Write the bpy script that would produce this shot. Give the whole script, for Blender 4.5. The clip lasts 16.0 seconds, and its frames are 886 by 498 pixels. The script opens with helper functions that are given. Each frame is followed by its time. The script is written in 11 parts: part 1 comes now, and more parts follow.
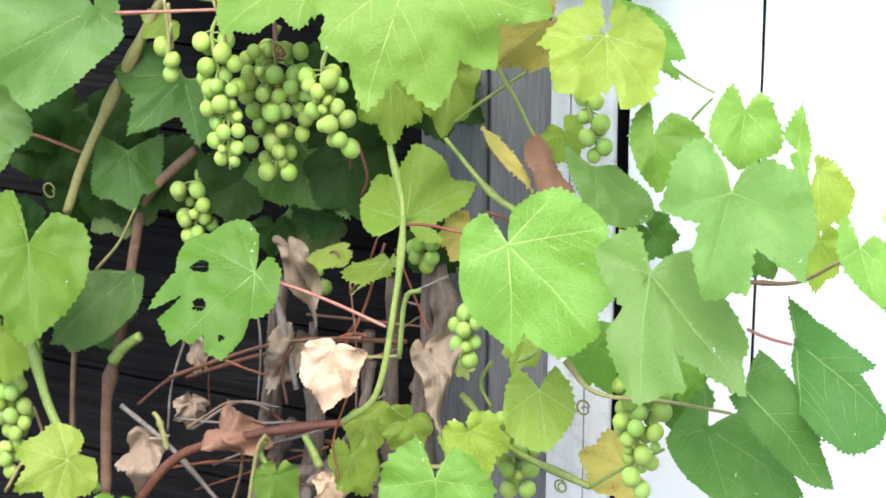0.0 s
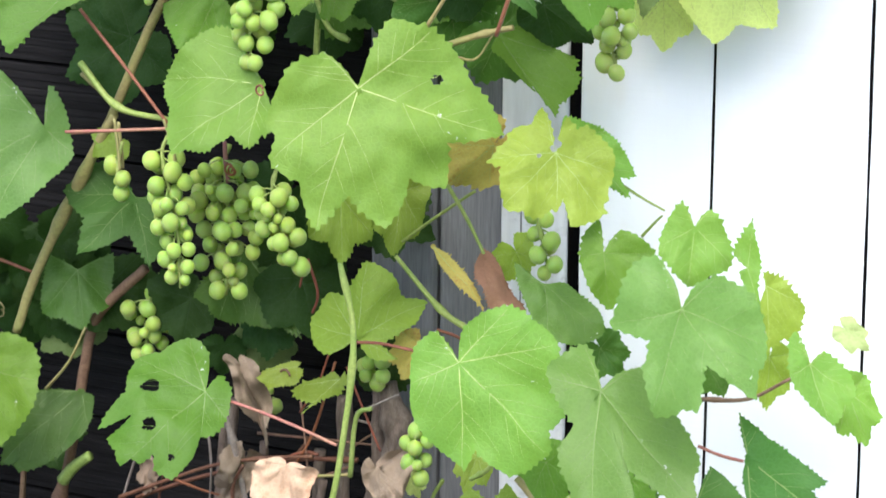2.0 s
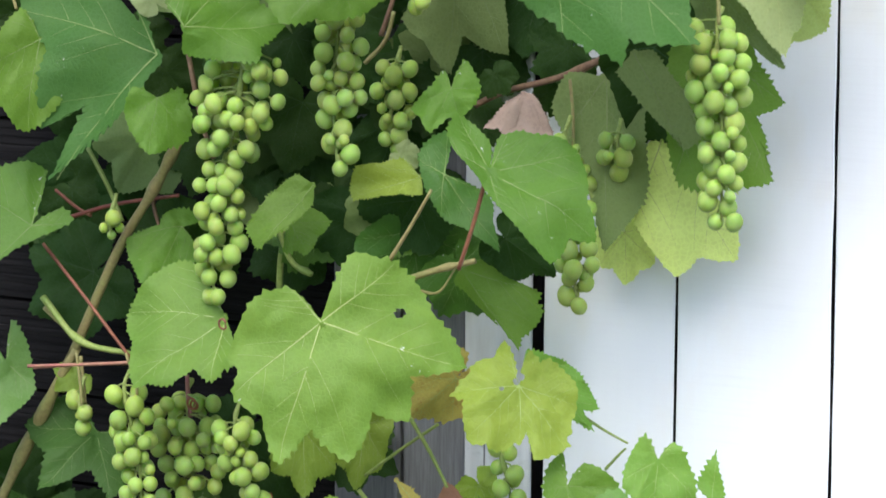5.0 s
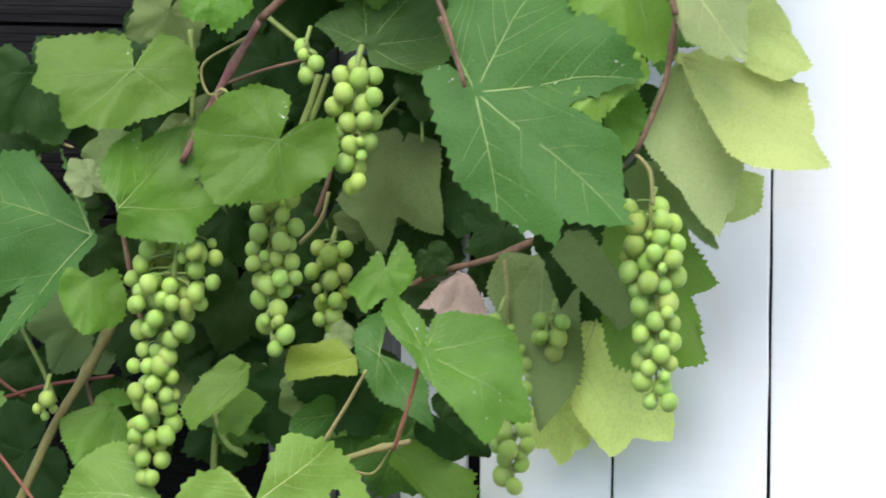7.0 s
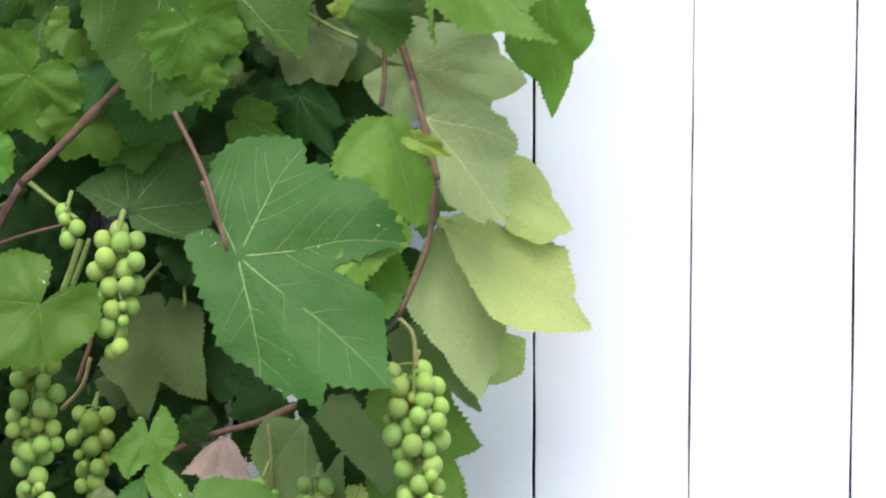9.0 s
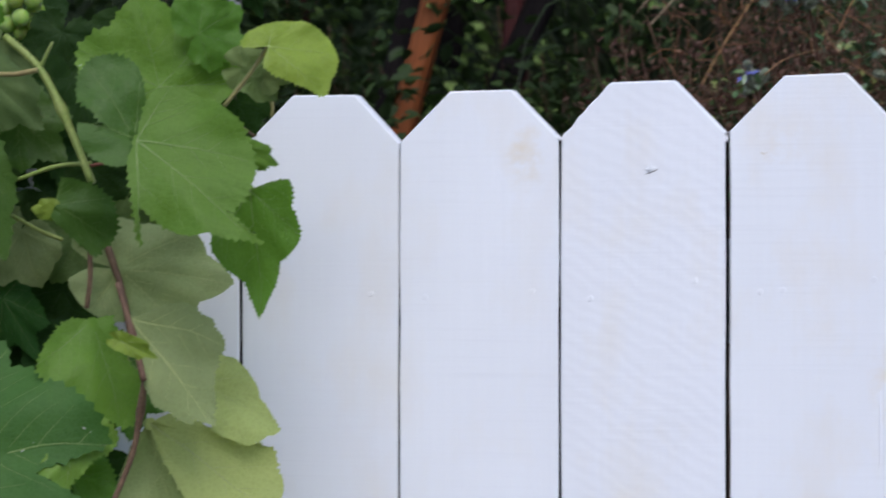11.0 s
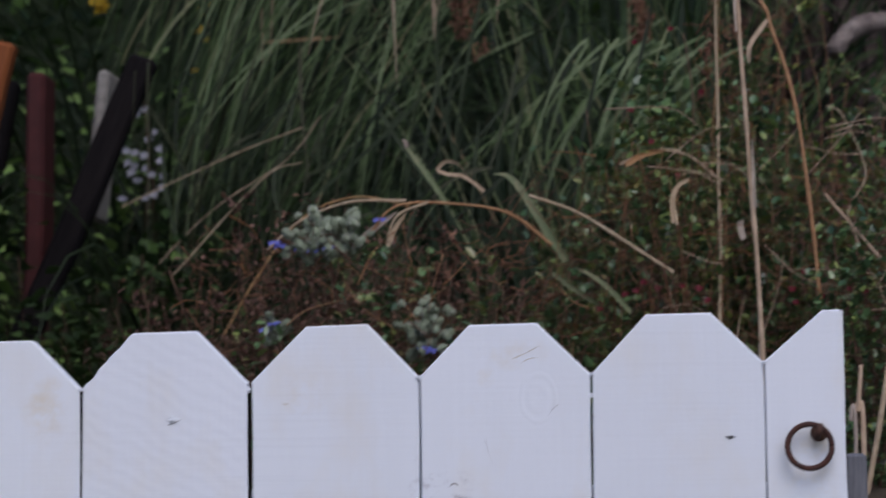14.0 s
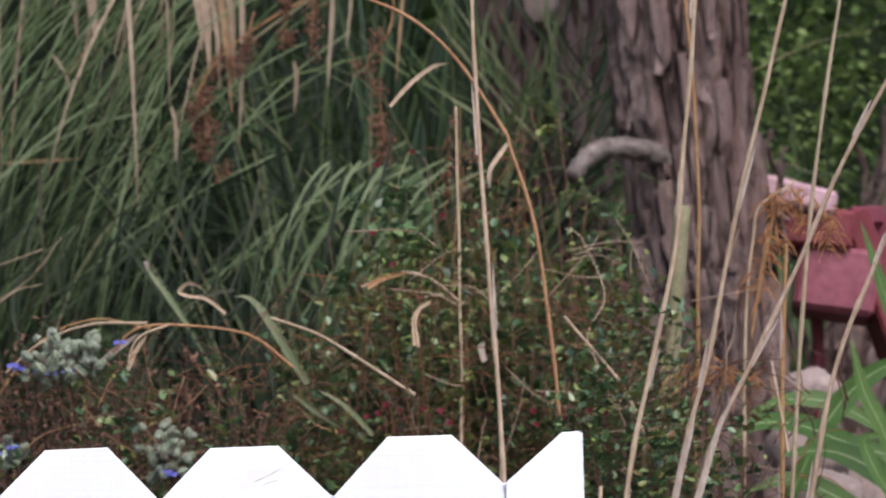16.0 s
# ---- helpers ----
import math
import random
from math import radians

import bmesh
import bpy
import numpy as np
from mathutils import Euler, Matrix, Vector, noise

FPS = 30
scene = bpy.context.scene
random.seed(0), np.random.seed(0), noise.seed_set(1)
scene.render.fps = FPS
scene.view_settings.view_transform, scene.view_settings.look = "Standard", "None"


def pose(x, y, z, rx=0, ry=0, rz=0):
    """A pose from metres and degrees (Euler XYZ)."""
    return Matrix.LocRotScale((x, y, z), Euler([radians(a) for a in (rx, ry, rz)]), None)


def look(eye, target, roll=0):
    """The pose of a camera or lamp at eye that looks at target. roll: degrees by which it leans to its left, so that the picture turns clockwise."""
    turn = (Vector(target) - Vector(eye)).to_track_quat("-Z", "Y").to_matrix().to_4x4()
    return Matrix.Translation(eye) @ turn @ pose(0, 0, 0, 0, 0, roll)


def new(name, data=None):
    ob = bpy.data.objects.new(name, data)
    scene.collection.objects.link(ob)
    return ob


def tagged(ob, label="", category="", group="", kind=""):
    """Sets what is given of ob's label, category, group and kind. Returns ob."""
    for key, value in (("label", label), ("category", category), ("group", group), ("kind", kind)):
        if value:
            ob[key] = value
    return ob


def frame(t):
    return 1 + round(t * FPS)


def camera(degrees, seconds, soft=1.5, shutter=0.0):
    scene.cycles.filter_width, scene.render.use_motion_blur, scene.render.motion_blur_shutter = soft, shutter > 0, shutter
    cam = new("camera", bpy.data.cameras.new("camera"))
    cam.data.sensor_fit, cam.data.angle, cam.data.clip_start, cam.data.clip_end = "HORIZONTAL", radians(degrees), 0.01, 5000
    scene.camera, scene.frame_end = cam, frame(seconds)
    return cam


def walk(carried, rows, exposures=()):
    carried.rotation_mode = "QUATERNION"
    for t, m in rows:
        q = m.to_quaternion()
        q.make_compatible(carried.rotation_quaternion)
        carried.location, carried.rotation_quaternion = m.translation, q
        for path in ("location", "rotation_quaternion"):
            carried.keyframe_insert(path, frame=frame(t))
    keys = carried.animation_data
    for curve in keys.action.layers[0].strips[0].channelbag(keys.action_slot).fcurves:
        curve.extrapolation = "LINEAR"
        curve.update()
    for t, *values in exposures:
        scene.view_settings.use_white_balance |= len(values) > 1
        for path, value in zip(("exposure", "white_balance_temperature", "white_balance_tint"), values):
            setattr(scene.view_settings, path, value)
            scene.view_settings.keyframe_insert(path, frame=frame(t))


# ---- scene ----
cam = camera(17.823, 16.0, soft=1.6, shutter=0.4)
cam.data.dof.use_dof = True
cam.data.dof.focus_distance = 2.62
cam.data.dof.aperture_fstop = 13.0


def aim(yaw, pitch, roll):
    """The standing camera's pose: turned left by yaw, up by pitch, then rolled."""
    return pose(0, 0, 1.3, 0, 0, yaw) @ pose(0, 0, 0, pitch) @ pose(0, 0, 0, 0, roll) @ pose(0, 0, 0, 90)


walk(cam, [
    (0.0, aim(28.582, -17.155, -0.154)),
    (0.5, aim(28.1, -16.824, -0.308)),
    (1.0, aim(27.807, -16.275, -0.258)),
    (1.5, aim(27.689, -15.565, -0.2)),
    (2.0, aim(27.549, -14.762, -0.234)),
    (2.5, aim(27.405, -14.056, -0.27)),
    (3.0, aim(27.143, -13.272, -0.219)),
    (3.2, aim(27.054, -12.971, -0.246)),
    (5.3, aim(26.804, -9.498, -0.238)),
    (5.5, aim(26.808, -9.128, -0.233)),
    (6.0, aim(26.735, -8.107, -0.227)),
    (6.5, aim(26.551, -7.204, -0.284)),
    (7.0, aim(25.486, -6.371, -0.373)),
    (7.5, aim(24.295, -5.64, -0.386)),
    (8.0, aim(23.096, -4.79, -0.419)),
    (8.2, aim(22.594, -4.473, -0.457)),
    (10.3, aim(17.338, -0.258, -0.219)),
    (10.5, aim(16.694, 0.163, -0.222)),
    (11.0, aim(14.785, 1.069, -0.069)),
    (11.5, aim(13.28, 1.862, -0.016)),
    (12.0, aim(11.667, 2.601, 0.047)),
    (12.5, aim(10.305, 3.12, 0.173)),
    (13.0, aim(8.652, 3.895, 0.307)),
    (13.5, aim(6.919, 4.984, 0.473)),
    (14.0, aim(5.082, 6.104, 0.658)),
    (14.5, aim(3.522, 6.929, 0.793)),
    (15.0, aim(1.782, 7.645, 1.03)),
    (15.5, aim(0.54, 8.208, 1.121)),
    (16.0, aim(-0.233, 8.498, 1.279)),
], exposures=[
    (0.0, 2.06, 6500, 10), (1.5, 1.9, 6500, 10), (3.0, 1.53, 6500, 10), (5.5, 1.35, 6450, 10), (6.5, 1.36, 6450, 10), (8.0, 1.58, 6450, 10), (9.2, 1.2, 6350, 11), (10.5, 0.55, 6200, 13),
    (11.5, 0.25, 6150, 15), (12.5, 0.05, 6100, 17), (13.5, -0.15, 6100, 18), (14.5, -0.12, 6250, 18), (15.0, 0.27, 6350, 18), (15.5, 0.55, 6450, 18), (16.0, 0.88, 6500, 18),
])

# ---- daylight: a bright overcast sky ----
SUN_EL, SUN_ROT = radians(55), radians(163)
world = bpy.data.worlds.new("overcast")
scene.world = world
world.use_nodes = True
wn = world.node_tree.nodes
sky = wn.new("ShaderNodeTexSky")
sky.sky_type = "NISHITA"
sky.sun_disc = False
sky.sun_elevation, sky.sun_rotation = SUN_EL, SUN_ROT
sky.air_density, sky.dust_density, sky.ozone_density = 1.0, 2.5, 1.6
world.node_tree.links.new(sky.outputs[0], wn["Background"].inputs[0])
wn["Background"].inputs[1].default_value = 0.13
sun = new("sun", bpy.data.lights.new("sun", "SUN"))
sun.data.energy, sun.data.angle, sun.data.color = 1.3, radians(40), (1.0, 0.97, 0.93)
sun.matrix_world = look((1.3, -3.2, 7.4), (-0.4, 2.4, 0.9))


# ---- materials ----
def nodes_of(name):
    m = bpy.data.materials.new(name)
    m.use_nodes = True
    return m, m.node_tree.nodes, m.node_tree.links


def mix_rgb(n, l, fac, a, b, kind="MIX"):
    q = n.new("ShaderNodeMix")
    q.data_type, q.blend_type = "RGBA", kind
    for sock, v in ((q.inputs[0], fac), (q.inputs[6], a), (q.inputs[7], b)):
        if isinstance(v, (int, float)):
            sock.default_value = v
        elif isinstance(v, tuple):
            sock.default_value = (*v, 1)
        else:
            l.new(v, sock)
    return q.outputs[2]


def noise_tex(n, l, vec, scale, detail=4.0, rough=0.55):
    q = n.new("ShaderNodeTexNoise")
    q.inputs["Scale"].default_value, q.inputs["Detail"].default_value = scale, detail
    q.inputs["Roughness"].default_value = rough
    if vec is not None:
        l.new(vec, q.inputs["Vector"])
    return q.outputs[0]


def ramp(n, l, fac, lo, hi):
    q = n.new("ShaderNodeMapRange")
    q.inputs[1].default_value, q.inputs[2].default_value = lo, hi
    l.new(fac, q.inputs[0])
    return q.outputs[0]


def mapped(n, l, scale, turn=(0, 0, 0), coord="Object"):
    c, m = n.new("ShaderNodeTexCoord"), n.new("ShaderNodeMapping")
    m.inputs["Scale"].default_value = scale
    m.inputs["Rotation"].default_value = turn
    l.new(c.outputs[coord], m.inputs[0])
    return m.outputs[0]


def bump(n, l, height, strength, dist):
    q = n.new("ShaderNodeBump")
    q.inputs["Strength"].default_value, q.inputs["Distance"].default_value = strength, dist
    l.new(height, q.inputs["Height"])
    return q.outputs[0]


def varied(n, l, col, hue, val):
    """Each object a little different in hue and value."""
    info, hsv = n.new("ShaderNodeObjectInfo"), n.new("ShaderNodeHueSaturation")
    for k, (sock, a, base) in enumerate((("Hue", hue, 0.5), ("Value", val, 1.0))):
        q = n.new("ShaderNodeMath")
        q.operation = "MULTIPLY_ADD"
        src = info.outputs["Random"]
        if k:
            fr = n.new("ShaderNodeMath")
            fr.operation = "FRACT"
            mu = n.new("ShaderNodeMath")
            mu.operation = "MULTIPLY"
            mu.inputs[1].default_value = 7.31
            l.new(src, mu.inputs[0])
            l.new(mu.outputs[0], fr.inputs[0])
            src = fr.outputs[0]
        l.new(src, q.inputs[0])
        q.inputs[1].default_value, q.inputs[2].default_value = 2 * a, base - a
        l.new(q.outputs[0], hsv.inputs[sock])
    l.new(col, hsv.inputs["Color"])
    return hsv.outputs[0]


def math_node(n, l, op, a, b=None, c=None):
    q = n.new("ShaderNodeMath")
    q.operation = op
    for sock, v in zip(q.inputs, (a, b, c)):
        if v is None:
            continue
        if isinstance(v, (int, float)):
            sock.default_value = v
        else:
            l.new(v, sock)
    return q.outputs[0]


def leaf_material(name, main, second, through_col, gloss=0.48, glow=0.35, flecks=0.0, edge=None, sheen=0.26):
    """A thin leaf: a glossy face, light that passes through, mottling and a fine net of veins."""
    m, n, l = nodes_of(name)
    p = n["Principled BSDF"]
    v = mapped(n, l, (1, 1, 1))
    big, fine = noise_tex(n, l, v, 22, 3), noise_tex(n, l, v, 160, 4)
    col = mix_rgb(n, l, ramp(n, l, big, 0.35, 0.68), main, second)
    col = mix_rgb(n, l, ramp(n, l, fine, 0.35, 0.95), col, tuple(c * 0.78 for c in main))
    if edge:
        col = mix_rgb(n, l, ramp(n, l, noise_tex(n, l, v, 35, 5, 0.7), 0.52, 0.66), col, edge)
    net = n.new("ShaderNodeTexVoronoi")
    net.feature = "DISTANCE_TO_EDGE"
    net.inputs["Scale"].default_value = 210
    l.new(v, net.inputs["Vector"])
    line = ramp(n, l, net.outputs[0], 0.0, 0.16)
    col = mix_rgb(n, l, line, tuple(min(1, c * 1.1 + 0.006) for c in main), col)
    col = varied(n, l, col, 0.012, 0.16)
    if flecks:
        dots = n.new("ShaderNodeTexVoronoi")
        dots.inputs["Scale"].default_value = 120
        wob = n.new("ShaderNodeTexNoise")
        wob.inputs["Scale"].default_value = 140
        l.new(v, wob.inputs["Vector"])
        bent = mix_rgb(n, l, 0.012, v, wob.outputs["Color"], "LINEAR_LIGHT")
        l.new(bent, dots.inputs["Vector"])
        few = n.new("ShaderNodeMath")
        few.operation = "GREATER_THAN"
        few.inputs[1].default_value = 0.8 - 3.0 * flecks
        l.new(dots.outputs["Color"], few.inputs[0])
        near = n.new("ShaderNodeMath")
        near.operation = "LESS_THAN"
        near.inputs[1].default_value = 0.16
        l.new(dots.outputs["Distance"], near.inputs[0])
        both = n.new("ShaderNodeMath")
        both.operation = "MULTIPLY"
        l.new(few.outputs[0], both.inputs[0])
        patch = n.new("ShaderNodeMath")
        patch.operation = "MULTIPLY"
        l.new(near.outputs[0], patch.inputs[0])
        l.new(ramp(n, l, noise_tex(n, l, v, 14, 2), 0.60, 0.64), patch.inputs[1])
        l.new(patch.outputs[0], both.inputs[1])
        col = mix_rgb(n, l, both.outputs[0], col, (0.75, 0.76, 0.72))
    l.new(col, p.inputs["Base Color"])
    p.inputs["Roughness"].default_value = gloss
    p.inputs["Specular IOR Level"].default_value = sheen
    high = n.new("ShaderNodeMath")
    high.operation = "ADD"
    l.new(line, high.inputs[0])
    l.new(fine, high.inputs[1])
    quilt = math_node(n, l, "MULTIPLY_ADD", noise_tex(n, l, v, 75, 2, 0.5), 5.0, high.outputs[0])
    l.new(bump(n, l, quilt, 0.30, 0.0008), p.inputs["Normal"])
    t = n.new("ShaderNodeBsdfTranslucent")
    t.inputs[0].default_value = (*through_col, 1)
    mx = n.new("ShaderNodeMixShader")
    mx.inputs[0].default_value = glow
    l.new(p.outputs[0], mx.inputs[1])
    l.new(t.outputs[0], mx.inputs[2])
    l.new(mx.outputs[0], n["Material Output"].inputs[0])
    return m


LEAF = {
    "green": leaf_material("leaf_green", (0.088, 0.188, 0.019), (0.114, 0.226, 0.025), (0.18, 0.38, 0.035), flecks=0.06),
    "blue": leaf_material("leaf_blue_green", (0.096, 0.202, 0.044), (0.122, 0.238, 0.055), (0.21, 0.40, 0.05), 0.42, flecks=0.06),
    "slate": leaf_material("leaf_slate_green", (0.047, 0.130, 0.027), (0.064, 0.158, 0.033), (0.10, 0.26, 0.035), 0.5, flecks=0.05, sheen=0.16),
    "lime": leaf_material("leaf_lime", (0.198, 0.296, 0.038), (0.248, 0.340, 0.047), (0.33, 0.48, 0.05), flecks=0.04),
    "fresh": leaf_material("leaf_fresh", (0.134, 0.272, 0.040), (0.172, 0.314, 0.049), (0.29, 0.50, 0.06), flecks=0.05),
    # a green leaf with the vine's inner shade put into its colour
    "dark": leaf_material("leaf_shade_toned", (0.019, 0.050, 0.010), (0.028, 0.066, 0.013), (0.05, 0.12, 0.015), 0.6, sheen=0.12),
    "deep": leaf_material("leaf_deep_green", (0.052, 0.128, 0.019), (0.072, 0.158, 0.025), (0.11, 0.25, 0.03), 0.45, flecks=0.03),
    "olive": leaf_material("leaf_olive", (0.142, 0.210, 0.070), (0.172, 0.242, 0.086), (0.20, 0.30, 0.07), 0.65, sheen=0.2),
    "pale": leaf_material("leaf_pale_underside", (0.36, 0.455, 0.150), (0.42, 0.505, 0.185), (0.55, 0.66, 0.15), 0.75, 0.3),
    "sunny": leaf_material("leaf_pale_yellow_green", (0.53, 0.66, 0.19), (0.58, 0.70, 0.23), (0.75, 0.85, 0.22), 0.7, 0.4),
    "grey": leaf_material("leaf_grey_underside", (0.27, 0.345, 0.15), (0.35, 0.415, 0.20), (0.36, 0.46, 0.13), 0.8),
    "yellow": leaf_material("leaf_yellowing", (0.47, 0.40, 0.10), (0.58, 0.46, 0.15), (0.55, 0.45, 0.10), 0.6, edge=(0.36, 0.15, 0.05)),
    "tan": leaf_material("leaf_dry_tan", (0.52, 0.375, 0.25), (0.62, 0.48, 0.345), (0.55, 0.4, 0.25), 0.8, 0.2, edge=(0.50, 0.27, 0.15)),
    "brown": leaf_material("leaf_dry_brown", (0.25, 0.13, 0.085), (0.36, 0.21, 0.14), (0.35, 0.18, 0.1), 0.8, 0.15),
    "dry": leaf_material("leaf_dry_grey", (0.22, 0.165, 0.12), (0.37, 0.29, 0.22), (0.3, 0.22, 0.15), 0.85, 0.15),
    "pink": leaf_material("leaf_dry_pink", (0.27, 0.20, 0.165), (0.38, 0.30, 0.25), (0.4, 0.27, 0.2), 0.8, 0.15),
}


def skin(name, a, b, scale, rough=0.7, lift=0.3, dist=0.002, stretch=(1, 1, 1), gloss=0.3, val=0.12):
    """A mottled, finely uneven surface."""
    m, n, l = nodes_of(name)
    p = n["Principled BSDF"]
    v = mapped(n, l, stretch)
    f1, f2 = noise_tex(n, l, v, scale, 5), noise_tex(n, l, v, scale * 6, 4, 0.65)
    col = mix_rgb(n, l, ramp(n, l, f1, 0.32, 0.68), a, b)
    col = mix_rgb(n, l, ramp(n, l, f2, 0.35, 0.9), col, tuple(c * 0.55 for c in a))
    l.new(varied(n, l, col, 0.01, val), p.inputs["Base Color"])
    p.inputs["Roughness"].default_value = rough
    p.inputs["Specular IOR Level"].default_value = gloss
    l.new(bump(n, l, f2, lift, dist), p.inputs["Normal"])
    return m


CANE = {
    "green": skin("cane_green", (0.19, 0.28, 0.065), (0.27, 0.33, 0.10), 60, 0.5),
    "tan": skin("cane_tan", (0.28, 0.23, 0.10), (0.24, 0.26, 0.09), 40, 0.55),
    "brown": skin("cane_brown", (0.13, 0.075, 0.05), (0.23, 0.145, 0.09), 50, 0.65),
    "red": skin("cane_red", (0.18, 0.06, 0.04), (0.25, 0.11, 0.06), 60, 0.5),
    "russet": skin("cane_russet", (0.090, 0.034, 0.022), (0.145, 0.065, 0.042), 50, 0.55),
    "mauve": skin("cane_mauve", (0.20, 0.075, 0.09), (0.27, 0.15, 0.11), 50, 0.5),
    "pink": skin("cane_pink", (0.34, 0.12, 0.11), (0.36, 0.21, 0.13), 60, 0.5),
    "bark": skin("old_vine_bark", (0.15, 0.11, 0.09), (0.30, 0.24, 0.20), 50, 0.9, 0.9, 0.006, (3, 3, 0.5)),
    "grey": skin("dry_cane_grey", (0.13, 0.11, 0.095), (0.24, 0.21, 0.19), 50, 0.85, 0.5),
    "orange": skin("root_orange", (0.21, 0.07, 0.035), (0.16, 0.055, 0.03), 60, 0.6),
    "straw": skin("dry_straw", (0.40, 0.285, 0.18), (0.56, 0.44, 0.31), 30, 0.75, 0.5, 0.002, (1, 1, 0.35), val=0.2),
    "husk": skin("dry_sheath", (0.36, 0.29, 0.24), (0.48, 0.40, 0.335), 40, 0.85, 0.6, 0.003, (1, 1, 0.3)),
    "rust": skin("dry_stalk_orange", (0.34, 0.17, 0.07), (0.42, 0.26, 0.13), 20, 0.7),
}
VEIN = skin("leaf_vein", (0.185, 0.30, 0.085), (0.235, 0.34, 0.11), 80, 0.5)
VEIN_DULL = skin("leaf_vein_dull", (0.18, 0.25, 0.09), (0.22, 0.29, 0.11), 80, 0.7)
# veins toned down to go with the leaves whose colour holds shade
VEIN_DARK = skin("leaf_vein_shade_toned", (0.036, 0.090, 0.022), (0.045, 0.105, 0.026), 80, 0.6)
VEIN_DOWNY = skin("leaf_vein_downy", (0.50, 0.57, 0.215), (0.56, 0.61, 0.25), 80, 0.7)
VEIN_PALE = skin("leaf_vein_pale", (0.40, 0.52, 0.18), (0.46, 0.56, 0.21), 80, 0.6)


def grape_material():
    m, n, l = nodes_of("grape_skin")
    p = n["Principled BSDF"]
    v = mapped(n, l, (1, 1, 1))
    col = mix_rgb(n, l, ramp(n, l, noise_tex(n, l, v, 90, 3), 0.3, 0.7), (0.212, 0.318, 0.070), (0.288, 0.390, 0.100))
    bloom = noise_tex(n, l, v, 220, 5, 0.65)
    col = mix_rgb(n, l, ramp(n, l, bloom, 0.5, 0.85), col, (0.33, 0.42, 0.175))
    l.new(varied(n, l, col, 0.014, 0.12), p.inputs["Base Color"])
    p.inputs["Roughness"].default_value = 0.58
    p.inputs["Specular IOR Level"].default_value = 0.25
    p.inputs["Subsurface Weight"].default_value = 0.85
    p.inputs["Subsurface Radius"].default_value = (0.6, 1.0, 0.2)
    p.inputs["Subsurface Scale"].default_value = 0.009
    return m


GRAPE = grape_material()


def blot(n, l, vec, x, z, rx, rz):
    """A soft-edged blot at x, z of a board: 1 in its middle, 0 outside."""
    sep = n.new("ShaderNodeSeparateXYZ")
    l.new(vec, sep.inputs[0])
    a = math_node(n, l, "MULTIPLY", math_node(n, l, "SUBTRACT", sep.outputs[0], x), 1 / rx)
    b = math_node(n, l, "MULTIPLY", math_node(n, l, "SUBTRACT", sep.outputs[2], z), 1 / rz)
    d = math_node(n, l, "ADD", math_node(n, l, "MULTIPLY", a, a), math_node(n, l, "MULTIPLY", b, b))
    return ramp(n, l, d, 1.0, 0.0)


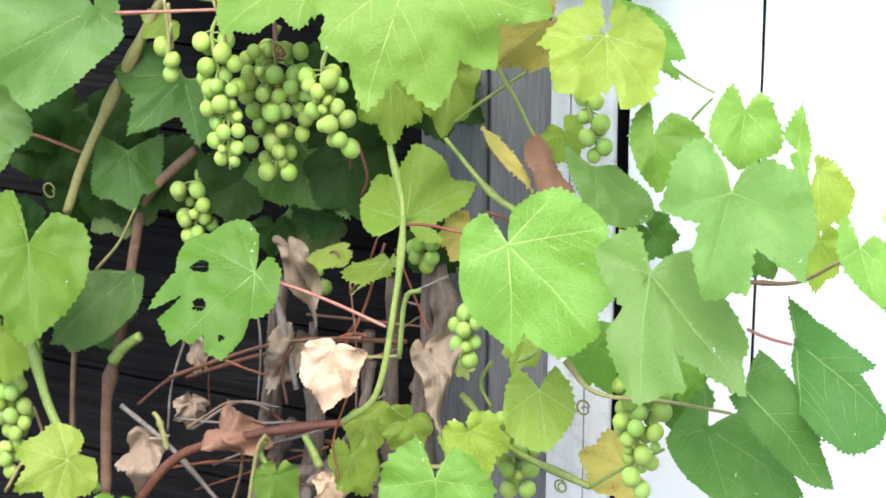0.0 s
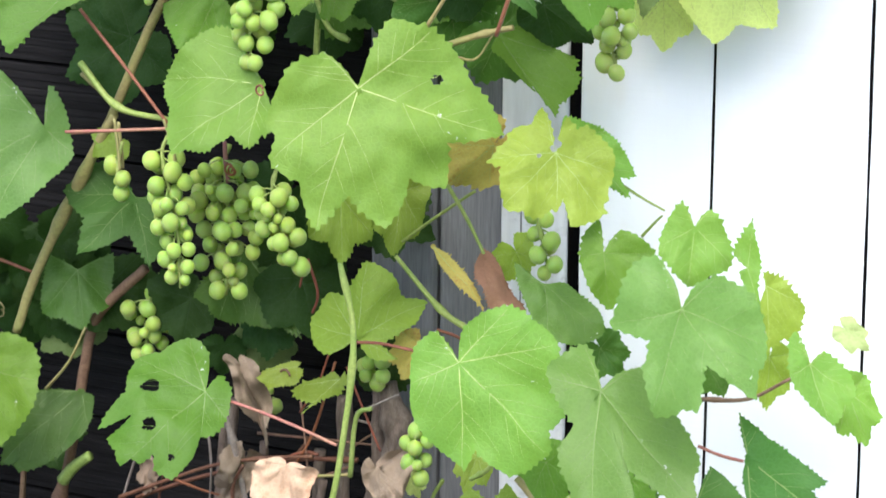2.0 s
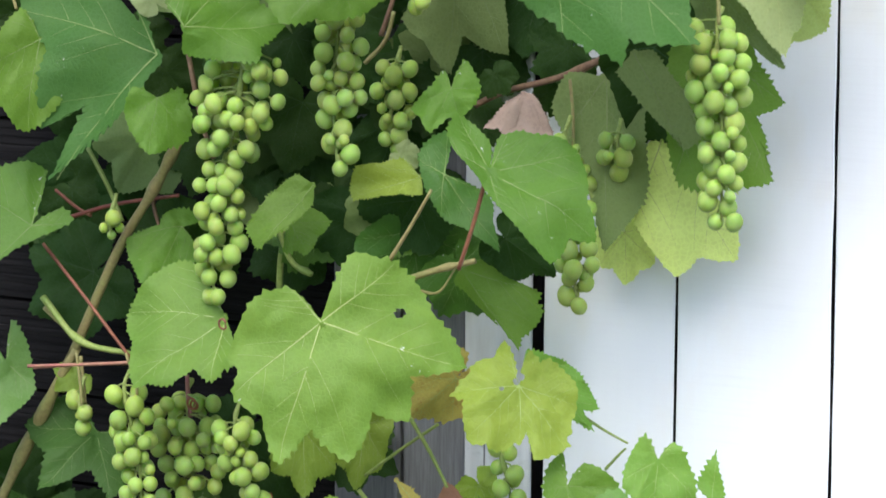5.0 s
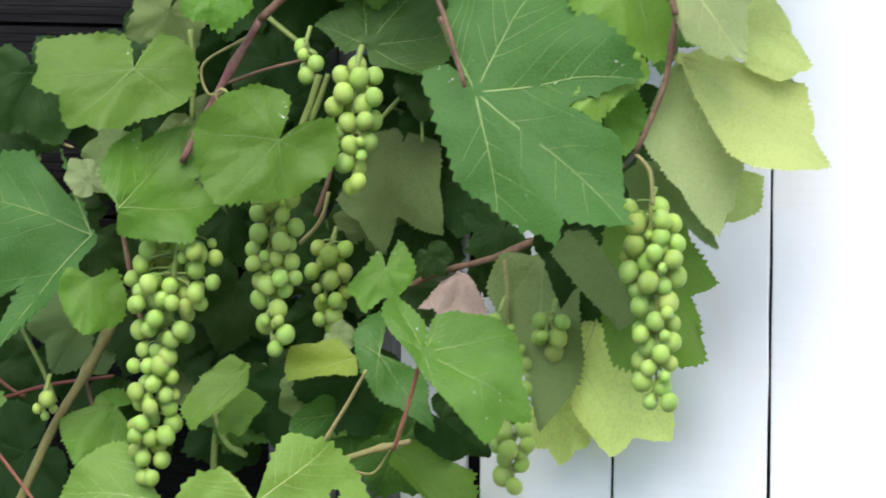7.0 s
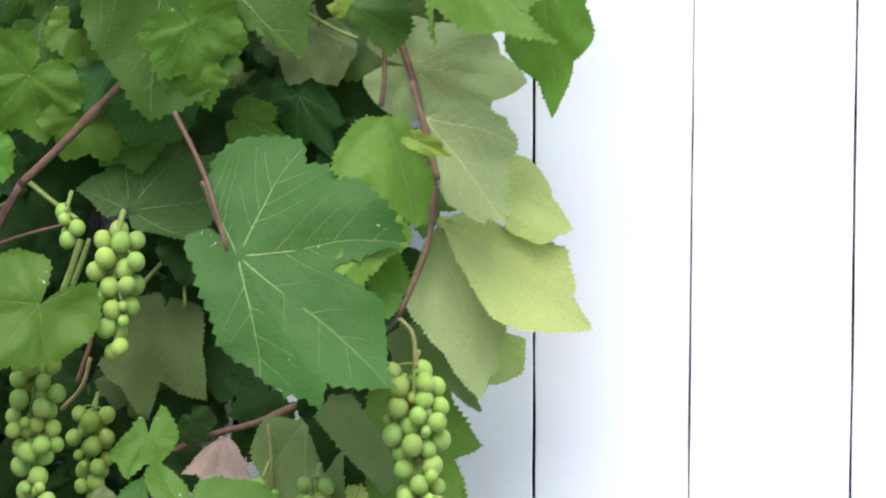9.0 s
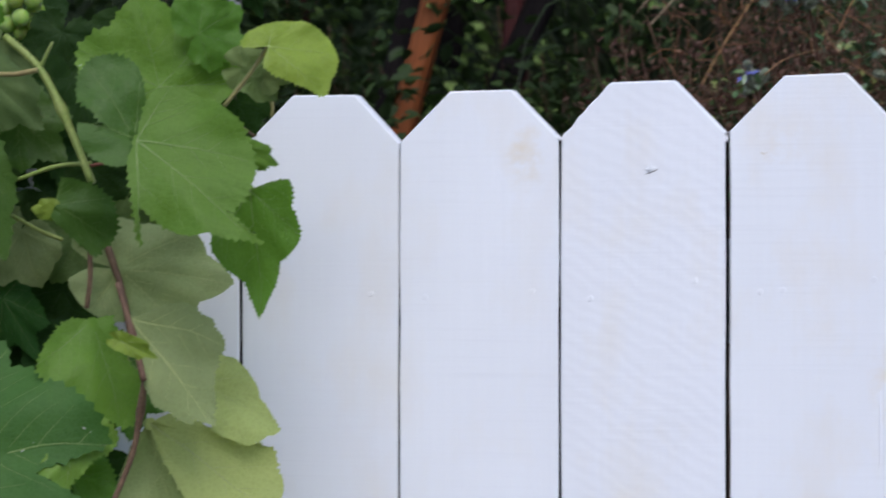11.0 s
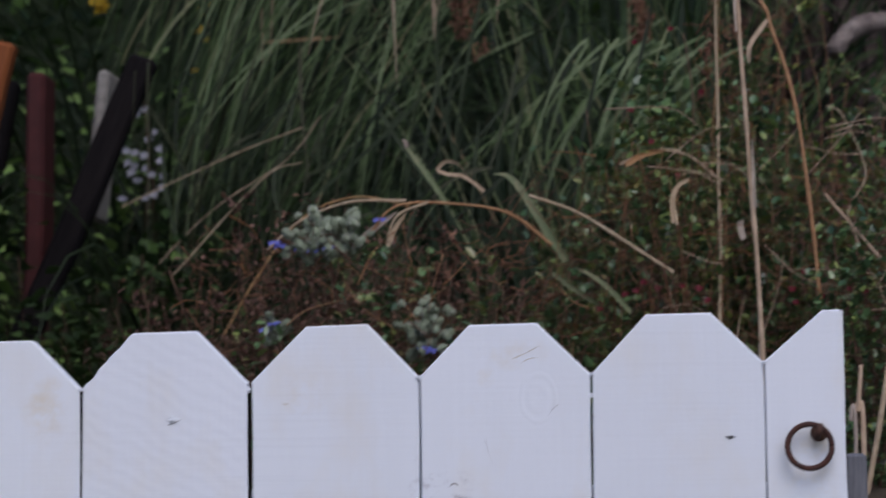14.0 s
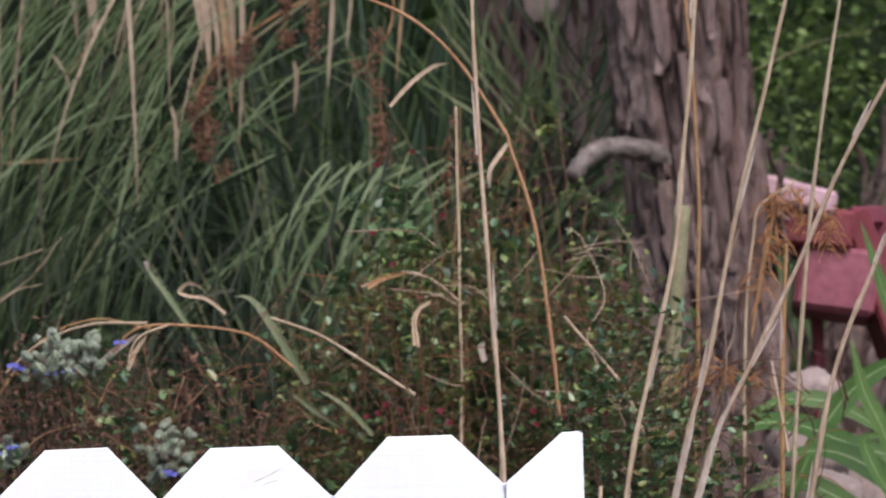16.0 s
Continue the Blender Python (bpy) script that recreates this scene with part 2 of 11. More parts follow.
def paint_material(name, saw=0.0, greys=(), yellows=(), stain=0.35, knots=(), greying=0.0):
    """White paint over timber: soft grain along the board, saw marks, yellow stains and grey rubbed places."""
    m, n, l = nodes_of(name)
    p = n["Principled BSDF"]
    v = mapped(n, l, (1, 1, 1))
    grain = noise_tex(n, l, mapped(n, l, (60, 60, 2)), 2.0, 5, 0.55)
    cross = noise_tex(n, l, mapped(n, l, (3, 3, 210)), 1.3, 4, 0.6)
    base = mix_rgb(n, l, ramp(n, l, grain, 0.3, 0.75), (0.782, 0.82, 0.882), (0.768, 0.806, 0.866))
    cloud = noise_tex(n, l, mapped(n, l, (1, 1, 0.5)), 6, 4)
    base = mix_rgb(n, l, ramp(n, l, cloud, 0.4, 0.8), base, (0.73, 0.765, 0.82))
    base = mix_rgb(n, l, math_node(n, l, "MULTIPLY", math_node(n, l, "MULTIPLY", ramp(n, l, cross, 0.50, 0.75), ramp(n, l, noise_tex(n, l, v, 9, 3), 0.42, 0.65)), 0.30), base, (0.64, 0.67, 0.73))
    yellow = noise_tex(n, l, mapped(n, l, (1, 1, 0.6)), 13, 4)
    base = mix_rgb(n, l, math_node(n, l, "MULTIPLY", ramp(n, l, yellow, 0.50, 0.85), stain), base, (0.74, 0.68, 0.56))
    fine = noise_tex(n, l, v, 120, 6, 0.75)
    mid = noise_tex(n, l, v, 45, 4, 0.6)
    for x, z, rx, rz in yellows:
        base = mix_rgb(n, l, math_node(n, l, "MULTIPLY", blot(n, l, v, x, z, rx, rz), math_node(n, l, "MULTIPLY", ramp(n, l, mid, 0.42, 0.75), 0.45)), base, (0.70, 0.60, 0.42))
    rub = None
    for x, z, rx, rz in greys:
        b = blot(n, l, v, x, z, rx, rz)
        streak = noise_tex(n, l, mapped(n, l, (46, 46, 80), (0, radians(48), 0)), 1.0, 6, 0.8)
        spot = math_node(n, l, "MULTIPLY", math_node(n, l, "MULTIPLY", b, 0.95), math_node(n, l, "MULTIPLY", ramp(n, l, streak, 0.5, 0.62), ramp(n, l, mid, 0.42, 0.6)))
        base = mix_rgb(n, l, spot, base, (0.27, 0.25, 0.29))
        rub = spot
    # streaked pull of the base colour towards mid grey
    if greying:
        base = mix_rgb(n, l, math_node(n, l, "MULTIPLY", ramp(n, l, noise_tex(n, l, mapped(n, l, (30, 30, 3)), 1.0, 5, 0.7), 0.15, 0.7), greying), base, (0.40, 0.41, 0.43))
    l.new(varied(n, l, base, 0.004, 0.025), p.inputs["Base Color"])
    p.inputs["Roughness"].default_value = 0.5
    p.inputs["Specular IOR Level"].default_value = 0.3
    out = math_node(n, l, "MULTIPLY_ADD", grain, 0.6, math_node(n, l, "MULTIPLY", cross, 0.4))
    out = math_node(n, l, "ADD", out, math_node(n, l, "MULTIPLY", fine, 0.5))
    for x, z, rx, rz in knots:
        rings = math_node(n, l, "SINE", math_node(n, l, "MULTIPLY_ADD", mid, 5.0, math_node(n, l, "MULTIPLY", blot(n, l, v, x, z, rx, rz), 14.0)))
        out = math_node(n, l, "MULTIPLY_ADD", math_node(n, l, "MULTIPLY", rings, ramp(n, l, blot(n, l, v, x, z, rx, rz), 0.0, 0.3)), 0.18, out)
    if rub is not None:
        out = math_node(n, l, "SUBTRACT", out, rub)
    if saw:
        wv = n.new("ShaderNodeTexWave")
        wv.inputs["Scale"].default_value = 27
        wv.inputs["Distortion"].default_value = 5.0
        wv.inputs["Detail"].default_value = 2.0
        l.new(mapped(n, l, (1, 1, 1), (0, radians(62), 0)), wv.inputs["Vector"])
        out = math_node(n, l, "MULTIPLY_ADD", wv.outputs["Fac"], saw, out)
    l.new(bump(n, l, out, 0.34, 0.0010), p.inputs["Normal"])
    return m


PAINT = {"plain": paint_material("white_paint", stain=0.45), "sawn": paint_material("white_paint_rough_sawn", saw=0.20, stain=0.6),
         "stained": paint_material("white_paint_stained", yellows=((-0.060, 1.424, 0.024, 0.035), (-0.058, 1.430, 0.018, 0.028)), stain=0.4),
         "marked": paint_material("white_paint_marked", greys=((0.262, 1.335, 0.011, 0.05),), yellows=((0.165, 1.43, 0.02, 0.03), (0.255, 1.23, 0.02, 0.05)), stain=0.6),
         "worn": paint_material("white_paint_rubbed", greys=((0.284, 1.343, 0.034, 0.032), (0.290, 1.300, 0.034, 0.028)), yellows=((0.345, 1.467, 0.035, 0.016), (0.322, 1.447, 0.010, 0.010), (0.278, 1.25, 0.02, 0.05)), stain=0.6, knots=((0.3666, 1.4286, 0.019, 0.026),)),
         "rusty": paint_material("white_paint_rust_run", yellows=((0.6030, 1.388, 0.011, 0.018), (0.6025, 1.387, 0.008, 0.014), (0.6025, 1.401, 0.010, 0.008), (0.592, 1.378, 0.03, 0.03), (0.596, 1.345, 0.025, 0.04)), stain=0.5),
         "cracked": paint_material("white_paint_cracked", greys=((0.0, 0.55, 0.05, 0.22), (0.0, 0.25, 0.05, 0.3)), stain=0.9, greying=0.75)}
DARK_WOOD = skin("dark_stained_timber", (0.005, 0.005, 0.0055), (0.021, 0.020, 0.021), 7, 0.9, 0.6, 0.003, (0.35, 5, 8), 0.08)
GREY_WOOD = skin("weathered_grey_timber", (0.13, 0.135, 0.15), (0.21, 0.215, 0.235), 8, 0.8, 0.6, 0.002, (9, 9, 0.5))
RUST = skin("rusted_iron", (0.10, 0.045, 0.03), (0.05, 0.03, 0.028), 120, 0.85, 0.8, 0.001)
SOIL = skin("garden_soil", (0.06, 0.045, 0.03), (0.11, 0.085, 0.055), 6, 0.95, 0.8, 0.03)


def bark_material(name, plate_a, plate_b, crack):
    """Shaggy bark: uneven upright plates with dark broken fissures between them."""
    m, n, l = nodes_of(name)
    p = n["Principled BSDF"]
    v = mapped(n, l, (1, 1, 0.13))
    wob = n.new("ShaderNodeTexNoise")
    wob.inputs["Scale"].default_value = 22
    l.new(v, wob.inputs["Vector"])
    vec = n.new("ShaderNodeMixRGB")
    vec.blend_type = "LINEAR_LIGHT"
    vec.inputs[0].default_value = 0.035
    l.new(v, vec.inputs[1])
    l.new(wob.outputs["Color"], vec.inputs[2])
    net = n.new("ShaderNodeTexVoronoi")
    net.feature = "DISTANCE_TO_EDGE"
    net.inputs["Scale"].default_value = 19
    l.new(vec.outputs[0], net.inputs["Vector"])
    cells = n.new("ShaderNodeTexVoronoi")
    cells.inputs["Scale"].default_value = 19
    l.new(vec.outputs[0], cells.inputs["Vector"])
    fine = noise_tex(n, l, mapped(n, l, (3, 3, 0.7)), 60, 6, 0.7)
    big = noise_tex(n, l, v, 9, 4)
    col = mix_rgb(n, l, ramp(n, l, big, 0.35, 0.65), plate_a, plate_b)
    tone = n.new("ShaderNodeSeparateColor")
    l.new(cells.outputs["Color"], tone.inputs[0])
    col = mix_rgb(n, l, math_node(n, l, "MULTIPLY", tone.outputs[0], 0.5), col, tuple(c * 0.45 for c in plate_a))
    col = mix_rgb(n, l, ramp(n, l, fine, 0.45, 0.8), col, tuple(c * 0.5 for c in plate_a))
    gap = math_node(n, l, "MULTIPLY", ramp(n, l, net.outputs[0], 0.14, 0.0), ramp(n, l, noise_tex(n, l, v, 30, 3), 0.42, 0.62))
    col = mix_rgb(n, l, gap, col, crack)
    l.new(col, p.inputs["Base Color"])
    p.inputs["Roughness"].default_value = 0.95
    p.inputs["Specular IOR Level"].default_value = 0.15
    high = math_node(n, l, "SUBTRACT", math_node(n, l, "ADD", tone.outputs[0], fine), math_node(n, l, "MULTIPLY", gap, 1.5))
    l.new(bump(n, l, high, 1.0, 0.02), p.inputs["Normal"])
    return m


BARK = bark_material("shaggy_bark", (0.31, 0.205, 0.178), (0.55, 0.415, 0.375), (0.02, 0.014, 0.012))


def island_material(name, cols, rough=0.6, glow=0.25, gloss=0.25):
    """Many small leaves in one mesh, each of its own tone."""
    m, n, l = nodes_of(name)
    p = n["Principled BSDF"]
    geo, r = n.new("ShaderNodeNewGeometry"), n.new("ShaderNodeValToRGB")
    l.new(geo.outputs["Random Per Island"], r.inputs[0])
    r.color_ramp.elements[0].color = (*cols[0], 1)
    r.color_ramp.elements[1].color = (*cols[-1], 1)
    for k, c in enumerate(cols[1:-1]):
        r.color_ramp.elements.new((k + 1) / (len(cols) - 1)).color = (*c, 1)
    grain = noise_tex(n, l, mapped(n, l, (1, 1, 1)), 60, 3)
    col = mix_rgb(n, l, ramp(n, l, grain, 0.3, 0.8), r.outputs[0], mix_rgb(n, l, 1.0, r.outputs[0], (0.6, 0.6, 0.6), "MULTIPLY"))
    l.new(col, p.inputs["Base Color"])
    p.inputs["Roughness"].default_value = rough
    p.inputs["Specular IOR Level"].default_value = gloss
    t, mx = n.new("ShaderNodeBsdfTranslucent"), n.new("ShaderNodeMixShader")
    l.new(col, t.inputs[0])
    mx.inputs[0].default_value = glow
    l.new(p.outputs[0], mx.inputs[1])
    l.new(t.outputs[0], mx.inputs[2])
    l.new(mx.outputs[0], n["Material Output"].inputs[0])
    return m


TUSSOCK = island_material("tussock_blades", [(0.009, 0.018, 0.005), (0.022, 0.044, 0.012), (0.048, 0.091, 0.026), (0.099, 0.158, 0.051), (0.169, 0.231, 0.099), (0.251, 0.286, 0.150), (0.264, 0.198, 0.110)])
STRAP = island_material("dark_strap_leaves", [(0.012, 0.028, 0.010), (0.023, 0.053, 0.020), (0.041, 0.086, 0.032), (0.018, 0.041, 0.014), (0.069, 0.122, 0.050)], 0.4, 0.15, 0.4)
BUSH = island_material("bush_leaves", [(0.075, 0.145, 0.035), (0.20, 0.31, 0.09), (0.35, 0.46, 0.17)])
TUSSOCK_PALE = island_material("pale_tussock_blades", [(0.062, 0.114, 0.036), (0.117, 0.181, 0.071), (0.211, 0.273, 0.142), (0.133, 0.198, 0.082)])
DRY_BLADE = island_material("dry_blades", [(0.34, 0.25, 0.17), (0.47, 0.37, 0.27), (0.39, 0.25, 0.13)], 0.8)
# shade between the hedge leaves, put into the sheet's colour
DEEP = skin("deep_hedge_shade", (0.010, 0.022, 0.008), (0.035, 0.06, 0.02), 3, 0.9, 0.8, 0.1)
# ivy and weed leaves with the garden's shade put into their colour
IVY = island_material("shade_toned_ivy_leaves", [(0.014, 0.031, 0.010), (0.029, 0.058, 0.015), (0.051, 0.093, 0.025)], 0.6)
HEDGE = island_material("hedge_leaves", [(0.021, 0.051, 0.013), (0.043, 0.085, 0.021), (0.068, 0.128, 0.025)])
BRIGHT = island_material("bright_leaves", [(0.12, 0.22, 0.05), (0.24, 0.38, 0.10), (0.36, 0.52, 0.16)])
SHRUB = island_material("shrub_leaves", [(0.019, 0.049, 0.017), (0.045, 0.105, 0.040), (0.095, 0.190, 0.078), (0.160, 0.280, 0.112), (0.240, 0.320, 0.088), (0.190, 0.105, 0.045)], 0.3, 0.15, 0.7)
SHRUB_TOP = island_material("shrub_top_leaves", [(0.075, 0.143, 0.045), (0.157, 0.232, 0.056), (0.232, 0.277, 0.063), (0.232, 0.120, 0.045)], 0.4, 0.25, 0.5)
DEAD = island_material("dead_leaves", [(0.074, 0.039, 0.029), (0.128, 0.071, 0.054), (0.201, 0.120, 0.093), (0.278, 0.155, 0.100)], 0.9)
DEAD_TWIG = island_material("dead_twigs", [(0.060, 0.032, 0.024), (0.110, 0.054, 0.036), (0.190, 0.098, 0.062), (0.275, 0.120, 0.048)], 0.9, 0.0)
SEED = island_material("seed_husks", [(0.17, 0.085, 0.055), (0.34, 0.18, 0.12), (0.25, 0.11, 0.07)], 0.8)
TAWNY = island_material("tawny_plumes", [(0.38, 0.165, 0.065), (0.50, 0.25, 0.115), (0.30, 0.125, 0.055)], 0.8)
FUZZ = skin("downy_buds", (0.23, 0.28, 0.18), (0.33, 0.375, 0.28), 130, 0.95, 0.6, 0.002, val=0.2)
DOWN = island_material("bud_down", [(0.40, 0.42, 0.36), (0.52, 0.53, 0.48)], 0.9)
BLUE = island_material("blue_petals", [(0.12, 0.15, 0.55), (0.20, 0.22, 0.65)], 0.6)
WHITE_FLOWER = island_material("white_petals", [(0.34, 0.35, 0.42), (0.45, 0.45, 0.50)], 0.6)
YELLOW_FLOWER = island_material("yellow_petals", [(0.75, 0.45, 0.03), (0.8, 0.55, 0.05)], 0.6)
RED_FLOWER = island_material("red_petals", [(0.10, 0.006, 0.014), (0.17, 0.010, 0.022)], 0.5)
CORN = leaf_material("maize_leaf", (0.059, 0.129, 0.026), (0.083, 0.162, 0.038), (0.106, 0.211, 0.030), 0.4, 0.25)
RED_PAINT = skin("faded_red_paint", (0.17, 0.026, 0.040), (0.25, 0.055, 0.07), 9, 0.6)
PINK_PAINT = skin("bleached_pink_paint", (0.46, 0.27, 0.30), (0.58, 0.39, 0.42), 6, 0.7)
FADED_RED = skin("sun_faded_red_paint", (0.22, 0.055, 0.075), (0.31, 0.105, 0.125), 9, 0.65)
ORANGE_WOOD = skin("orange_stained_timber", (0.18, 0.052, 0.011), (0.24, 0.078, 0.019), 6, 0.7, 0.3, 0.002, (4, 4, 0.5))
# black timber, its colour lowered further to stand for deep shade
BLACK_WOOD_AND_SHADE = skin("old_black_timber_and_shade", (0.007, 0.006, 0.007), (0.016, 0.013, 0.013), 6, 0.85, 0.6, 0.004, (5, 5, 0.6), 0.08)
BAMBOO = skin("pale_green_bamboo", (0.22, 0.24, 0.09), (0.29, 0.29, 0.13), 18, 0.5)
BAMBOO_DRY = skin("drying_bamboo", (0.20, 0.19, 0.10), (0.28, 0.25, 0.15), 22, 0.6)
STONE = skin("pinkish_stone", (0.27, 0.205, 0.18), (0.38, 0.30, 0.265), 14, 0.9, 0.5, 0.01)
# dark red paint, deepened in colour for the shade it stands in
RED_BROWN = skin("dark_red_timber", (0.041, 0.007, 0.008), (0.064, 0.013, 0.013), 6, 0.7)
RED_TWIG = skin("reddish_twig", (0.20, 0.085, 0.045), (0.30, 0.15, 0.08), 40, 0.7)
TWIG = skin("thin_brown_twig", (0.10, 0.055, 0.04), (0.17, 0.09, 0.06), 40, 0.8)
# darker copy of the tussock blades, with shade put into the colour
TUSSOCK_DARK = island_material("shade_toned_grass_blades", [(0.010, 0.020, 0.008), (0.022, 0.038, 0.015), (0.042, 0.062, 0.028), (0.062, 0.064, 0.034)])


# ---- builders ----
def mesh_of(name, verts, faces, material, smooth=True):
    me = bpy.data.meshes.new(name)
    me.from_pydata([tuple(v) for v in verts], [], faces)
    if smooth:
        me.polygons.foreach_set("use_smooth", [True] * len(me.polygons))
    me.materials.append(material)
    me.update()
    return me


def part(name, me, parent=None, label="", m=None):
    ob = new(name, me)
    if parent is not None:
        ob.parent = parent
    if m is not None:
        ob.matrix_basis = m
    return tagged(ob, label)


def thing(name, label, category, at=(0, 0, 0), group="", kind=""):
    ob = new(name)
    ob.location = at
    ob.empty_display_size = 0.05
    return tagged(ob, label, category, group, kind)


def smooth_path(points, steps=6):
    """A Catmull-Rom line through the points."""
    p = [Vector(q) for q in points]
    if len(p) == 2:
        return [p[0].lerp(p[1], k / steps) for k in range(steps + 1)]
    p = [2 * p[0] - p[1]] + p + [2 * p[-1] - p[-2]]
    out = []
    for a, b, c, d in zip(p, p[1:], p[2:], p[3:]):
        for k in range(steps):
            t = k / steps
            out.append(0.5 * ((2 * b) + (c - a) * t + (2 * a - 5 * b + 4 * c - d) * t * t + (3 * b - a - 3 * c + d) * t ** 3))
    return out + [p[-2]]


def tube(points, r0, r1, sides=8, knots=0, steps=6, seed=0, rough=0.06):
    """Verts and faces of a tapered round stem along the points, with swollen knots."""
    line = smooth_path(points, steps)
    rng = random.Random(seed)
    at = [rng.random() for _ in range(knots)]
    verts, faces = [], []
    side = Vector((0.3, 0.9, 0.2))
    for i, q in enumerate(line):
        f = i / (len(line) - 1)
        way = (line[min(i + 1, len(line) - 1)] - line[max(i - 1, 0)]).normalized()
        u = (side - way * side.dot(way)).normalized()
        w = way.cross(u)
        side = u
        r = r0 + (r1 - r0) * f
        for a in at:
            r *= 1 + 0.5 * math.exp(-((f - a) * len(line) / 1.2) ** 2)
        for k in range(sides):
            an = 2 * math.pi * k / sides
            rr = r * (1 + rng.uniform(-rough, rough))
            verts.append(q + u * (rr * math.cos(an)) + w * (rr * math.sin(an)))
    n = len(line)
    for i in range(n - 1):
        for k in range(sides):
            j = (k + 1) % sides
            faces.append((i * sides + k, i * sides + j, (i + 1) * sides + j, (i + 1) * sides + k))
    faces.append(tuple(range(sides - 1, -1, -1)))
    faces.append(tuple((n - 1) * sides + k for k in range(sides)))
    return verts, faces


class LeafShape:
    """The blade of a vine leaf: five pointed lobes, a toothed margin, puckers between the veins, folds and waves.
    The stalk joins at the origin, the midrib runs along +y, the upper face looks along +z."""

    def __init__(self, seed, size, width, lobes, fold, curl, crumple, back, hips, tips=(), bays=()):
        g = random.Random(seed)
        self.size, self.width, self.fold, self.curl, self.crumple, self.back, self.hips = size, width, fold, curl, crumple, back, hips
        d = 0.02 + 0.30 * lobes
        j = lambda v, s=0.05: v * (1 + g.uniform(-s, s))
        ends = [j(0.97), j(0.97)]
        sides = [j(0.88), j(0.88)]
        self.keys = [(-179, 0.07), (-171, 0.36), (-155, j(0.66)), (-130, j(0.78)), (-106, sides[0]), (-80, j(0.86) - d * 0.6),
                     (-52, ends[0]), (-27, j(0.90) - d), (0, 1.0), (27, j(0.90) - d), (52, ends[1]), (80, j(0.86) - d * 0.6),
                     (106, sides[1]), (130, j(0.78)), (155, j(0.66)), (171, 0.36), (179, 0.07)]
        self.veins = [(0, 1.0), (52, ends[1]), (-52, ends[0]), (106, sides[1]), (-106, sides[0])]
        self.bulge = 0.045
        if tips:
            edge = sorted(tips + bays)
            lo, hi = max(-179, edge[0][0] - 9), min(179, edge[-1][0] + 9)
            self.keys = [(-180, 0.02), (lo, 0.04)] + edge + [(hi, 0.04), (180, 0.02)]
            self.veins = self.main_veins(tips)
            self.bulge = 0.05
        self.ph = [g.uniform(0, 6.28) for _ in range(6)]
        self.off = Vector((g.uniform(0, 90), g.uniform(0, 90), g.uniform(0, 90)))
        self.g = g

    @staticmethod
    def main_veins(tips):
        """The longest lobes carry the main veins, at least 30 degrees apart."""
        out = []
        for d, r in sorted(tips, key=lambda q: -q[1]):
            if r > 0.3 and all(abs(d - e) > 30 for e, _ in out) and len(out) < 6:
                out.append((d, r))
        return out

    def reach(self, deg):
        return self.margin(deg) * (1 - (1 - self.hips) * min(1.0, max(0.0, (abs(deg) - 70) / 36)))

    def margin(self, deg):
        for (a, ra), (b, rb) in zip(self.keys, self.keys[1:]):
            if deg <= b:
                t = min(1.0, max(0.0, (deg - a) / max(0.01, b - a)))
                if b - a > 100 or min(ra, rb) < 0.05:
                    return ra + (rb - ra) * t ** (0.7 if rb > ra else 1.4)
                s, u = math.sin(radians(b - a) * t), math.sin(radians(b - a) * (1 - t))
                chord = ra * rb * math.sin(radians(max(0.01, b - a))) / max(1e-6, ra * s + rb * u)
                return chord * (1 + self.bulge * min(1.0, (b - a) / 25) * math.sin(math.pi * t))
        return self.keys[-1][1]

    def place(self, deg, r):
        """A point of the blade, in units of the midrib's length."""
        a = radians(deg)
        x, y = r * math.sin(a) * self.width[a > 0], r * math.cos(a)
        if y < 0:
            y *= self.back
            x *= 0.5 + 0.5 * self.back + (1 - self.back) * 0.5 * max(0.0, 1 + y * 3)
        near = min(abs(deg - v[0]) for v in self.veins)
        z = 0.018 * math.sin(min(1, near / 27) * math.pi / 2) * min(1, r * 1.4)
        z += 0.045 * math.sin(5 * a + self.ph[0]) * r * r + 0.035 * math.sin(9 * a + self.ph[1]) * r ** 3
        z += 0.055 * noise.noise(Vector((x * 2.1, y * 2.1, 0)) + self.off) + 0.022 * noise.noise(Vector((x * 6.5, y * 6.5, 4)) + self.off) * min(1, r * 2)
        z += self.fold * abs(x) - self.curl * r * r * (0.6 + 0.4 * math.cos(a))
        if self.crumple:
            q = Vector((x, y, 0)) * 2.2 + self.off
            z += self.crumple * noise.noise(q) + 0.4 * self.crumple * noise.noise(q * 2.7)
            x += 0.4 * self.crumple * noise.noise(q + Vector((7, 1, 3)))
            y += 0.4 * self.crumple * noise.noise(q + Vector((1, 9, 4)))
        return Vector((x, y, z)) * self.size

    def outline(self, n):
        """n + 1 directions round the blade, evenly spaced along its margin, with the margin's reach there."""
        fine = [(-180 + 0.5 * k, self.reach(-180 + 0.5 * k)) for k in range(721)]
        run = [0.0]
        for (a, ra), (b, rb) in zip(fine, fine[1:]):
            run.append(run[-1] + math.hypot(rb - ra, radians(b - a) * (ra + rb) / 2))
        out, i = [], 0
        for k in range(n + 1):
            s = run[-1] * k / n
            while i < 719 and run[i + 1] < s:
                i += 1
            t = min(1.0, max(0.0, (s - run[i]) / max(1e-9, run[i + 1] - run[i])))
            out.append((fine[i][0] + 0.5 * t, fine[i][1] + (fine[i + 1][1] - fine[i][1]) * t))
        return out

    def blade(self, teeth, holes=(), bite=1.0):
        per = 8 if holes else 5
        n = teeth * per
        verts, faces = [Vector((0, 0, 0))], []
        rings = (0.14, 0.30, 0.46, 0.60, 0.73, 0.85, 0.94, 1.0) if teeth > 30 else (0.14, 0.32, 0.52, 0.72, 0.88, 1.0)
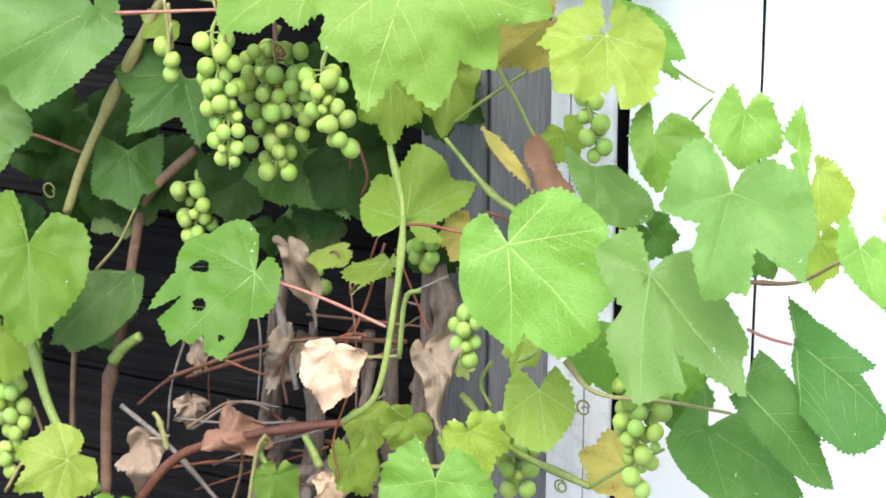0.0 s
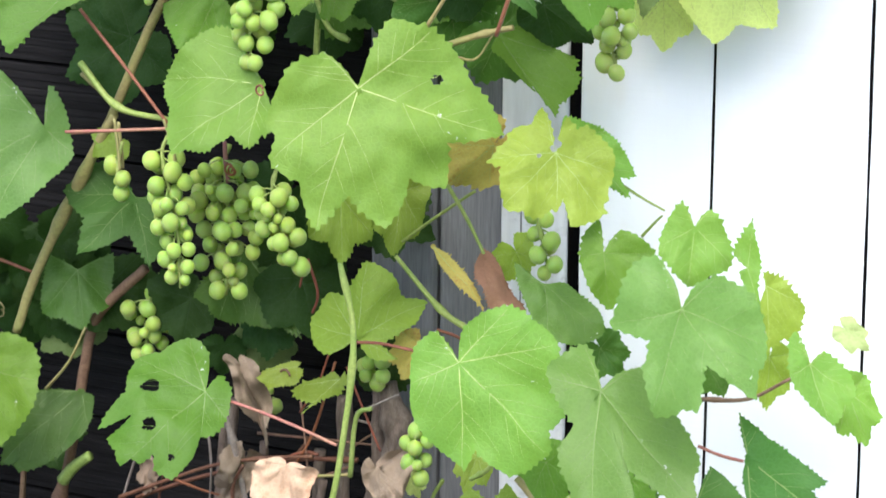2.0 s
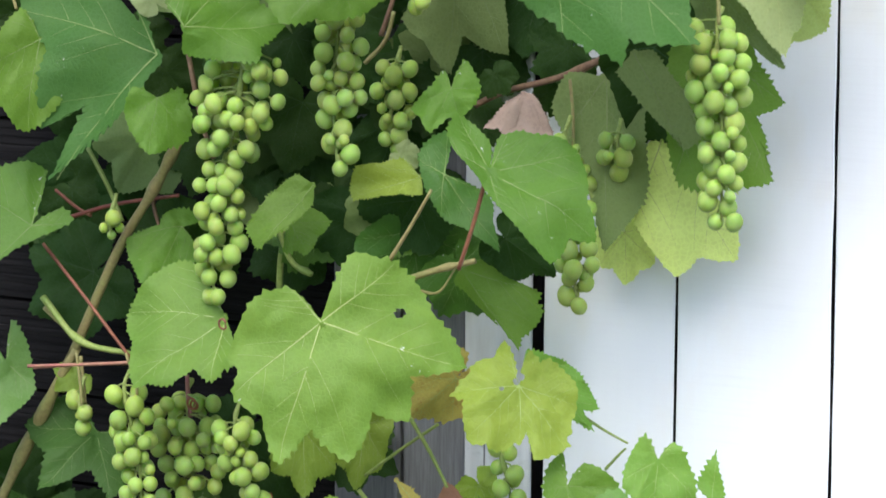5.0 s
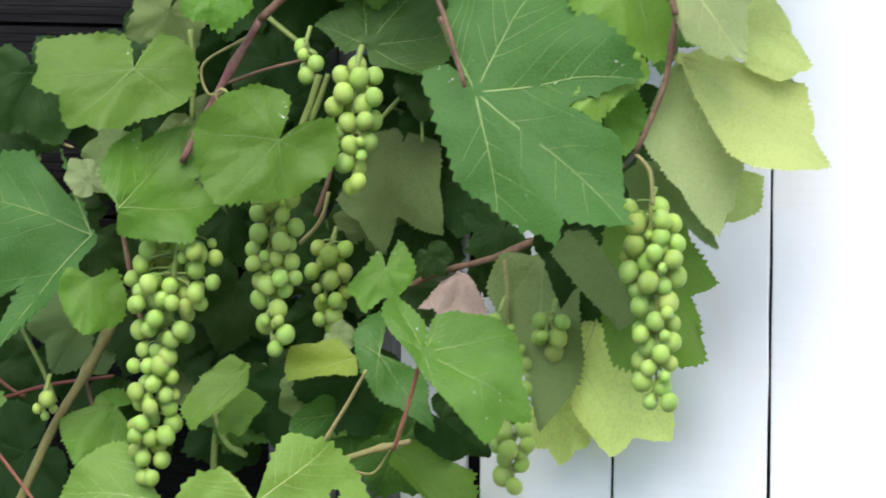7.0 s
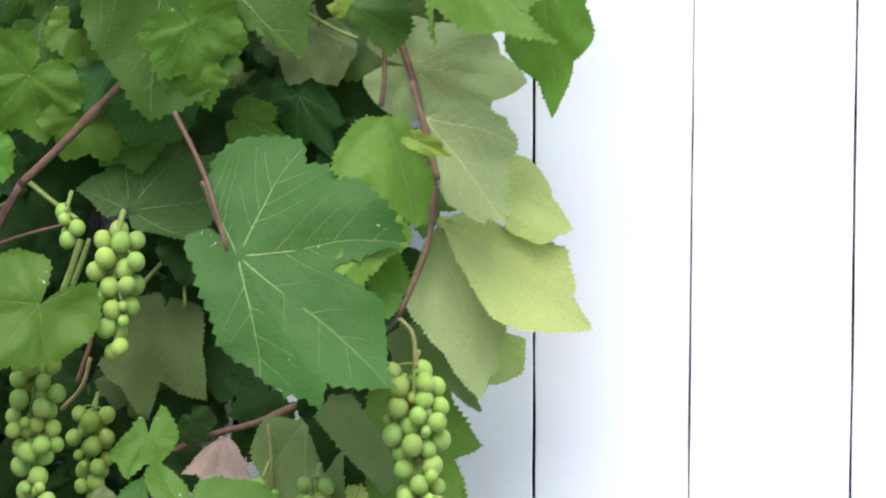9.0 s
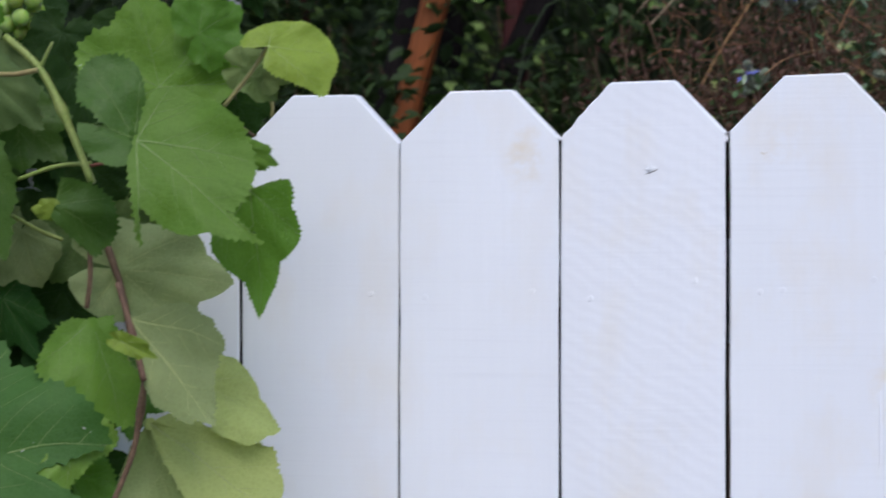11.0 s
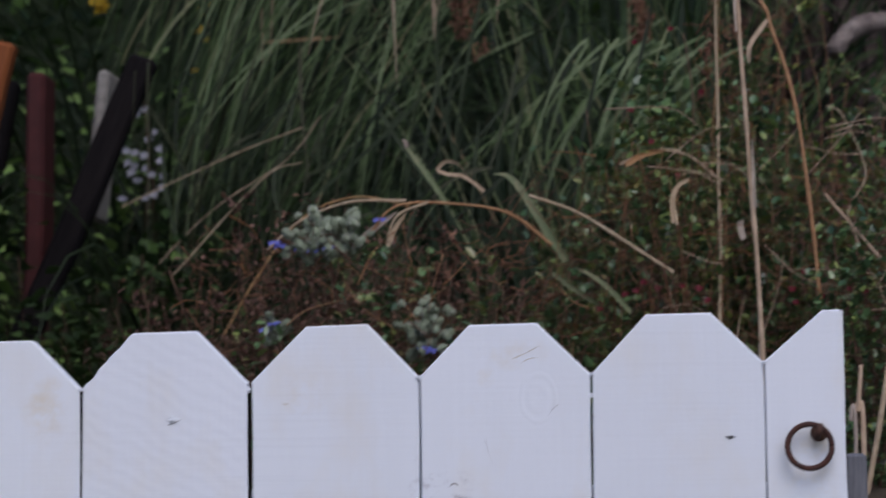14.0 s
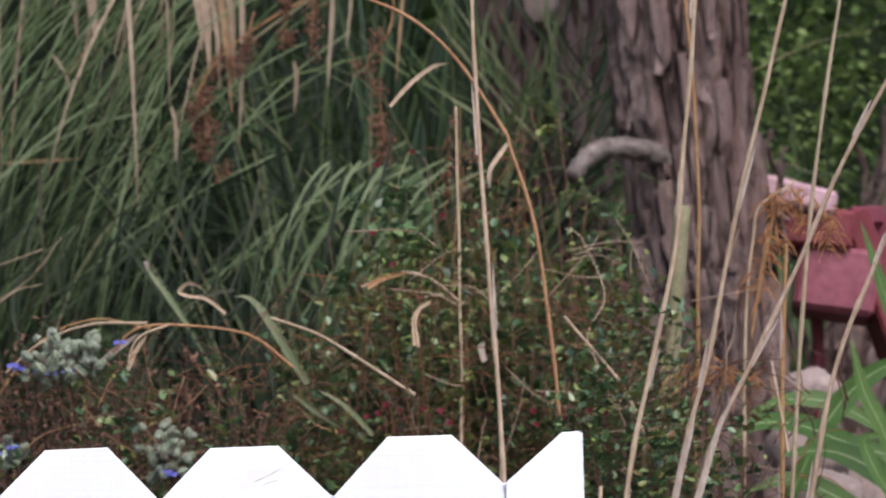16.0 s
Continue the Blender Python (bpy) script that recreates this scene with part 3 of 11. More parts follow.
        if holes:
            rings = tuple((k + 1) / 30 for k in range(30))
        g = self.g
        jag = [g.uniform(0.15, 1.0) * (0.95 + 0.75 * noise.noise(Vector((k * 0.22, 0, 7)) + self.off)) for k in range(teeth + 1)]
        tooth = 1.05 / teeth * sum(r for _, r in self.veins) / len(self.veins) * 3.2 * bite
        line = self.outline(n)
        flat = [(r * math.sin(radians(d)), r * math.cos(radians(d))) for d, r in line]
        for f in rings:
            for i, (deg, r) in enumerate(line):
                if f < 1.0:
                    verts.append(self.place(deg, r * f))
                    continue
                (xa, ya), (xb, yb), (x, y) = flat[max(0, i - 2)], flat[min(n, i + 2)], flat[i]
                k = (i % per) / per
                out = (k / 0.62 if k < 0.62 else (1 - k) / 0.38) ** 1.15
                if deg > 0:
                    out = ((1 - k) / 0.62 if k > 0.38 else k / 0.38) ** 1.15
                out = tooth * (jag[i // per] * out - 0.25) * min(1.0, r * 4)
                run = max(1e-6, math.hypot(xb - xa, yb - ya))
                x, y = x - (yb - ya) / run * out, y + (xb - xa) / run * out
                verts.append(self.place(math.degrees(math.atan2(x, y)), math.hypot(x, y)))
        w = n + 1
        for ri in range(len(rings)):
            for i in range(n):
                if ri == 0:
                    faces.append((0, 1 + i + 1, 1 + i))
                else:
                    a = 1 + (ri - 1) * w + i
                    b = 1 + ri * w + i
                    mid = (rings[ri - 1] + rings[ri]) / 2
                    px, py = mid * (flat[i][0] + flat[i + 1][0]) / 2, mid * (flat[i][1] + flat[i + 1][1]) / 2
                    if any((px - hx) ** 2 + (py - hy) ** 2 < hr * hr for hx, hy, hr in holes):
                        continue
                    faces.append((a, a + 1, b + 1, b))
        return verts, faces

    def ridges(self):
        """The raised veins: the five main ones and their side veins."""
        verts, faces = [], []

        def ridge(line, w0, w1):
            pts = [self.place(d, r) for d, r in line]
            for i, q in enumerate(pts):
                f = i / (len(pts) - 1)
                way = (pts[min(i + 1, len(pts) - 1)] - pts[max(i - 1, 0)]).normalized()
                s = way.cross(Vector((0, 0, 1))).normalized() * ((w0 + (w1 - w0) * f) * self.size)
                lift = Vector((0, 0, 0.0007))
                verts.extend((q - s + lift * 0.7, q + lift, q + s + lift * 0.7))
                if i:
                    b = len(verts) - 6
                    faces.extend(((b, b + 1, b + 4, b + 3), (b + 1, b + 2, b + 5, b + 4)))

        for deg, reach in self.veins:
            ridge([(deg + 2.5 * math.sin(3 * f + self.ph[2]) * f, min(reach, self.reach(deg)) * f * 0.96) for f in (0.0, 0.12, 0.25, 0.38, 0.5, 0.62, 0.75, 0.88, 1.0)], 0.0037, 0.0010)
            for k, f in enumerate((0.22, 0.40, 0.58, 0.77)):
                for s in (-1, 1):
                    r0 = reach * (f + 0.07 * (s > 0) + 0.04 * math.sin(7 * f + deg))
                    at, turn = Vector((r0 * math.sin(radians(deg)), r0 * math.cos(radians(deg)))), radians(deg + s * (48 - 12 * f + 6 * math.sin(deg + 9 * f)))
                    line = [(deg, r0)]
                    for q in range(14):
                        at = at + Vector((math.sin(turn), math.cos(turn))) * 0.045
                        turn -= s * 0.022
                        d, r = math.degrees(math.atan2(at.x, at.y)), at.length
                        if abs(d) > 172 or r > 0.93 * self.reach(d) or any(v != deg and abs(d - v) < abs(d - deg) for v, _ in self.veins):
                            break
                        line.append((d, r))
                    if len(line) > 2:
                        ridge(line, 0.0013, 0.0005)
        return verts, faces


vine = thing("grapevine", "green grapevine with unripe bunches, climbing a dark timber wall", "grapevine", (-1.6, 2.38, 0.0))
LEAF_WORDS = {"green": "mid-green lobed leaf", "blue": "deep blue-green lobed leaf", "lime": "yellow-green lobed leaf", "dark": "green leaf toned dark for the shade inside the vine", "fresh": "fresh light green lobed leaf",
              "deep": "deep green lobed leaf", "slate": "large dark blue-green leaf", "olive": "olive green shaded leaf", "pale": "pale yellow-green leaf underside", "grey": "grey-green downy leaf underside",
              "yellow": "yellowing leaf with brown edge", "tan": "withered tan leaf", "brown": "crumpled dry brown leaf", "dry": "withered grey-brown leaf",
              "pink": "folded dry pinkish leaf", "sunny": "bright pale yellow-green leaf underside"}
ROOT = Matrix.Translation((1.6, -2.38, 0.0))


def leaf(look_of, x, y, z, rx, ry, rz, size, width=(1.0, 1.0), fold=0.0, curl=0.1, lobes=0.6, back=0.7, hips=1.0, holes=(), tips=(), bays=()):
    """One vine leaf, its stalk's end at x, y, z."""
    seed = int(abs(x * 7919 + z * 104729 + y * 31) * 100)
    withered = look_of in ("tan", "brown", "dry", "pink")
    s = LeafShape(seed, size, width, lobes, fold, curl, (0.28 if look_of == 'tan' else 0.5) if withered and not tips else 0.12 if withered else 0.05, back, hips, tips, bays)
    if tips:
        s.back = 1.0
    v, f = s.blade(78 if size > 0.1 else 58 if size > 0.06 else 36, holes, 0.6 if look_of in ("pale", "grey", "sunny", "olive") else 1.0)
    m = ROOT @ pose(x, y, z, rx, ry, rz)
    ob = part("leaf", mesh_of("leaf", v, f, LEAF[look_of]), vine, LEAF_WORDS[look_of], m)
    if size > 0.03:
        v, f = s.ridges()
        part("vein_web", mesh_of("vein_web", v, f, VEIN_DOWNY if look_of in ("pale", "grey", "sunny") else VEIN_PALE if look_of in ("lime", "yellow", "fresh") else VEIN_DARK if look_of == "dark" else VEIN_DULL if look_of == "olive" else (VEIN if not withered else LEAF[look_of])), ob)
    return ob


def cane(look_of, r0, r1, knots, *points):
    """A shoot, stalk or old stem of the vine."""
    v, f = tube([Vector(p) for p in points], r0, r1, 10 if r0 > 0.004 else 7, knots, 7, int(abs(points[0][0]) * 1e5))
    name = "cane" if r0 > 0.0025 else "stalk"
    return part(name, mesh_of(name, v, f, CANE[look_of]), vine, "", ROOT)


def grape_meshes():
    out = []
    for k in range(4):
        bm = bmesh.new()
        bmesh.ops.create_uvsphere(bm, u_segments=16, v_segments=10, radius=1)
        for q in bm.verts:
            q.co.z *= 1.06 + 0.03 * k
            q.co *= 1 + 0.02 * noise.noise(q.co * 1.3 + Vector((k * 5, 0, 0)))
        me = bpy.data.meshes.new("grape")
        bm.to_mesh(me)
        bm.free()
        me.polygons.foreach_set("use_smooth", [True] * len(me.polygons))
        me.materials.append(GRAPE)
        out.append(me)
    return out


GRAPES = grape_meshes()


def bunch(top, bottom, w_top, w_low, count, r, seed, stem="green"):
    """A bunch of grapes about a stalk from top to bottom, with its berries on short footstalks."""
    g = random.Random(seed)
    a, b = Vector(top), Vector(bottom)
    mid = a.lerp(b, 0.5) + Vector((g.uniform(-0.006, 0.006), 0, 0))
    v, f = tube([a + Vector((0, 0.01, 0.02)), a, mid, b], 0.0022, 0.0012, 6, 2, 6, seed)
    head = part("grape_stem", mesh_of("stalk", v, f, CANE[stem]), vine, "bunch of unripe green grapes", ROOT)
    done = []
    tries = 0
    while len(done) < count and tries < count * 60:
        tries += 1
        t = g.random()
        half = (w_top + (w_low - w_top) * t) / 2 * (0.55 + 0.45 * math.sin(math.pi * min(1, max(0.02, t * 0.9 + 0.18))))
        an = g.uniform(0, 2 * math.pi)
        rad = half * math.sqrt(g.uniform(0.05, 1))
        core = a.lerp(b, t)
        q = core + Vector((math.cos(an) * rad, math.sin(an) * rad * 0.7, g.uniform(-0.004, 0.004)))
        rr = r * g.uniform(0.82, 1.1)
        if g.random() < 0.05:
            rr *= 0.6
        if any((q - p).length < (rr + s) * 0.90 for p, s in done):
            continue
        done.append((q, rr))
        m = Matrix.LocRotScale(q, Euler((g.uniform(-0.5, 0.5), g.uniform(-0.5, 0.5), g.uniform(0, 6))), Vector((rr, rr, rr)))
        part("grape", GRAPES[g.randrange(4)], head, "", m)
        up = core + Vector((0, 0, 0.010))
        v2, f2 = tube([up, up.lerp(q, 0.6) + Vector((0, 0, 0.004)), q], 0.0009, 0.0008, 5, 0, 3, seed)
        part("footstalk", mesh_of("footstalk", v2, f2, CANE["green"]), head)
    return head


def curl_tendril(look_of, x, y, z, r, turns, drop, seed):
    """A coiled tendril."""
    g = random.Random(seed)
    pts = []
    for k in range(int(turns * 10) + 1):
        an = k / 10 * 2 * math.pi
        rad = r * (1 - 0.5 * k / (turns * 10))
        pts.append((x + rad * math.cos(an), y + 0.004 * k / 10, z + rad * math.sin(an) - drop * k / (turns * 10)))
    v, f = tube(pts, 0.0012, 0.0008, 6, 0, 2, seed)
    part("tendril", mesh_of("tendril", v, f, CANE[look_of]), vine, "", ROOT)


# ---- ground and the bank behind the fence ----
def ground_height(x, y):
    bank = 0.0 if y < 2.7 else min((y - 2.7) * 2.7, 1.35 + 0.055 * (y - 3.2))
    return bank + (0.03 * noise.noise(Vector((x * 1.5, y * 1.5, 0))) if y > 2.7 else 0.0) - 0.005


gx = [-300, -80, -30, -12, -8] + [-6 + 0.25 * k for k in range(49)] + [8, 12, 30, 80, 300]
gy = [-300, -80, -20, -6, 0, 2] + [2.6, 2.7, 2.95, 3.2] + [3.4 + 0.25 * k for k in range(27)] + [12, 20, 60, 300]
gv = [(x, y, ground_height(x, y)) for y in gy for x in gx]
gf = [(j * len(gx) + i, j * len(gx) + i + 1, (j + 1) * len(gx) + i + 1, (j + 1) * len(gx) + i) for j in range(len(gy) - 1) for i in range(len(gx) - 1)]
tagged(part("ground", mesh_of("ground", gv, gf, SOIL)), "dark garden soil rising to a bank behind the fence", "ground", kind="structure")


# ---- timber ----
def box(x0, x1, y0, y1, z0, z1, bev=0.002):
    bm = bmesh.new()
    bmesh.ops.create_cube(bm, size=1)
    for v in bm.verts:
        v.co = Vector((x0 if v.co.x < 0 else x1, y0 if v.co.y < 0 else y1, z0 if v.co.z < 0 else z1))
    if bev:
        bmesh.ops.bevel(bm, geom=bm.edges[:], offset=bev, segments=1, affect="EDGES")
    return bm


def bm_mesh(name, bm, material, smooth=False):
    me = bpy.data.meshes.new(name)
    bm.to_mesh(me)
    bm.free()
    if smooth:
        me.polygons.foreach_set("use_smooth", [True] * len(me.polygons))
    me.materials.append(material)
    return me


# the dark wall behind the vine: horizontal boards with fine grooves, on posts
wall = thing("wall_west", "black-stained wall of horizontal grooved boards", "wall", (-2.2, 2.46, 0), kind="structure")
part("backing", bm_mesh("backing", box(-1.3, 0.84, 0.03, 0.06, 0, 1.5, 0), DARK_WOOD), wall)


def grooved_board(length, height):
    n = 11
    prof = []
    for k in range(n):
        z0, z1 = height * k / n, height * (k + 1) / n
        prof += [(0.0, z0 + 0.0008), (0.0, z1 - 0.0012), (0.0009, z1 - 0.0008), (0.0009, z1)]
    verts, faces = [], []
    for x in (0, length):
        verts += [(x, y, z) for y, z in prof] + [(x, 0.028, height), (x, 0.028, 0)]
    m = len(prof) + 2
    for i in range(m - 1):
        faces.append((i, i + 1, m + i + 1, m + i))
    return verts, faces


gb = mesh_of("board", *grooved_board(2.14, 0.094), DARK_WOOD, smooth=False)
for k in range(15):
    part("board", gb, wall, "", pose(-1.3, 0.0015 * (k % 3), 0.03 + k * 0.098))

post = thing("grey_post", "weathered grey timber board standing beside the gate", "post", (-1.27, 2.42, 0))
for k, (a, b) in enumerate(((-0.075, -0.0005), (0.003, 0.0745))):
    part("plank", bm_mesh("plank", box(a, b, 0, 0.03, 0, 1.36, 0.003), GREY_WOOD), post)

jamb = thing("white_post", "narrow white-painted gate post with cracked paint", "post", (-1.151, 2.40, 0))
part("plank", bm_mesh("plank", box(-0.0375, 0.033, 0, 0.006, 0, 1.40, 0.0015), PAINT["cracked"]), jamb)
# near-black core and strip added to stand for the shade in the joints
part("core", bm_mesh("core", box(-0.0365, 0.032, 0.0085, 0.05, 0, 1.395, 0.002), BLACK_WOOD_AND_SHADE), jamb, "near-black core giving the joints their shade")
part("stop", bm_mesh("stop", box(-0.049, 0.064, 0.052, 0.07, 0, 1.38, 0.002), BLACK_WOOD_AND_SHADE), jamb, "near-black strip put behind the joint for its shade")
part("crack", bm_mesh("crack", box(-0.016, -0.0145, -0.0004, 0.004, 0.45, 0.72, 0), GREY_WOOD), jamb)
part("crack", bm_mesh("crack", box(0.004, 0.0052, -0.0004, 0.004, 0.2, 0.52, 0), GREY_WOOD), jamb)

# ---- the white gate ----
gate = thing("picket_gate", "white-painted gate of close-set dog-eared timber pickets", "gate", (-0.5, 2.40, 0.0))


def picket(x0, x1, shoulder_l, shoulder_r, t0, t1, top, paint, cut_right=False, seed=0, lean=(0.0, 0.0)):
    """One dog-eared board with slightly uneven sides."""
    g = random.Random(seed)
    n = 26
    left, right = [], []
    for k in range(n + 1):
        f = k / n
        left.append((x0 + lean[0] * (1 - f) + g.uniform(-0.0005, 0.0005), 0.06 + (shoulder_l - 0.06) * f))
        right.append((x1 + lean[1] * (1 - f) + g.uniform(-0.0005, 0.0005), 0.06 + (shoulder_r - 0.06) * f))
    crown = [(t0, top[0]), (t1, top[1])] if not cut_right else [(t0, top[0]), (x1, top[1])]
    if cut_right:
        right = right[:-1]
    ear = []
    if left and seed == 5:
        for f in [k / 14 for k in range(1, 14)]:
            ear.append((x0 + (t0 - x0) * f + g.uniform(-0.0012, 0.0004), shoulder_l + (top[0] - shoulder_l) * f + g.uniform(-0.0006, 0.0006)))
    loop = left + ear + crown + right[::-1]
    bm = bmesh.new()
    face = bm.faces.new([bm.verts.new((x + 0.5, 0.0, z)) for x, z in loop])
    out = bmesh.ops.extrude_face_region(bm, geom=[face])
    bmesh.ops.translate(bm, verts=[v for v in out["geom"] if isinstance(v, bmesh.types.BMVert)], vec=(0, 0.02, 0))
    bmesh.ops.recalc_face_normals(bm, faces=bm.faces[:])
    rim = [e for e in bm.edges if abs(e.verts[0].co.y - e.verts[1].co.y) < 1e-6]
    bmesh.ops.bevel(bm, geom=rim, offset=0.0012, segments=1, affect="EDGES")
    y = (0.0, 0.0011, 0.0004, 0.0016, -0.0006)[seed % 5]
    me = bm_mesh("picket", bm, PAINT[paint])
    # side faces coloured near-black to stand for the shade in the joints
    me.materials.append(BLACK_WOOD_AND_SHADE)
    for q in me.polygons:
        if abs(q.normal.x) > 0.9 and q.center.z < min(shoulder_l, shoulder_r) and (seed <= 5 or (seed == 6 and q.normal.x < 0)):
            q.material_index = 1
    ob = part("picket", me, gate, "", pose(0, y, 0))
    return ob


def nail(pk, x, z, r=0.0027):
    bm = bmesh.new()
    bmesh.ops.create_cone(bm, cap_ends=True, segments=12, radius1=r, radius2=r * 0.85, depth=0.0008)
    bmesh.ops.rotate(bm, verts=bm.verts, matrix=Matrix.Rotation(radians(90), 3, "X"))
    bmesh.ops.translate(bm, verts=bm.verts, vec=(x + 0.5, -0.0001, z))
    part("nail_head", bm_mesh("nail_head", bm, PAINT["plain"]), pk)


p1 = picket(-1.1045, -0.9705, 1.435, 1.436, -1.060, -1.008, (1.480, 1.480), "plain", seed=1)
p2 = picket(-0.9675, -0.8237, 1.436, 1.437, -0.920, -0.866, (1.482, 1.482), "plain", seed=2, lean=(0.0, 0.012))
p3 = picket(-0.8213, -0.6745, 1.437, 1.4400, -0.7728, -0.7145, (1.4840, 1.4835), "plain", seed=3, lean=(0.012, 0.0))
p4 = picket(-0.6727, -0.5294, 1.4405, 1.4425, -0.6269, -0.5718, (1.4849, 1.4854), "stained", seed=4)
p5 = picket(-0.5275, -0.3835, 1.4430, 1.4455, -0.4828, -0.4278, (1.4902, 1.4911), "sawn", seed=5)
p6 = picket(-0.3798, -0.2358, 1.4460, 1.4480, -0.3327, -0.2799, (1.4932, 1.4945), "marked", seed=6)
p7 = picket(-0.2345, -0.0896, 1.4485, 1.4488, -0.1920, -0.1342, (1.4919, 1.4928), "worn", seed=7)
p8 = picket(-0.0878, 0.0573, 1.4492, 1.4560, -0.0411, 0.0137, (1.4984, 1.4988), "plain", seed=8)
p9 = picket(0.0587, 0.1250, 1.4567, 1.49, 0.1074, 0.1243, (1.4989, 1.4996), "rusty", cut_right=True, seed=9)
for pk, xs in ((p3, (-0.700,)), (p4, (-0.6495, -0.5527)), (p5, (-0.501, -0.4095)), (p6, (-0.3535, -0.334, -0.2575)), (p7, (-0.205, -0.116)), (p8, (-0.06, 0.03))):
    for k, x in enumerate(xs):
        nail(pk, x, 1.3085 + 0.006 * math.sin(x * 40) + (0.006 if x > -0.42 else 0.0))
for z in (0.35, 1.31):
    part("rail", bm_mesh("rail", box(-0.604, 0.62, 0.0225, 0.062, z - 0.045, z + 0.045, 0.003), PAINT["plain"]), gate)
# a lighter streak of lifted grain, and a knot, on single boards
def blister(pk, x, z, w, h, seed, material=None):
    g = random.Random(seed)
    verts, faces = [], []
    n = 14
    for k in range(n + 1):
        f = k / n
        ww = w * math.sin(math.pi * min(0.98, max(0.02, f))) * g.uniform(0.6, 1.2)
        cx = x + 0.5 + g.uniform(-0.15, 0.15) * w
        zz = z + h * (f - 0.5)
        verts += [(cx - ww / 2, -0.0001, zz), (cx, -0.0012, zz), (cx + ww / 2, -0.0001, zz)]
        if k:
            b = 3 * k - 3
            faces += [(b, b + 1, b + 4, b + 3), (b + 1, b + 2, b + 5, b + 4)]
    part("flake", mesh_of("flake", verts, faces, material or PAINT["plain"]), pk)


blister(p5, -0.4485, 1.4150, 0.011, 0.007, 3, PAINT["plain"])
blister(p6, -0.252, 1.19, 0.003, 0.07, 4)


def split(pk, w, material, *pts):
    """A fine crack in the paint, or a flake's shadow line: a thin dark sliver along the points (x, z)."""
    line = smooth_path([(x + 0.5, 0, z) for x, z in pts], 5)
    verts, faces = [], []
    n = len(line) - 1
    for k, c in enumerate(line):
        ww = w * math.sin(math.pi * min(0.97, max(0.03, k / n)))
        verts += [(c.x, -0.0003, c.z - ww / 2), (c.x, -0.0003, c.z + ww / 2)]
        if k:
            b = 2 * k - 2
            faces.append((b, b + 2, b + 3, b + 1))
    part("crack", mesh_of("crack", verts, faces, material), pk)


TAN_CRACK = skin("yellowed_crack", (0.52, 0.47, 0.38), (0.66, 0.61, 0.53), 90, 0.8)
CRACK_AND_SHADOW = skin("dark_crack_and_shadow", (0.10, 0.09, 0.10), (0.22, 0.20, 0.21), 90, 0.9)
split(p7, 0.0008, TAN_CRACK, (-0.1463, 1.4657), (-0.1390, 1.4694), (-0.1317, 1.4732))
split(p7, 0.0006, TAN_CRACK, (-0.1483, 1.4576), (-0.1440, 1.4609), (-0.1377, 1.4627), (-0.1333, 1.4626))
split(p7, 0.0010, TAN_CRACK, (-0.1560, 1.4620), (-0.1511, 1.4639), (-0.1439, 1.4671))
split(p7, 0.0005, CRACK_AND_SHADOW, (-0.1254, 1.4134), (-0.1215, 1.4191), (-0.1157, 1.4229))
split(p7, 0.0012, CRACK_AND_SHADOW, (-0.2104, 1.3543), (-0.2066, 1.3571), (-0.2022, 1.3551))
split(p7, 0.0005, CRACK_AND_SHADOW, (-0.1805, 1.3955), (-0.1777, 1.3883), (-0.1741, 1.3729))
split(p6, 0.0009, TAN_CRACK, (-0.3540, 1.4286), (-0.3511, 1.4266), (-0.3472, 1.4275))
# shadow below the lifted flake, drawn as a dark sliver
split(p5, 0.0007, CRACK_AND_SHADOW, (-0.4531, 1.4103), (-0.4482, 1.4117), (-0.4403, 1.4149))
blister(p8, 0.0285, 1.3928, 0.009, 0.003, 7, GREY_WOOD)

# the iron ring pull and its staple
ring = part("ring_pull", mesh_of("ring", *tube([(0.094 + 0.5 + 0.0185 * math.cos(a * math.pi / 12), -0.012, 1.3838 + 0.0185 * math.sin(a * math.pi / 12)) for a in range(25)], 0.0024, 0.0024, 10, 0, 2, 3), RUST), gate, "rusted iron ring")
part("staple", mesh_of("staple", *tube([(0.1035 + 0.5, 0.004, 1.3988), (0.1030 + 0.5, -0.011, 1.3998), (0.1020 + 0.5, -0.016, 1.3963), (0.1005 + 0.5, -0.012, 1.3923), (0.1005 + 0.5, 0.004, 1.3913)], 0.0036, 0.003, 8, 0, 4, 5), RUST), ring)
bm = bmesh.new()
bmesh.ops.create_cone(bm, cap_ends=True, segments=14, radius1=0.0085, radius2=0.006, depth=0.003)
bmesh.ops.rotate(bm, verts=bm.verts, matrix=Matrix.Rotation(radians(90), 3, "X"))
bmesh.ops.translate(bm, verts=bm.verts, vec=(0.1025 + 0.5, -0.0008, 1.3953))
part("plate", bm_mesh("plate", bm, RUST, True), ring)

post2 = thing("gate_post", "pale weathered post beyond the gate's end", "post", (0.165, 2.62, 0))
part("shaft", bm_mesh("shaft", box(-0.03, -0.010, 0, 0.06, 0, 1.385, 0.003), GREY_WOOD), post2)

part("chip", bm_mesh("chip", box(0.6225, 0.6246, -0.0004, 0.016, 1.4978, 1.5000, 0.0007), BLACK_WOOD_AND_SHADE), p9, "dark chipped corner")
# paint that bridges the joints between boards
for pk, x, z, w, h, seed in ((p7, -0.2352, 1.4475, 0.006, 0.005, 31), (p8, -0.0887, 1.4480, 0.006, 0.004, 32), (p8, -0.0887, 1.4300, 0.005, 0.005, 33), (p9, 0.0580, 1.4555, 0.005, 0.004, 34), (p5, -0.5285, 1.4420, 0.005, 0.004, 35), (p6, -0.3825, 1.4400, 0.003, 0.008, 36)):
    blister(pk, x, z, w, h, seed)


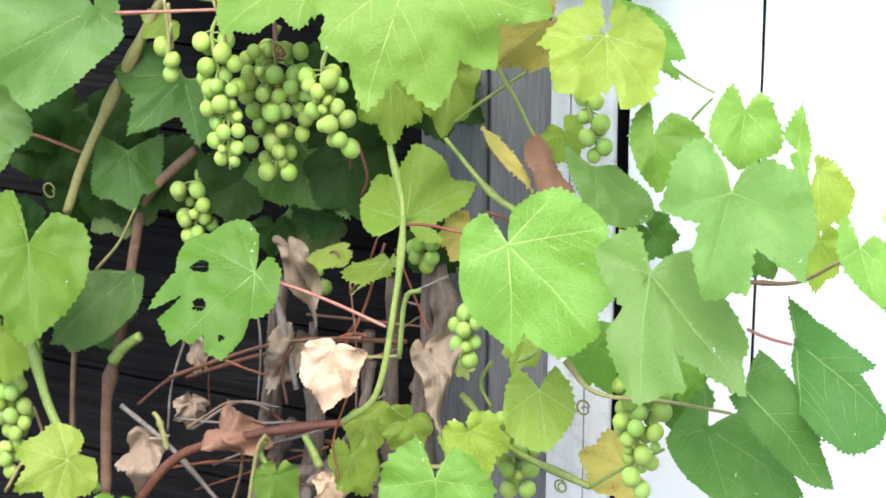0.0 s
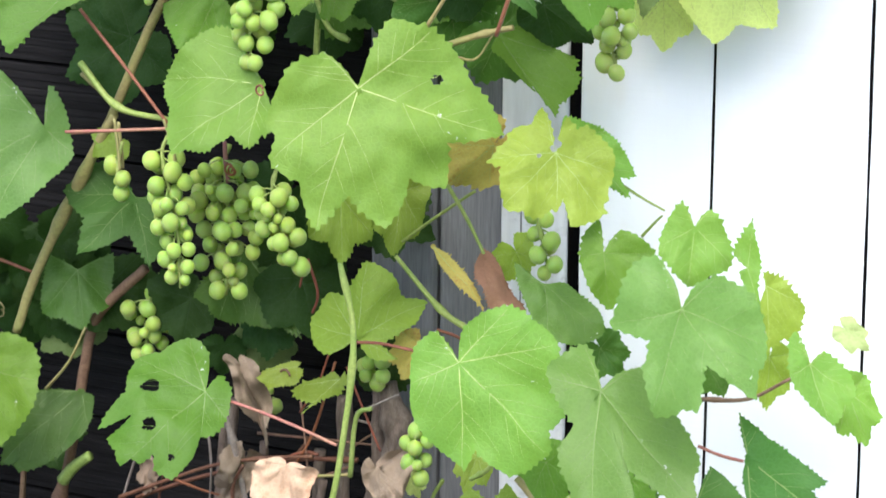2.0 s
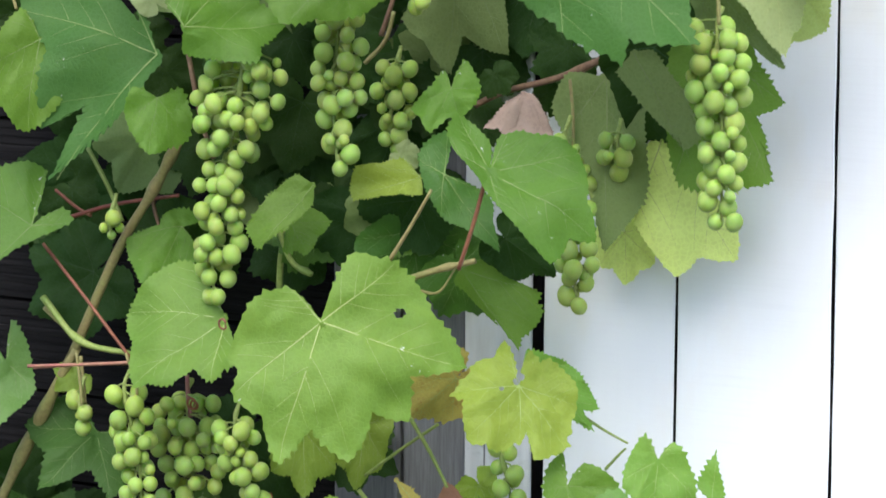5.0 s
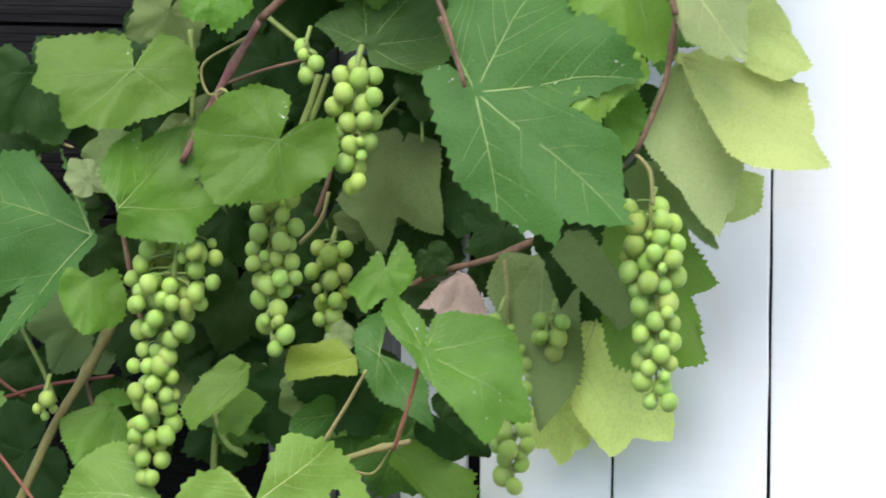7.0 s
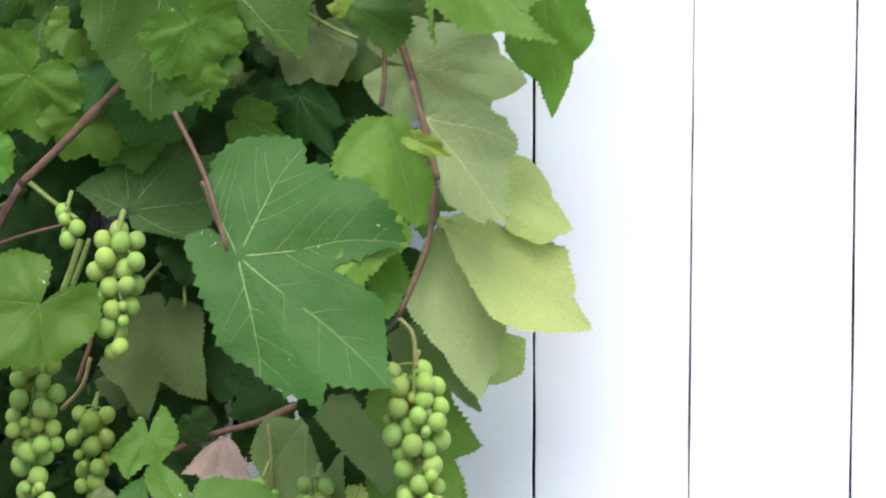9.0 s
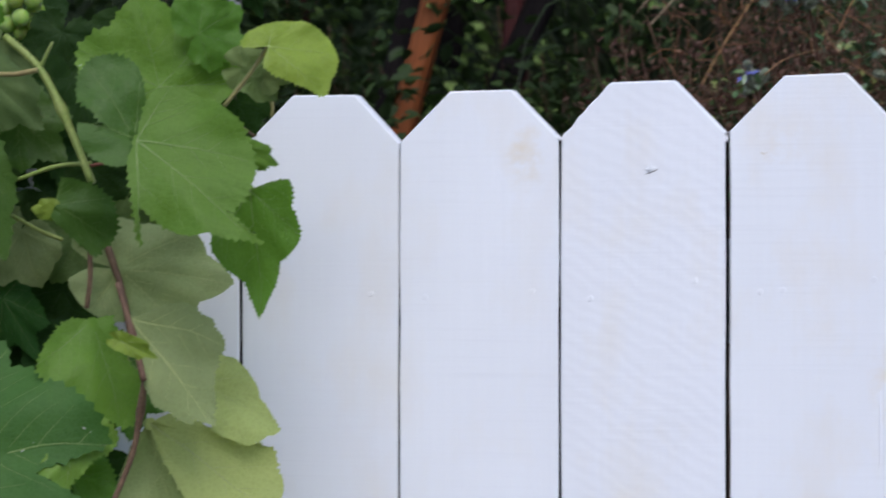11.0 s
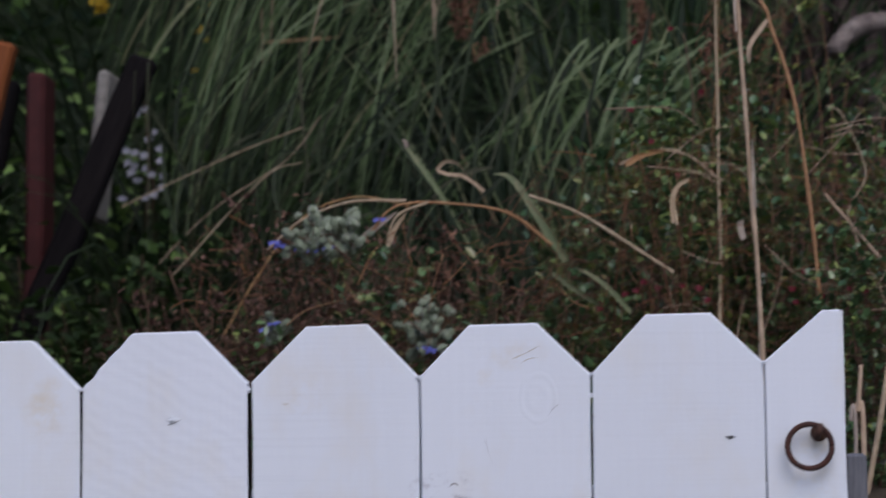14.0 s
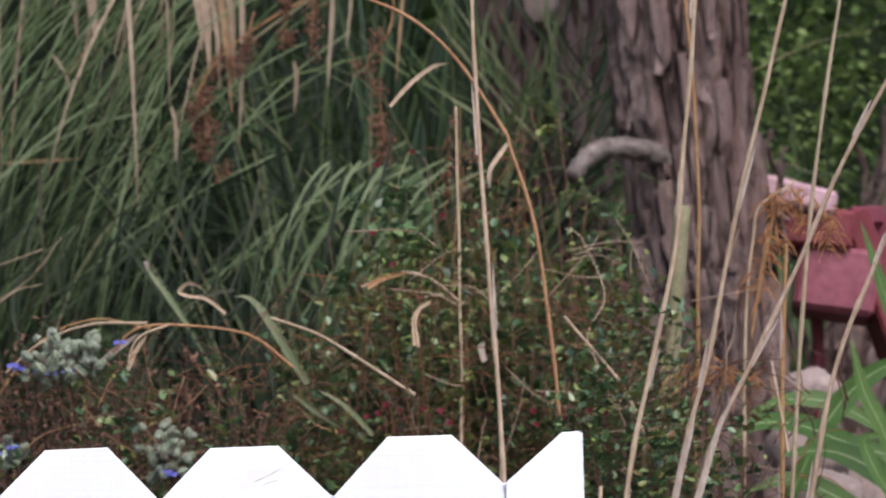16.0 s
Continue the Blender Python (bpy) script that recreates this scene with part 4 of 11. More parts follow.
# ---- the vine's leaves, bunches and canes ----
leaf("green", -0.8969, 2.1900, 1.1600, -50.0, 58.2, -122.2, 0.0510, fold=0.03, curl=0.05, tips=((-54, 0.57), (-5, 0.79), (34, 0.94), (52, 1.00), (54, 0.54)), bays=((-35, 0.63), (15, 0.80), (44, 0.97), (49, 0.70)))
leaf("pale", -0.8206, 2.3000, 1.1009, -66.5, 26.3, -149.5, 0.0571, fold=0.02, curl=0.05, tips=((-47, 0.49), (-6, 0.77), (19, 0.84), (47, 1.00)), bays=((-28, 0.54), (9, 0.81), (33, 0.85)))
leaf("deep", -1.6431, 2.3300, 0.5310, -59.8, -3.5, -146.8, 0.0637, fold=0.00, curl=0.06, tips=((-117, 0.65), (-42, 0.79), (-8, 1.00), (36, 0.90), (117, 0.49)), bays=((-72, 0.59), (-20, 0.77), (14, 0.81), (59, 0.63)))
leaf("dark", -1.1482, 2.3400, 0.9818, -66.9, -4.5, -155.8, 0.0546, fold=0.00, curl=0.08, tips=((-123, 0.33), (-54, 0.76), (15, 0.85), (123, 0.24)), bays=((-76, 0.61), (-11, 1.00), (53, 0.57)))
leaf("green", -1.4451, 2.3000, 0.8415, 37.2, -57.5, 80.2, 0.0724, fold=0.05, curl=0.06, tips=((-140, 0.45), (-84, 1.00), (-29, 0.76), (140, 0.24)), bays=((-111, 0.63), (-61, 0.84), (-13, 0.30)))
leaf("green", -1.2392, 2.3100, 0.8834, -63.6, -19.4, -161.2, 0.0649, fold=0.05, curl=0.06, tips=((-121, 0.41), (-62, 1.00), (-22, 0.76), (121, 0.11)), bays=((-77, 0.59), (-43, 0.90), (-2, 0.36)))
leaf("blue", -1.6078, 2.2300, 0.7057, -67.9, 12.7, -139.5, 0.1201, fold=-0.02, curl=0.08, tips=((-155, 0.35), (-34, 0.34), (47, 0.98), (78, 1.00), (155, 0.75)), bays=((-111, 0.23), (21, 0.55), (63, 0.95), (119, 0.83)))
leaf("blue", -1.7370, 2.2000, 0.5895, -62.8, 16.1, -130.3, 0.0662, (0.91, 0.91), 0.03, 0.07, 0.2, 0.67, 1.0)
leaf("green", -1.6615, 2.1800, 0.4673, -65.4, -17.4, -139.1, 0.0996, fold=0.08, curl=0.10, tips=((-151, 0.44), (-85, 0.65), (-12, 1.00), (60, 0.74), (151, 0.58)), bays=((-121, 0.61), (-52, 0.73), (5, 0.80), (112, 0.62)))
leaf("dark", -1.7826, 2.3400, 0.5698, -92.3, 30.2, -134.1, 0.0778, (0.80, 0.80), -0.12, 0.13, 0.25, 0.78, 1.0)
leaf("slate", -1.5488, 2.3000, 0.6258, -47.7, -24.8, -166.7, 0.0849, fold=0.01, curl=0.07, tips=((-121, 0.49), (-41, 0.90), (12, 1.00), (67, 0.85), (121, 0.58)), bays=((-74, 0.65), (-21, 0.48), (34, 0.65), (89, 0.67)))
leaf("lime", -1.5586, 2.2800, 0.6866, -54.0, -50.5, 172.4, 0.0273, (0.93, 0.93), -0.11, 0.12, 0.53, 0.73, 1.0)
leaf("dark", -1.6645, 2.3500, 0.5223, -84.7, -12.4, -138.3, 0.0506, (1.11, 1.11), -0.08, 0.13, 0.45, 0.7, 1.0)
leaf("olive", -1.6613, 2.3600, 0.4659, -50.0, -49.5, -170.5, 0.0533, (0.70, 0.70), 0.12, 0.06, 0.41, 0.76, 1.0)
leaf("deep", -1.6443, 2.3300, 0.4004, -54.6, -8.6, -162.7, 0.1112, fold=0.08, curl=0.08, tips=((-78, 0.13), (-26, 0.37), (14, 0.88), (32, 1.00), (78, 0.43)), bays=((-44, 0.23), (-3, 0.59), (24, 0.90), (58, 0.59)))
leaf("deep", -1.7081, 2.3400, 0.3465, -67.2, 26.3, -134.0, 0.0529, (1.00, 1.00), -0.0, 0.08, 0.47, 0.61, 1.0)
leaf("green", -1.3796, 2.1600, 0.4867, -45.8, -17.8, -163.7, 0.1123, fold=0.00, curl=0.05, tips=((-162, 0.20), (-120, 0.22), (-57, 0.31), (-18, 0.44), (-3, 0.83), (9, 0.82), (16, 0.86), (23, 1.00), (40, 0.92), (49, 0.96), (97, 0.66), (142, 0.50), (162, 0.36)), bays=((-146, 0.20), (-90, 0.23), (-35, 0.41), (-14, 0.60), (3, 0.82), (14, 0.71), (22, 0.88), (31, 0.94), (47, 0.64), (67, 0.66), (112, 0.53), (151, 0.47)), holes=((0.43, 0.14, 0.062), (0.47, 0.17, 0.043), (0.30, 0.47, 0.057), (0.03, 0.65, 0.028),))
leaf("deep", -1.4520, 2.3500, 0.5740, -52.5, 5.6, -134.9, 0.1103, fold=0.08, curl=0.03, tips=((-57, 0.44), (-18, 1.00), (3, 0.74), (34, 0.74), (57, 0.67)), bays=((-26, 0.69), (-11, 0.81), (13, 0.69), (44, 0.66)))
leaf("fresh", -1.2016, 2.1400, 0.7984, -72.8, 7.2, -142.7, 0.1364, fold=0.00, curl=0.06, tips=((-147, 0.51), (-120, 0.65), (-64, 1.00), (-34, 0.87), (-2, 0.92), (26, 0.96), (60, 0.75), (79, 0.65), (147, 0.32)), bays=((-130, 0.58), (-86, 0.75), (-50, 0.68), (-21, 0.66), (14, 0.68), (42, 0.72), (70, 0.62), (120, 0.47)), holes=((-0.53, 0.01, 0.033),))
leaf("fresh", -1.3382, 2.2000, 0.7820, -41.5, -47.8, 155.6, 0.1062, fold=0.00, curl=0.05, tips=((-83, 0.48), (-56, 0.60), (-29, 0.77), (-13, 1.00), (31, 0.90), (83, 0.63)), bays=((-68, 0.50), (-37, 0.54), (-18, 0.87), (13, 0.85), (58, 0.76)))
leaf("lime", -1.3175, 2.3100, 0.6512, -77.1, -1.5, -140.4, 0.0653, (0.63, 0.63), -0.01, 0.11, 0.36, 0.57, 1.0)
leaf("lime", -1.2492, 2.3100, 0.6649, -87.5, -9.6, -146.0, 0.0642, (0.50, 0.50), 0.1, 0.02, 0.35, 0.79, 1.0)
leaf("lime", -1.2695, 2.2600, 0.5298, 67.5, 19.6, 37.3, 0.0805, fold=0.04, curl=0.10, tips=((-134, 0.43), (-92, 0.62), (-50, 0.65), (-8, 0.95), (29, 0.75), (47, 1.00), (104, 0.54), (134, 0.31)), bays=((-119, 0.55), (-69, 0.58), (-33, 0.49), (20, 0.83), (35, 0.76), (61, 0.74), (91, 0.27)))
leaf("fresh", -1.0994, 2.1400, 0.5609, -72.5, 17.1, -156.5, 0.1149, fold=0.00, curl=0.05, tips=((-158, 0.28), (-125, 0.59), (-87, 0.79), (-51, 0.90), (-31, 1.00), (-9, 0.95), (12, 0.84), (80, 0.43), (158, 0.31)), bays=((-141, 0.43), (-104, 0.68), (-74, 0.77), (-39, 0.88), (-26, 0.98), (5, 0.69), (54, 0.57), (125, 0.37)))
leaf("blue", -0.9493, 2.1100, 0.5635, -47.3, -11.2, -166.1, 0.1369, fold=0.00, curl=0.06, tips=((-143, 0.33), (-72, 0.76), (-53, 1.00), (-33, 0.81), (-11, 0.84), (19, 0.45), (95, 0.35), (152, 0.39)), bays=((-152, 0.19), (-86, 0.54), (-62, 0.81), (-34, 0.57), (-25, 0.77), (3, 0.63), (21, 0.27), (114, 0.37)))
leaf("blue", -0.8591, 2.0700, 0.6603, -59.6, -9.1, -143.7, 0.0955, fold=0.00, curl=0.06, tips=((-137, 0.48), (-77, 0.82), (-44, 1.00), (-16, 0.85), (11, 0.98), (31, 0.61), (71, 0.66), (153, 0.53)), bays=((-153, 0.26), (-107, 0.69), (-56, 0.85), (-28, 0.51), (-5, 0.86), (22, 0.78), (43, 0.38), (127, 0.58)))
leaf("fresh", -0.9016, 2.2000, 0.6967, -72.4, -9.0, -145.0, 0.0529, fold=-0.04, curl=0.10, tips=((-145, 0.43), (-52, 0.88), (-1, 1.00), (53, 0.73), (145, 0.47)), bays=((-79, 0.60), (-23, 0.86), (31, 0.78), (100, 0.47)))
leaf("green", -0.9888, 2.2000, 0.6627, -69.7, -14.0, -163.1, 0.0515, fold=-0.06, curl=0.10, tips=((-158, 0.51), (-105, 0.90), (-23, 1.00), (60, 0.42), (158, 0.60)), bays=((-127, 0.71), (-57, 0.75), (7, 0.63), (126, 0.49)))
leaf("blue", -1.0792, 2.2700, 0.6025, -57.3, -14.7, -156.6, 0.0698, fold=0.00, curl=0.05, tips=((-115, 0.34), (-67, 1.00), (-40, 0.88), (-20, 0.77), (115, 0.49)), bays=((-83, 0.77), (-54, 0.93), (-31, 0.78), (46, 0.33)))
leaf("lime", -1.1331, 2.3200, 0.6174, -86.8, 25.8, -130.5, 0.0384, (0.72, 0.72), -0.07, 0.14, 0.59, 0.68, 1.0)
leaf("lime", -1.0319, 2.1900, 0.7495, -61.5, -3.5, -148.4, 0.0688, fold=0.00, curl=0.05, tips=((-165, 0.49), (-136, 0.55), (-77, 0.79), (-51, 0.93), (-42, 1.00), (-13, 0.98), (-5, 0.72), (12, 0.86), (40, 0.97), (55, 0.85), (81, 0.86), (129, 0.58), (165, 0.65)), bays=((-140, 0.43), (-97, 0.74), (-58, 0.83), (-47, 0.90), (-26, 0.99), (-12, 0.59), (3, 0.73), (27, 0.88), (47, 0.90), (72, 0.74), (103, 0.65), (138, 0.48)), holes=((-0.02, -0.12, 0.051), (0.03, -0.05, 0.043), (0.21, 0.06, 0.029),))
leaf("fresh", -1.0542, 2.2500, 0.7507, 52.0, 69.5, -3.1, 0.0855, fold=-0.02, curl=0.04, tips=((-66, 0.22), (11, 0.50), (45, 0.91), (58, 1.00), (66, 0.66)), bays=((-14, 0.30), (29, 0.68), (52, 0.78), (63, 0.75)))
leaf("yellow", -1.1473, 2.3000, 0.7233, -96.7, -46.9, -145.1, 0.0583, (0.72, 0.72), -0.12, 0.11, 0.21, 0.73, 1.0)
leaf("brown", -1.1559, 2.3000, 0.6202, -54.4, 16.8, -126.1, 0.0711, fold=0.08, curl=0.04, tips=((-47, 0.10), (-6, 1.00), (26, 0.80), (47, 0.46)), bays=((-9, 0.51), (9, 0.78), (32, 0.67)))
leaf("yellow", -1.1954, 2.2700, 0.6269, -51.9, 34.5, -124.7, 0.0776, fold=0.08, curl=0.10, tips=((-20, 0.24), (3, 1.00), (20, 0.27)), bays=((-6, 0.61), (13, 0.51)))
leaf("fresh", -0.8717, 2.2500, 0.6519, -24.5, 68.4, -92.2, 0.0478, fold=0.08, curl=0.06, tips=((-145, 0.38), (-94, 0.92), (-34, 0.27), (62, 1.00), (145, 0.18)), bays=((-113, 0.56), (-84, 0.57), (50, 0.38), (82, 0.44)))
leaf("lime", -0.8537, 2.2500, 0.6379, -13.7, 75.6, -74.5, 0.0546, fold=-0.06, curl=0.10, tips=((-105, 0.24), (24, 0.74), (54, 0.93), (84, 1.00), (105, 0.43)), bays=((-30, 0.30), (39, 0.83), (69, 0.91), (90, 0.64)))
leaf("fresh", -0.8040, 2.2300, 0.5783, -50.6, -13.4, -158.1, 0.0596, fold=0.08, curl=0.05, tips=((-146, 0.32), (-70, 0.76), (-31, 1.00), (37, 0.37), (146, 0.56)), bays=((-101, 0.52), (-51, 0.81), (-13, 0.66), (119, 0.43)))
leaf("grey", -0.7887, 2.2800, 0.5987, -56.4, 46.8, -138.7, 0.0272, (0.60, 0.60), 0.09, 0.04, 0.57, 0.66, 1.0)
leaf("fresh", -0.7920, 2.3000, 0.5352, -76.2, 20.2, -144.2, 0.0532, (0.51, 0.51), 0.1, 0.14, 0.4, 0.58, 1.0)
leaf("slate", -0.8280, 2.1500, 0.5139, 14.6, 59.7, -71.5, 0.1210, fold=0.08, curl=0.06, tips=((-103, 0.33), (16, 0.60), (39, 0.92), (62, 0.92), (82, 0.53), (103, 0.11)), bays=((-52, 0.20), (26, 0.53), (48, 1.00), (72, 0.71), (89, 0.25)))
leaf("slate", -0.8608, 2.1200, 0.4740, -54.8, 41.1, -124.2, 0.1155, fold=0.08, curl=0.05, tips=((-110, 0.31), (-23, 0.54), (6, 1.00), (19, 0.69), (110, 0.13)), bays=((-60, 0.32), (-5, 0.71), (14, 0.82), (34, 0.37)))
leaf("deep", -0.9363, 2.2200, 0.3925, -43.7, -22.0, -174.9, 0.1083, fold=0.00, curl=0.05, tips=((-145, 0.38), (-82, 1.00), (-43, 0.76), (42, 0.36), (145, 0.34)), bays=((-100, 0.64), (-58, 0.76), (0, 0.44), (89, 0.25)))
leaf("lime", -1.1115, 2.2300, 0.3937, -54.8, 6.4, -152.4, 0.0590, fold=0.00, curl=0.05, tips=((-141, 0.48), (-48, 0.70), (-0, 1.00), (60, 0.72), (141, 0.47)), bays=((-84, 0.51), (-25, 0.80), (35, 0.90), (106, 0.53)))
leaf("lime", -1.1611, 2.3000, 0.4147, -59.6, -18.3, -165.0, 0.0380, (0.60, 0.60), 0.09, 0.07, 0.54, 0.54, 1.0)
leaf("yellow", -1.0504, 2.3000, 0.3017, 19.8, -70.0, 72.3, 0.0568, (0.70, 0.70), -0.04, 0.09, 0.4, 0.68, 1.0)
leaf("fresh", -1.1736, 2.1400, 0.3222, -73.0, -1.4, -158.9, 0.0576, fold=0.08, curl=0.03, tips=((-154, 0.64), (-84, 0.98), (-4, 1.00), (79, 0.93), (154, 0.77)), bays=((-107, 0.80), (-53, 0.96), (52, 0.89), (117, 0.80)))
leaf("lime", -1.1915, 2.2400, 0.3332, -80.5, 26.2, -159.1, 0.0496, (0.83, 0.83), -0.03, 0.03, 0.59, 0.57, 1.0)
leaf("lime", -1.2679, 2.2600, 0.3242, -93.7, -30.3, -148.0, 0.0375, (0.82, 0.82), 0.06, 0.02, 0.26, 0.66, 1.0)
leaf("lime", -1.3055, 2.2400, 0.3281, -75.9, 15.8, -126.8, 0.0378, (0.83, 0.83), 0.09, 0.16, 0.21, 0.53, 1.0)
leaf("lime", -1.3106, 2.2200, 0.2943, -82.2, 19.1, -125.3, 0.0498, (0.62, 0.62), -0.04, 0.13, 0.2, 0.7, 1.0)
leaf("tan", -1.2850, 2.1500, 0.4307, -77.0, -10.3, -162.6, 0.0606, (0.61, 0.56), 0.2, 0.1, 0.05, 0.2, 1.0)
leaf("dry", -1.4264, 2.3000, 0.4631, -77.1, 13.9, -148.3, 0.0832, (0.24, 0.20), 0.9, 0.1, 0.1, 0.2, 1.0)
leaf("dry", -1.2428, 2.2600, 0.4045, -65.2, 3.2, -142.4, 0.0944, (0.28, 0.22), 0.8, 0.1, 0.1, 0.2, 1.0)
leaf("brown", -1.4987, 2.2800, 0.2693, -43.7, 66.3, -115.9, 0.0585, (0.40, 0.50), 0.4, 0.1, 0.1, 0.3, 1.0)
leaf("dry", -1.4313, 2.3000, 0.3636, -83.5, -22.7, -159.8, 0.0507, (0.50, 0.50), 0.11, 0.12, 0.31, 0.58, 1.0)
leaf("tan", -1.3528, 2.2500, 0.2489, -83.3, 3.9, -139.3, 0.0287, (0.81, 0.81), 0.0, 0.13, 0.39, 0.54, 1.0)
leaf("dry", -1.6069, 2.3000, 0.2256, -58.7, -9.9, -165.6, 0.0538, (0.41, 0.41), 0.03, 0.15, 0.59, 0.61, 1.0)
leaf("dry", -1.5633, 2.3200, 0.2695, -76.6, -12.6, -145.2, 0.0314, (0.60, 0.60), 0.09, 0.07, 0.24, 0.55, 1.0)
leaf("dry", -1.5642, 2.3400, 0.3291, -73.2, -13.6, -159.4, 0.0332, (0.50, 0.50), 0.09, 0.14, 0.43, 0.61, 1.0)
leaf("lime", -1.5932, 2.1400, 0.2620, -44.3, -57.7, -175.7, 0.0635, (0.75, 0.75), -0.05, 0.04, 0.6, 0.66, 1.0)
leaf("green", -1.5507, 2.1600, 0.2146, -87.2, -7.2, -159.1, 0.0269, (1.12, 1.12), -0.05, 0.06, 0.19, 0.74, 1.0)
leaf("green", -1.3717, 2.1800, 0.2745, -82.7, -2.3, -137.1, 0.0405, (0.66, 0.66), 0.01, 0.1, 0.16, 0.63, 1.0)
leaf("lime", -1.3685, 2.3100, 0.4720, -18.6, -52.6, 134.4, 0.0433, fold=0.04, curl=0.06, tips=((-144, 0.16), (-81, 0.46), (-27, 0.81), (3, 1.00), (51, 0.21), (144, 0.15)), bays=((-113, 0.25), (-49, 0.53), (-18, 0.83), (11, 0.48), (89, 0.15)))
leaf("lime", -1.3067, 2.2900, 0.4740, -70.9, 6.6, -161.9, 0.0519, fold=0.08, curl=0.04, tips=((-146, 0.15), (3, 0.30), (48, 0.54), (52, 1.00), (83, 0.89), (93, 0.55), (146, 0.19)), bays=((-26, 0.16), (21, 0.34), (53, 0.71), (71, 0.95), (90, 0.71), (100, 0.33)))
leaf("dark", -1.4774, 2.3500, 0.4673, -95.5, -4.9, -143.4, 0.0362, (0.80, 0.80), 0.1, 0.08, 0.47, 0.64, 1.0)
leaf("dark", -1.4324, 2.3600, 0.4941, -70.6, 4.5, -163.2, 0.0378, (0.93, 0.93), -0.06, 0.09, 0.55, 0.8, 1.0)
leaf("lime", -1.7297, 2.2200, 0.3500, -88.3, 2.2, -157.5, 0.0553, (0.83, 0.83), -0.08, 0.11, 0.21, 0.76, 1.0)
leaf("green", -1.0699, 2.2600, 0.4364, -69.0, 23.3, -163.8, 0.0500, (0.73, 0.73), -0.01, 0.1, 0.4, 0.66, 1.0)
leaf("green", -0.9932, 2.2800, 0.4266, -67.5, 13.9, -153.6, 0.0432, (0.60, 0.60), 0.1, 0.15, 0.16, 0.67, 1.0)
leaf("deep", -1.0011, 2.3000, 0.3909, -69.3, 30.6, -161.0, 0.0431, (0.82, 0.82), -0.06, 0.15, 0.16, 0.58, 1.0)
leaf("deep", -0.9186, 2.2800, 0.5476, -87.7, 30.0, -153.1, 0.0338, (0.80, 0.80), 0.11, 0.13, 0.33, 0.53, 1.0)
leaf("lime", -0.8660, 2.3000, 0.5581, -82.5, -2.8, -172.8, 0.0495, (0.51, 0.51), 0.07, 0.09, 0.21, 0.55, 1.0)
leaf("deep", -1.0342, 2.3000, 0.5414, -75.0, 36.4, -147.1, 0.0350, (0.80, 0.80), 0.02, 0.09, 0.47, 0.74, 1.0)
leaf("yellow", -1.2353, 2.3200, 0.5123, -90.6, -22.5, -142.5, 0.0419, (0.73, 0.73), 0.09, 0.16, 0.21, 0.53, 1.0)
leaf("pale", -1.2332, 2.3000, 0.3793, -80.9, 23.4, -151.2, 0.0209, (0.60, 0.60), -0.02, 0.04, 0.56, 0.69, 1.0)
leaf("green", -1.5383, 2.2000, 1.0284, -66.3, -14.1, -135.1, 0.0902, fold=0.00, curl=0.05, tips=((-140, 0.46), (-87, 0.61), (0, 1.00), (50, 0.70), (140, 0.39)), bays=((-107, 0.60), (-26, 0.71), (13, 0.93), (92, 0.42)))
leaf("slate", -1.4317, 2.2400, 1.0167, -53.9, -52.5, 173.6, 0.1572, fold=0.08, curl=0.10, tips=((-92, 0.06), (-31, 0.44), (-18, 1.00), (-1, 0.83), (52, 0.92), (71, 0.78), (97, 0.57), (92, 0.22)), bays=((-43, 0.15), (-24, 0.62), (-4, 0.53), (35, 0.68), (60, 0.87), (83, 0.64), (97, 0.40)))
leaf("green", -1.5516, 2.2000, 0.8499, -60.0, -32.0, -164.6, 0.0838, fold=-0.06, curl=0.04, tips=((-158, 0.39), (-130, 0.45), (-8, 0.29), (7, 1.00), (87, 0.96), (158, 0.70)), bays=((-146, 0.45), (-79, 0.17), (7, 0.62), (57, 0.93), (132, 0.80)))
leaf("green", -1.4085, 2.2000, 0.9806, -70.1, -5.4, -139.9, 0.0552, fold=0.00, curl=0.05, tips=((-116, 0.46), (-42, 0.85), (7, 1.00), (51, 0.66), (116, 0.44)), bays=((-69, 0.65), (-18, 0.84), (23, 0.80), (82, 0.53)))
leaf("green", -1.3488, 2.1500, 1.0513, 25.7, 65.8, -20.8, 0.1109, fold=0.00, curl=0.04, tips=((-103, 0.32), (-60, 0.75), (-37, 1.00), (-16, 0.81), (9, 0.86), (39, 0.66), (103, 0.20)), bays=((-83, 0.51), (-56, 0.63), (-32, 0.71), (-8, 0.69), (25, 0.65), (52, 0.40)))
leaf("grey", -1.4419, 2.2500, 1.0651, 64.7, -34.0, 51.1, 0.0300, (0.72, 0.72), -0.09, 0.05, 0.3, 0.63, 1.0)
leaf("green", -1.1793, 2.1400, 1.1216, -72.6, -38.2, -148.7, 0.0783, fold=0.00, curl=0.05, tips=((-151, 0.71), (-108, 0.71), (-44, 0.65), (5, 1.00), (59, 0.93), (107, 0.69), (159, 0.54)), bays=((-159, 0.43), (-132, 0.69), (-77, 0.64), (-14, 0.74), (28, 0.93), (81, 0.82), (130, 0.64)))
leaf("green", -1.3501, 2.1800, 1.1755, -64.8, -10.9, -156.4, 0.0921, fold=0.00, curl=0.05, tips=((-160, 0.50), (-101, 0.63), (-68, 0.63), (12, 0.70), (35, 0.86), (70, 1.00), (96, 0.96), (160, 0.37)), bays=((-128, 0.59), (-82, 0.60), (-20, 0.51), (26, 0.73), (56, 0.76), (79, 0.93), (119, 0.59)))
leaf("dark", -1.5364, 2.3000, 1.1630, -82.4, 15.7, -141.1, 0.0739, (0.80, 0.80), -0.11, 0.05, 0.18, 0.77, 1.0)
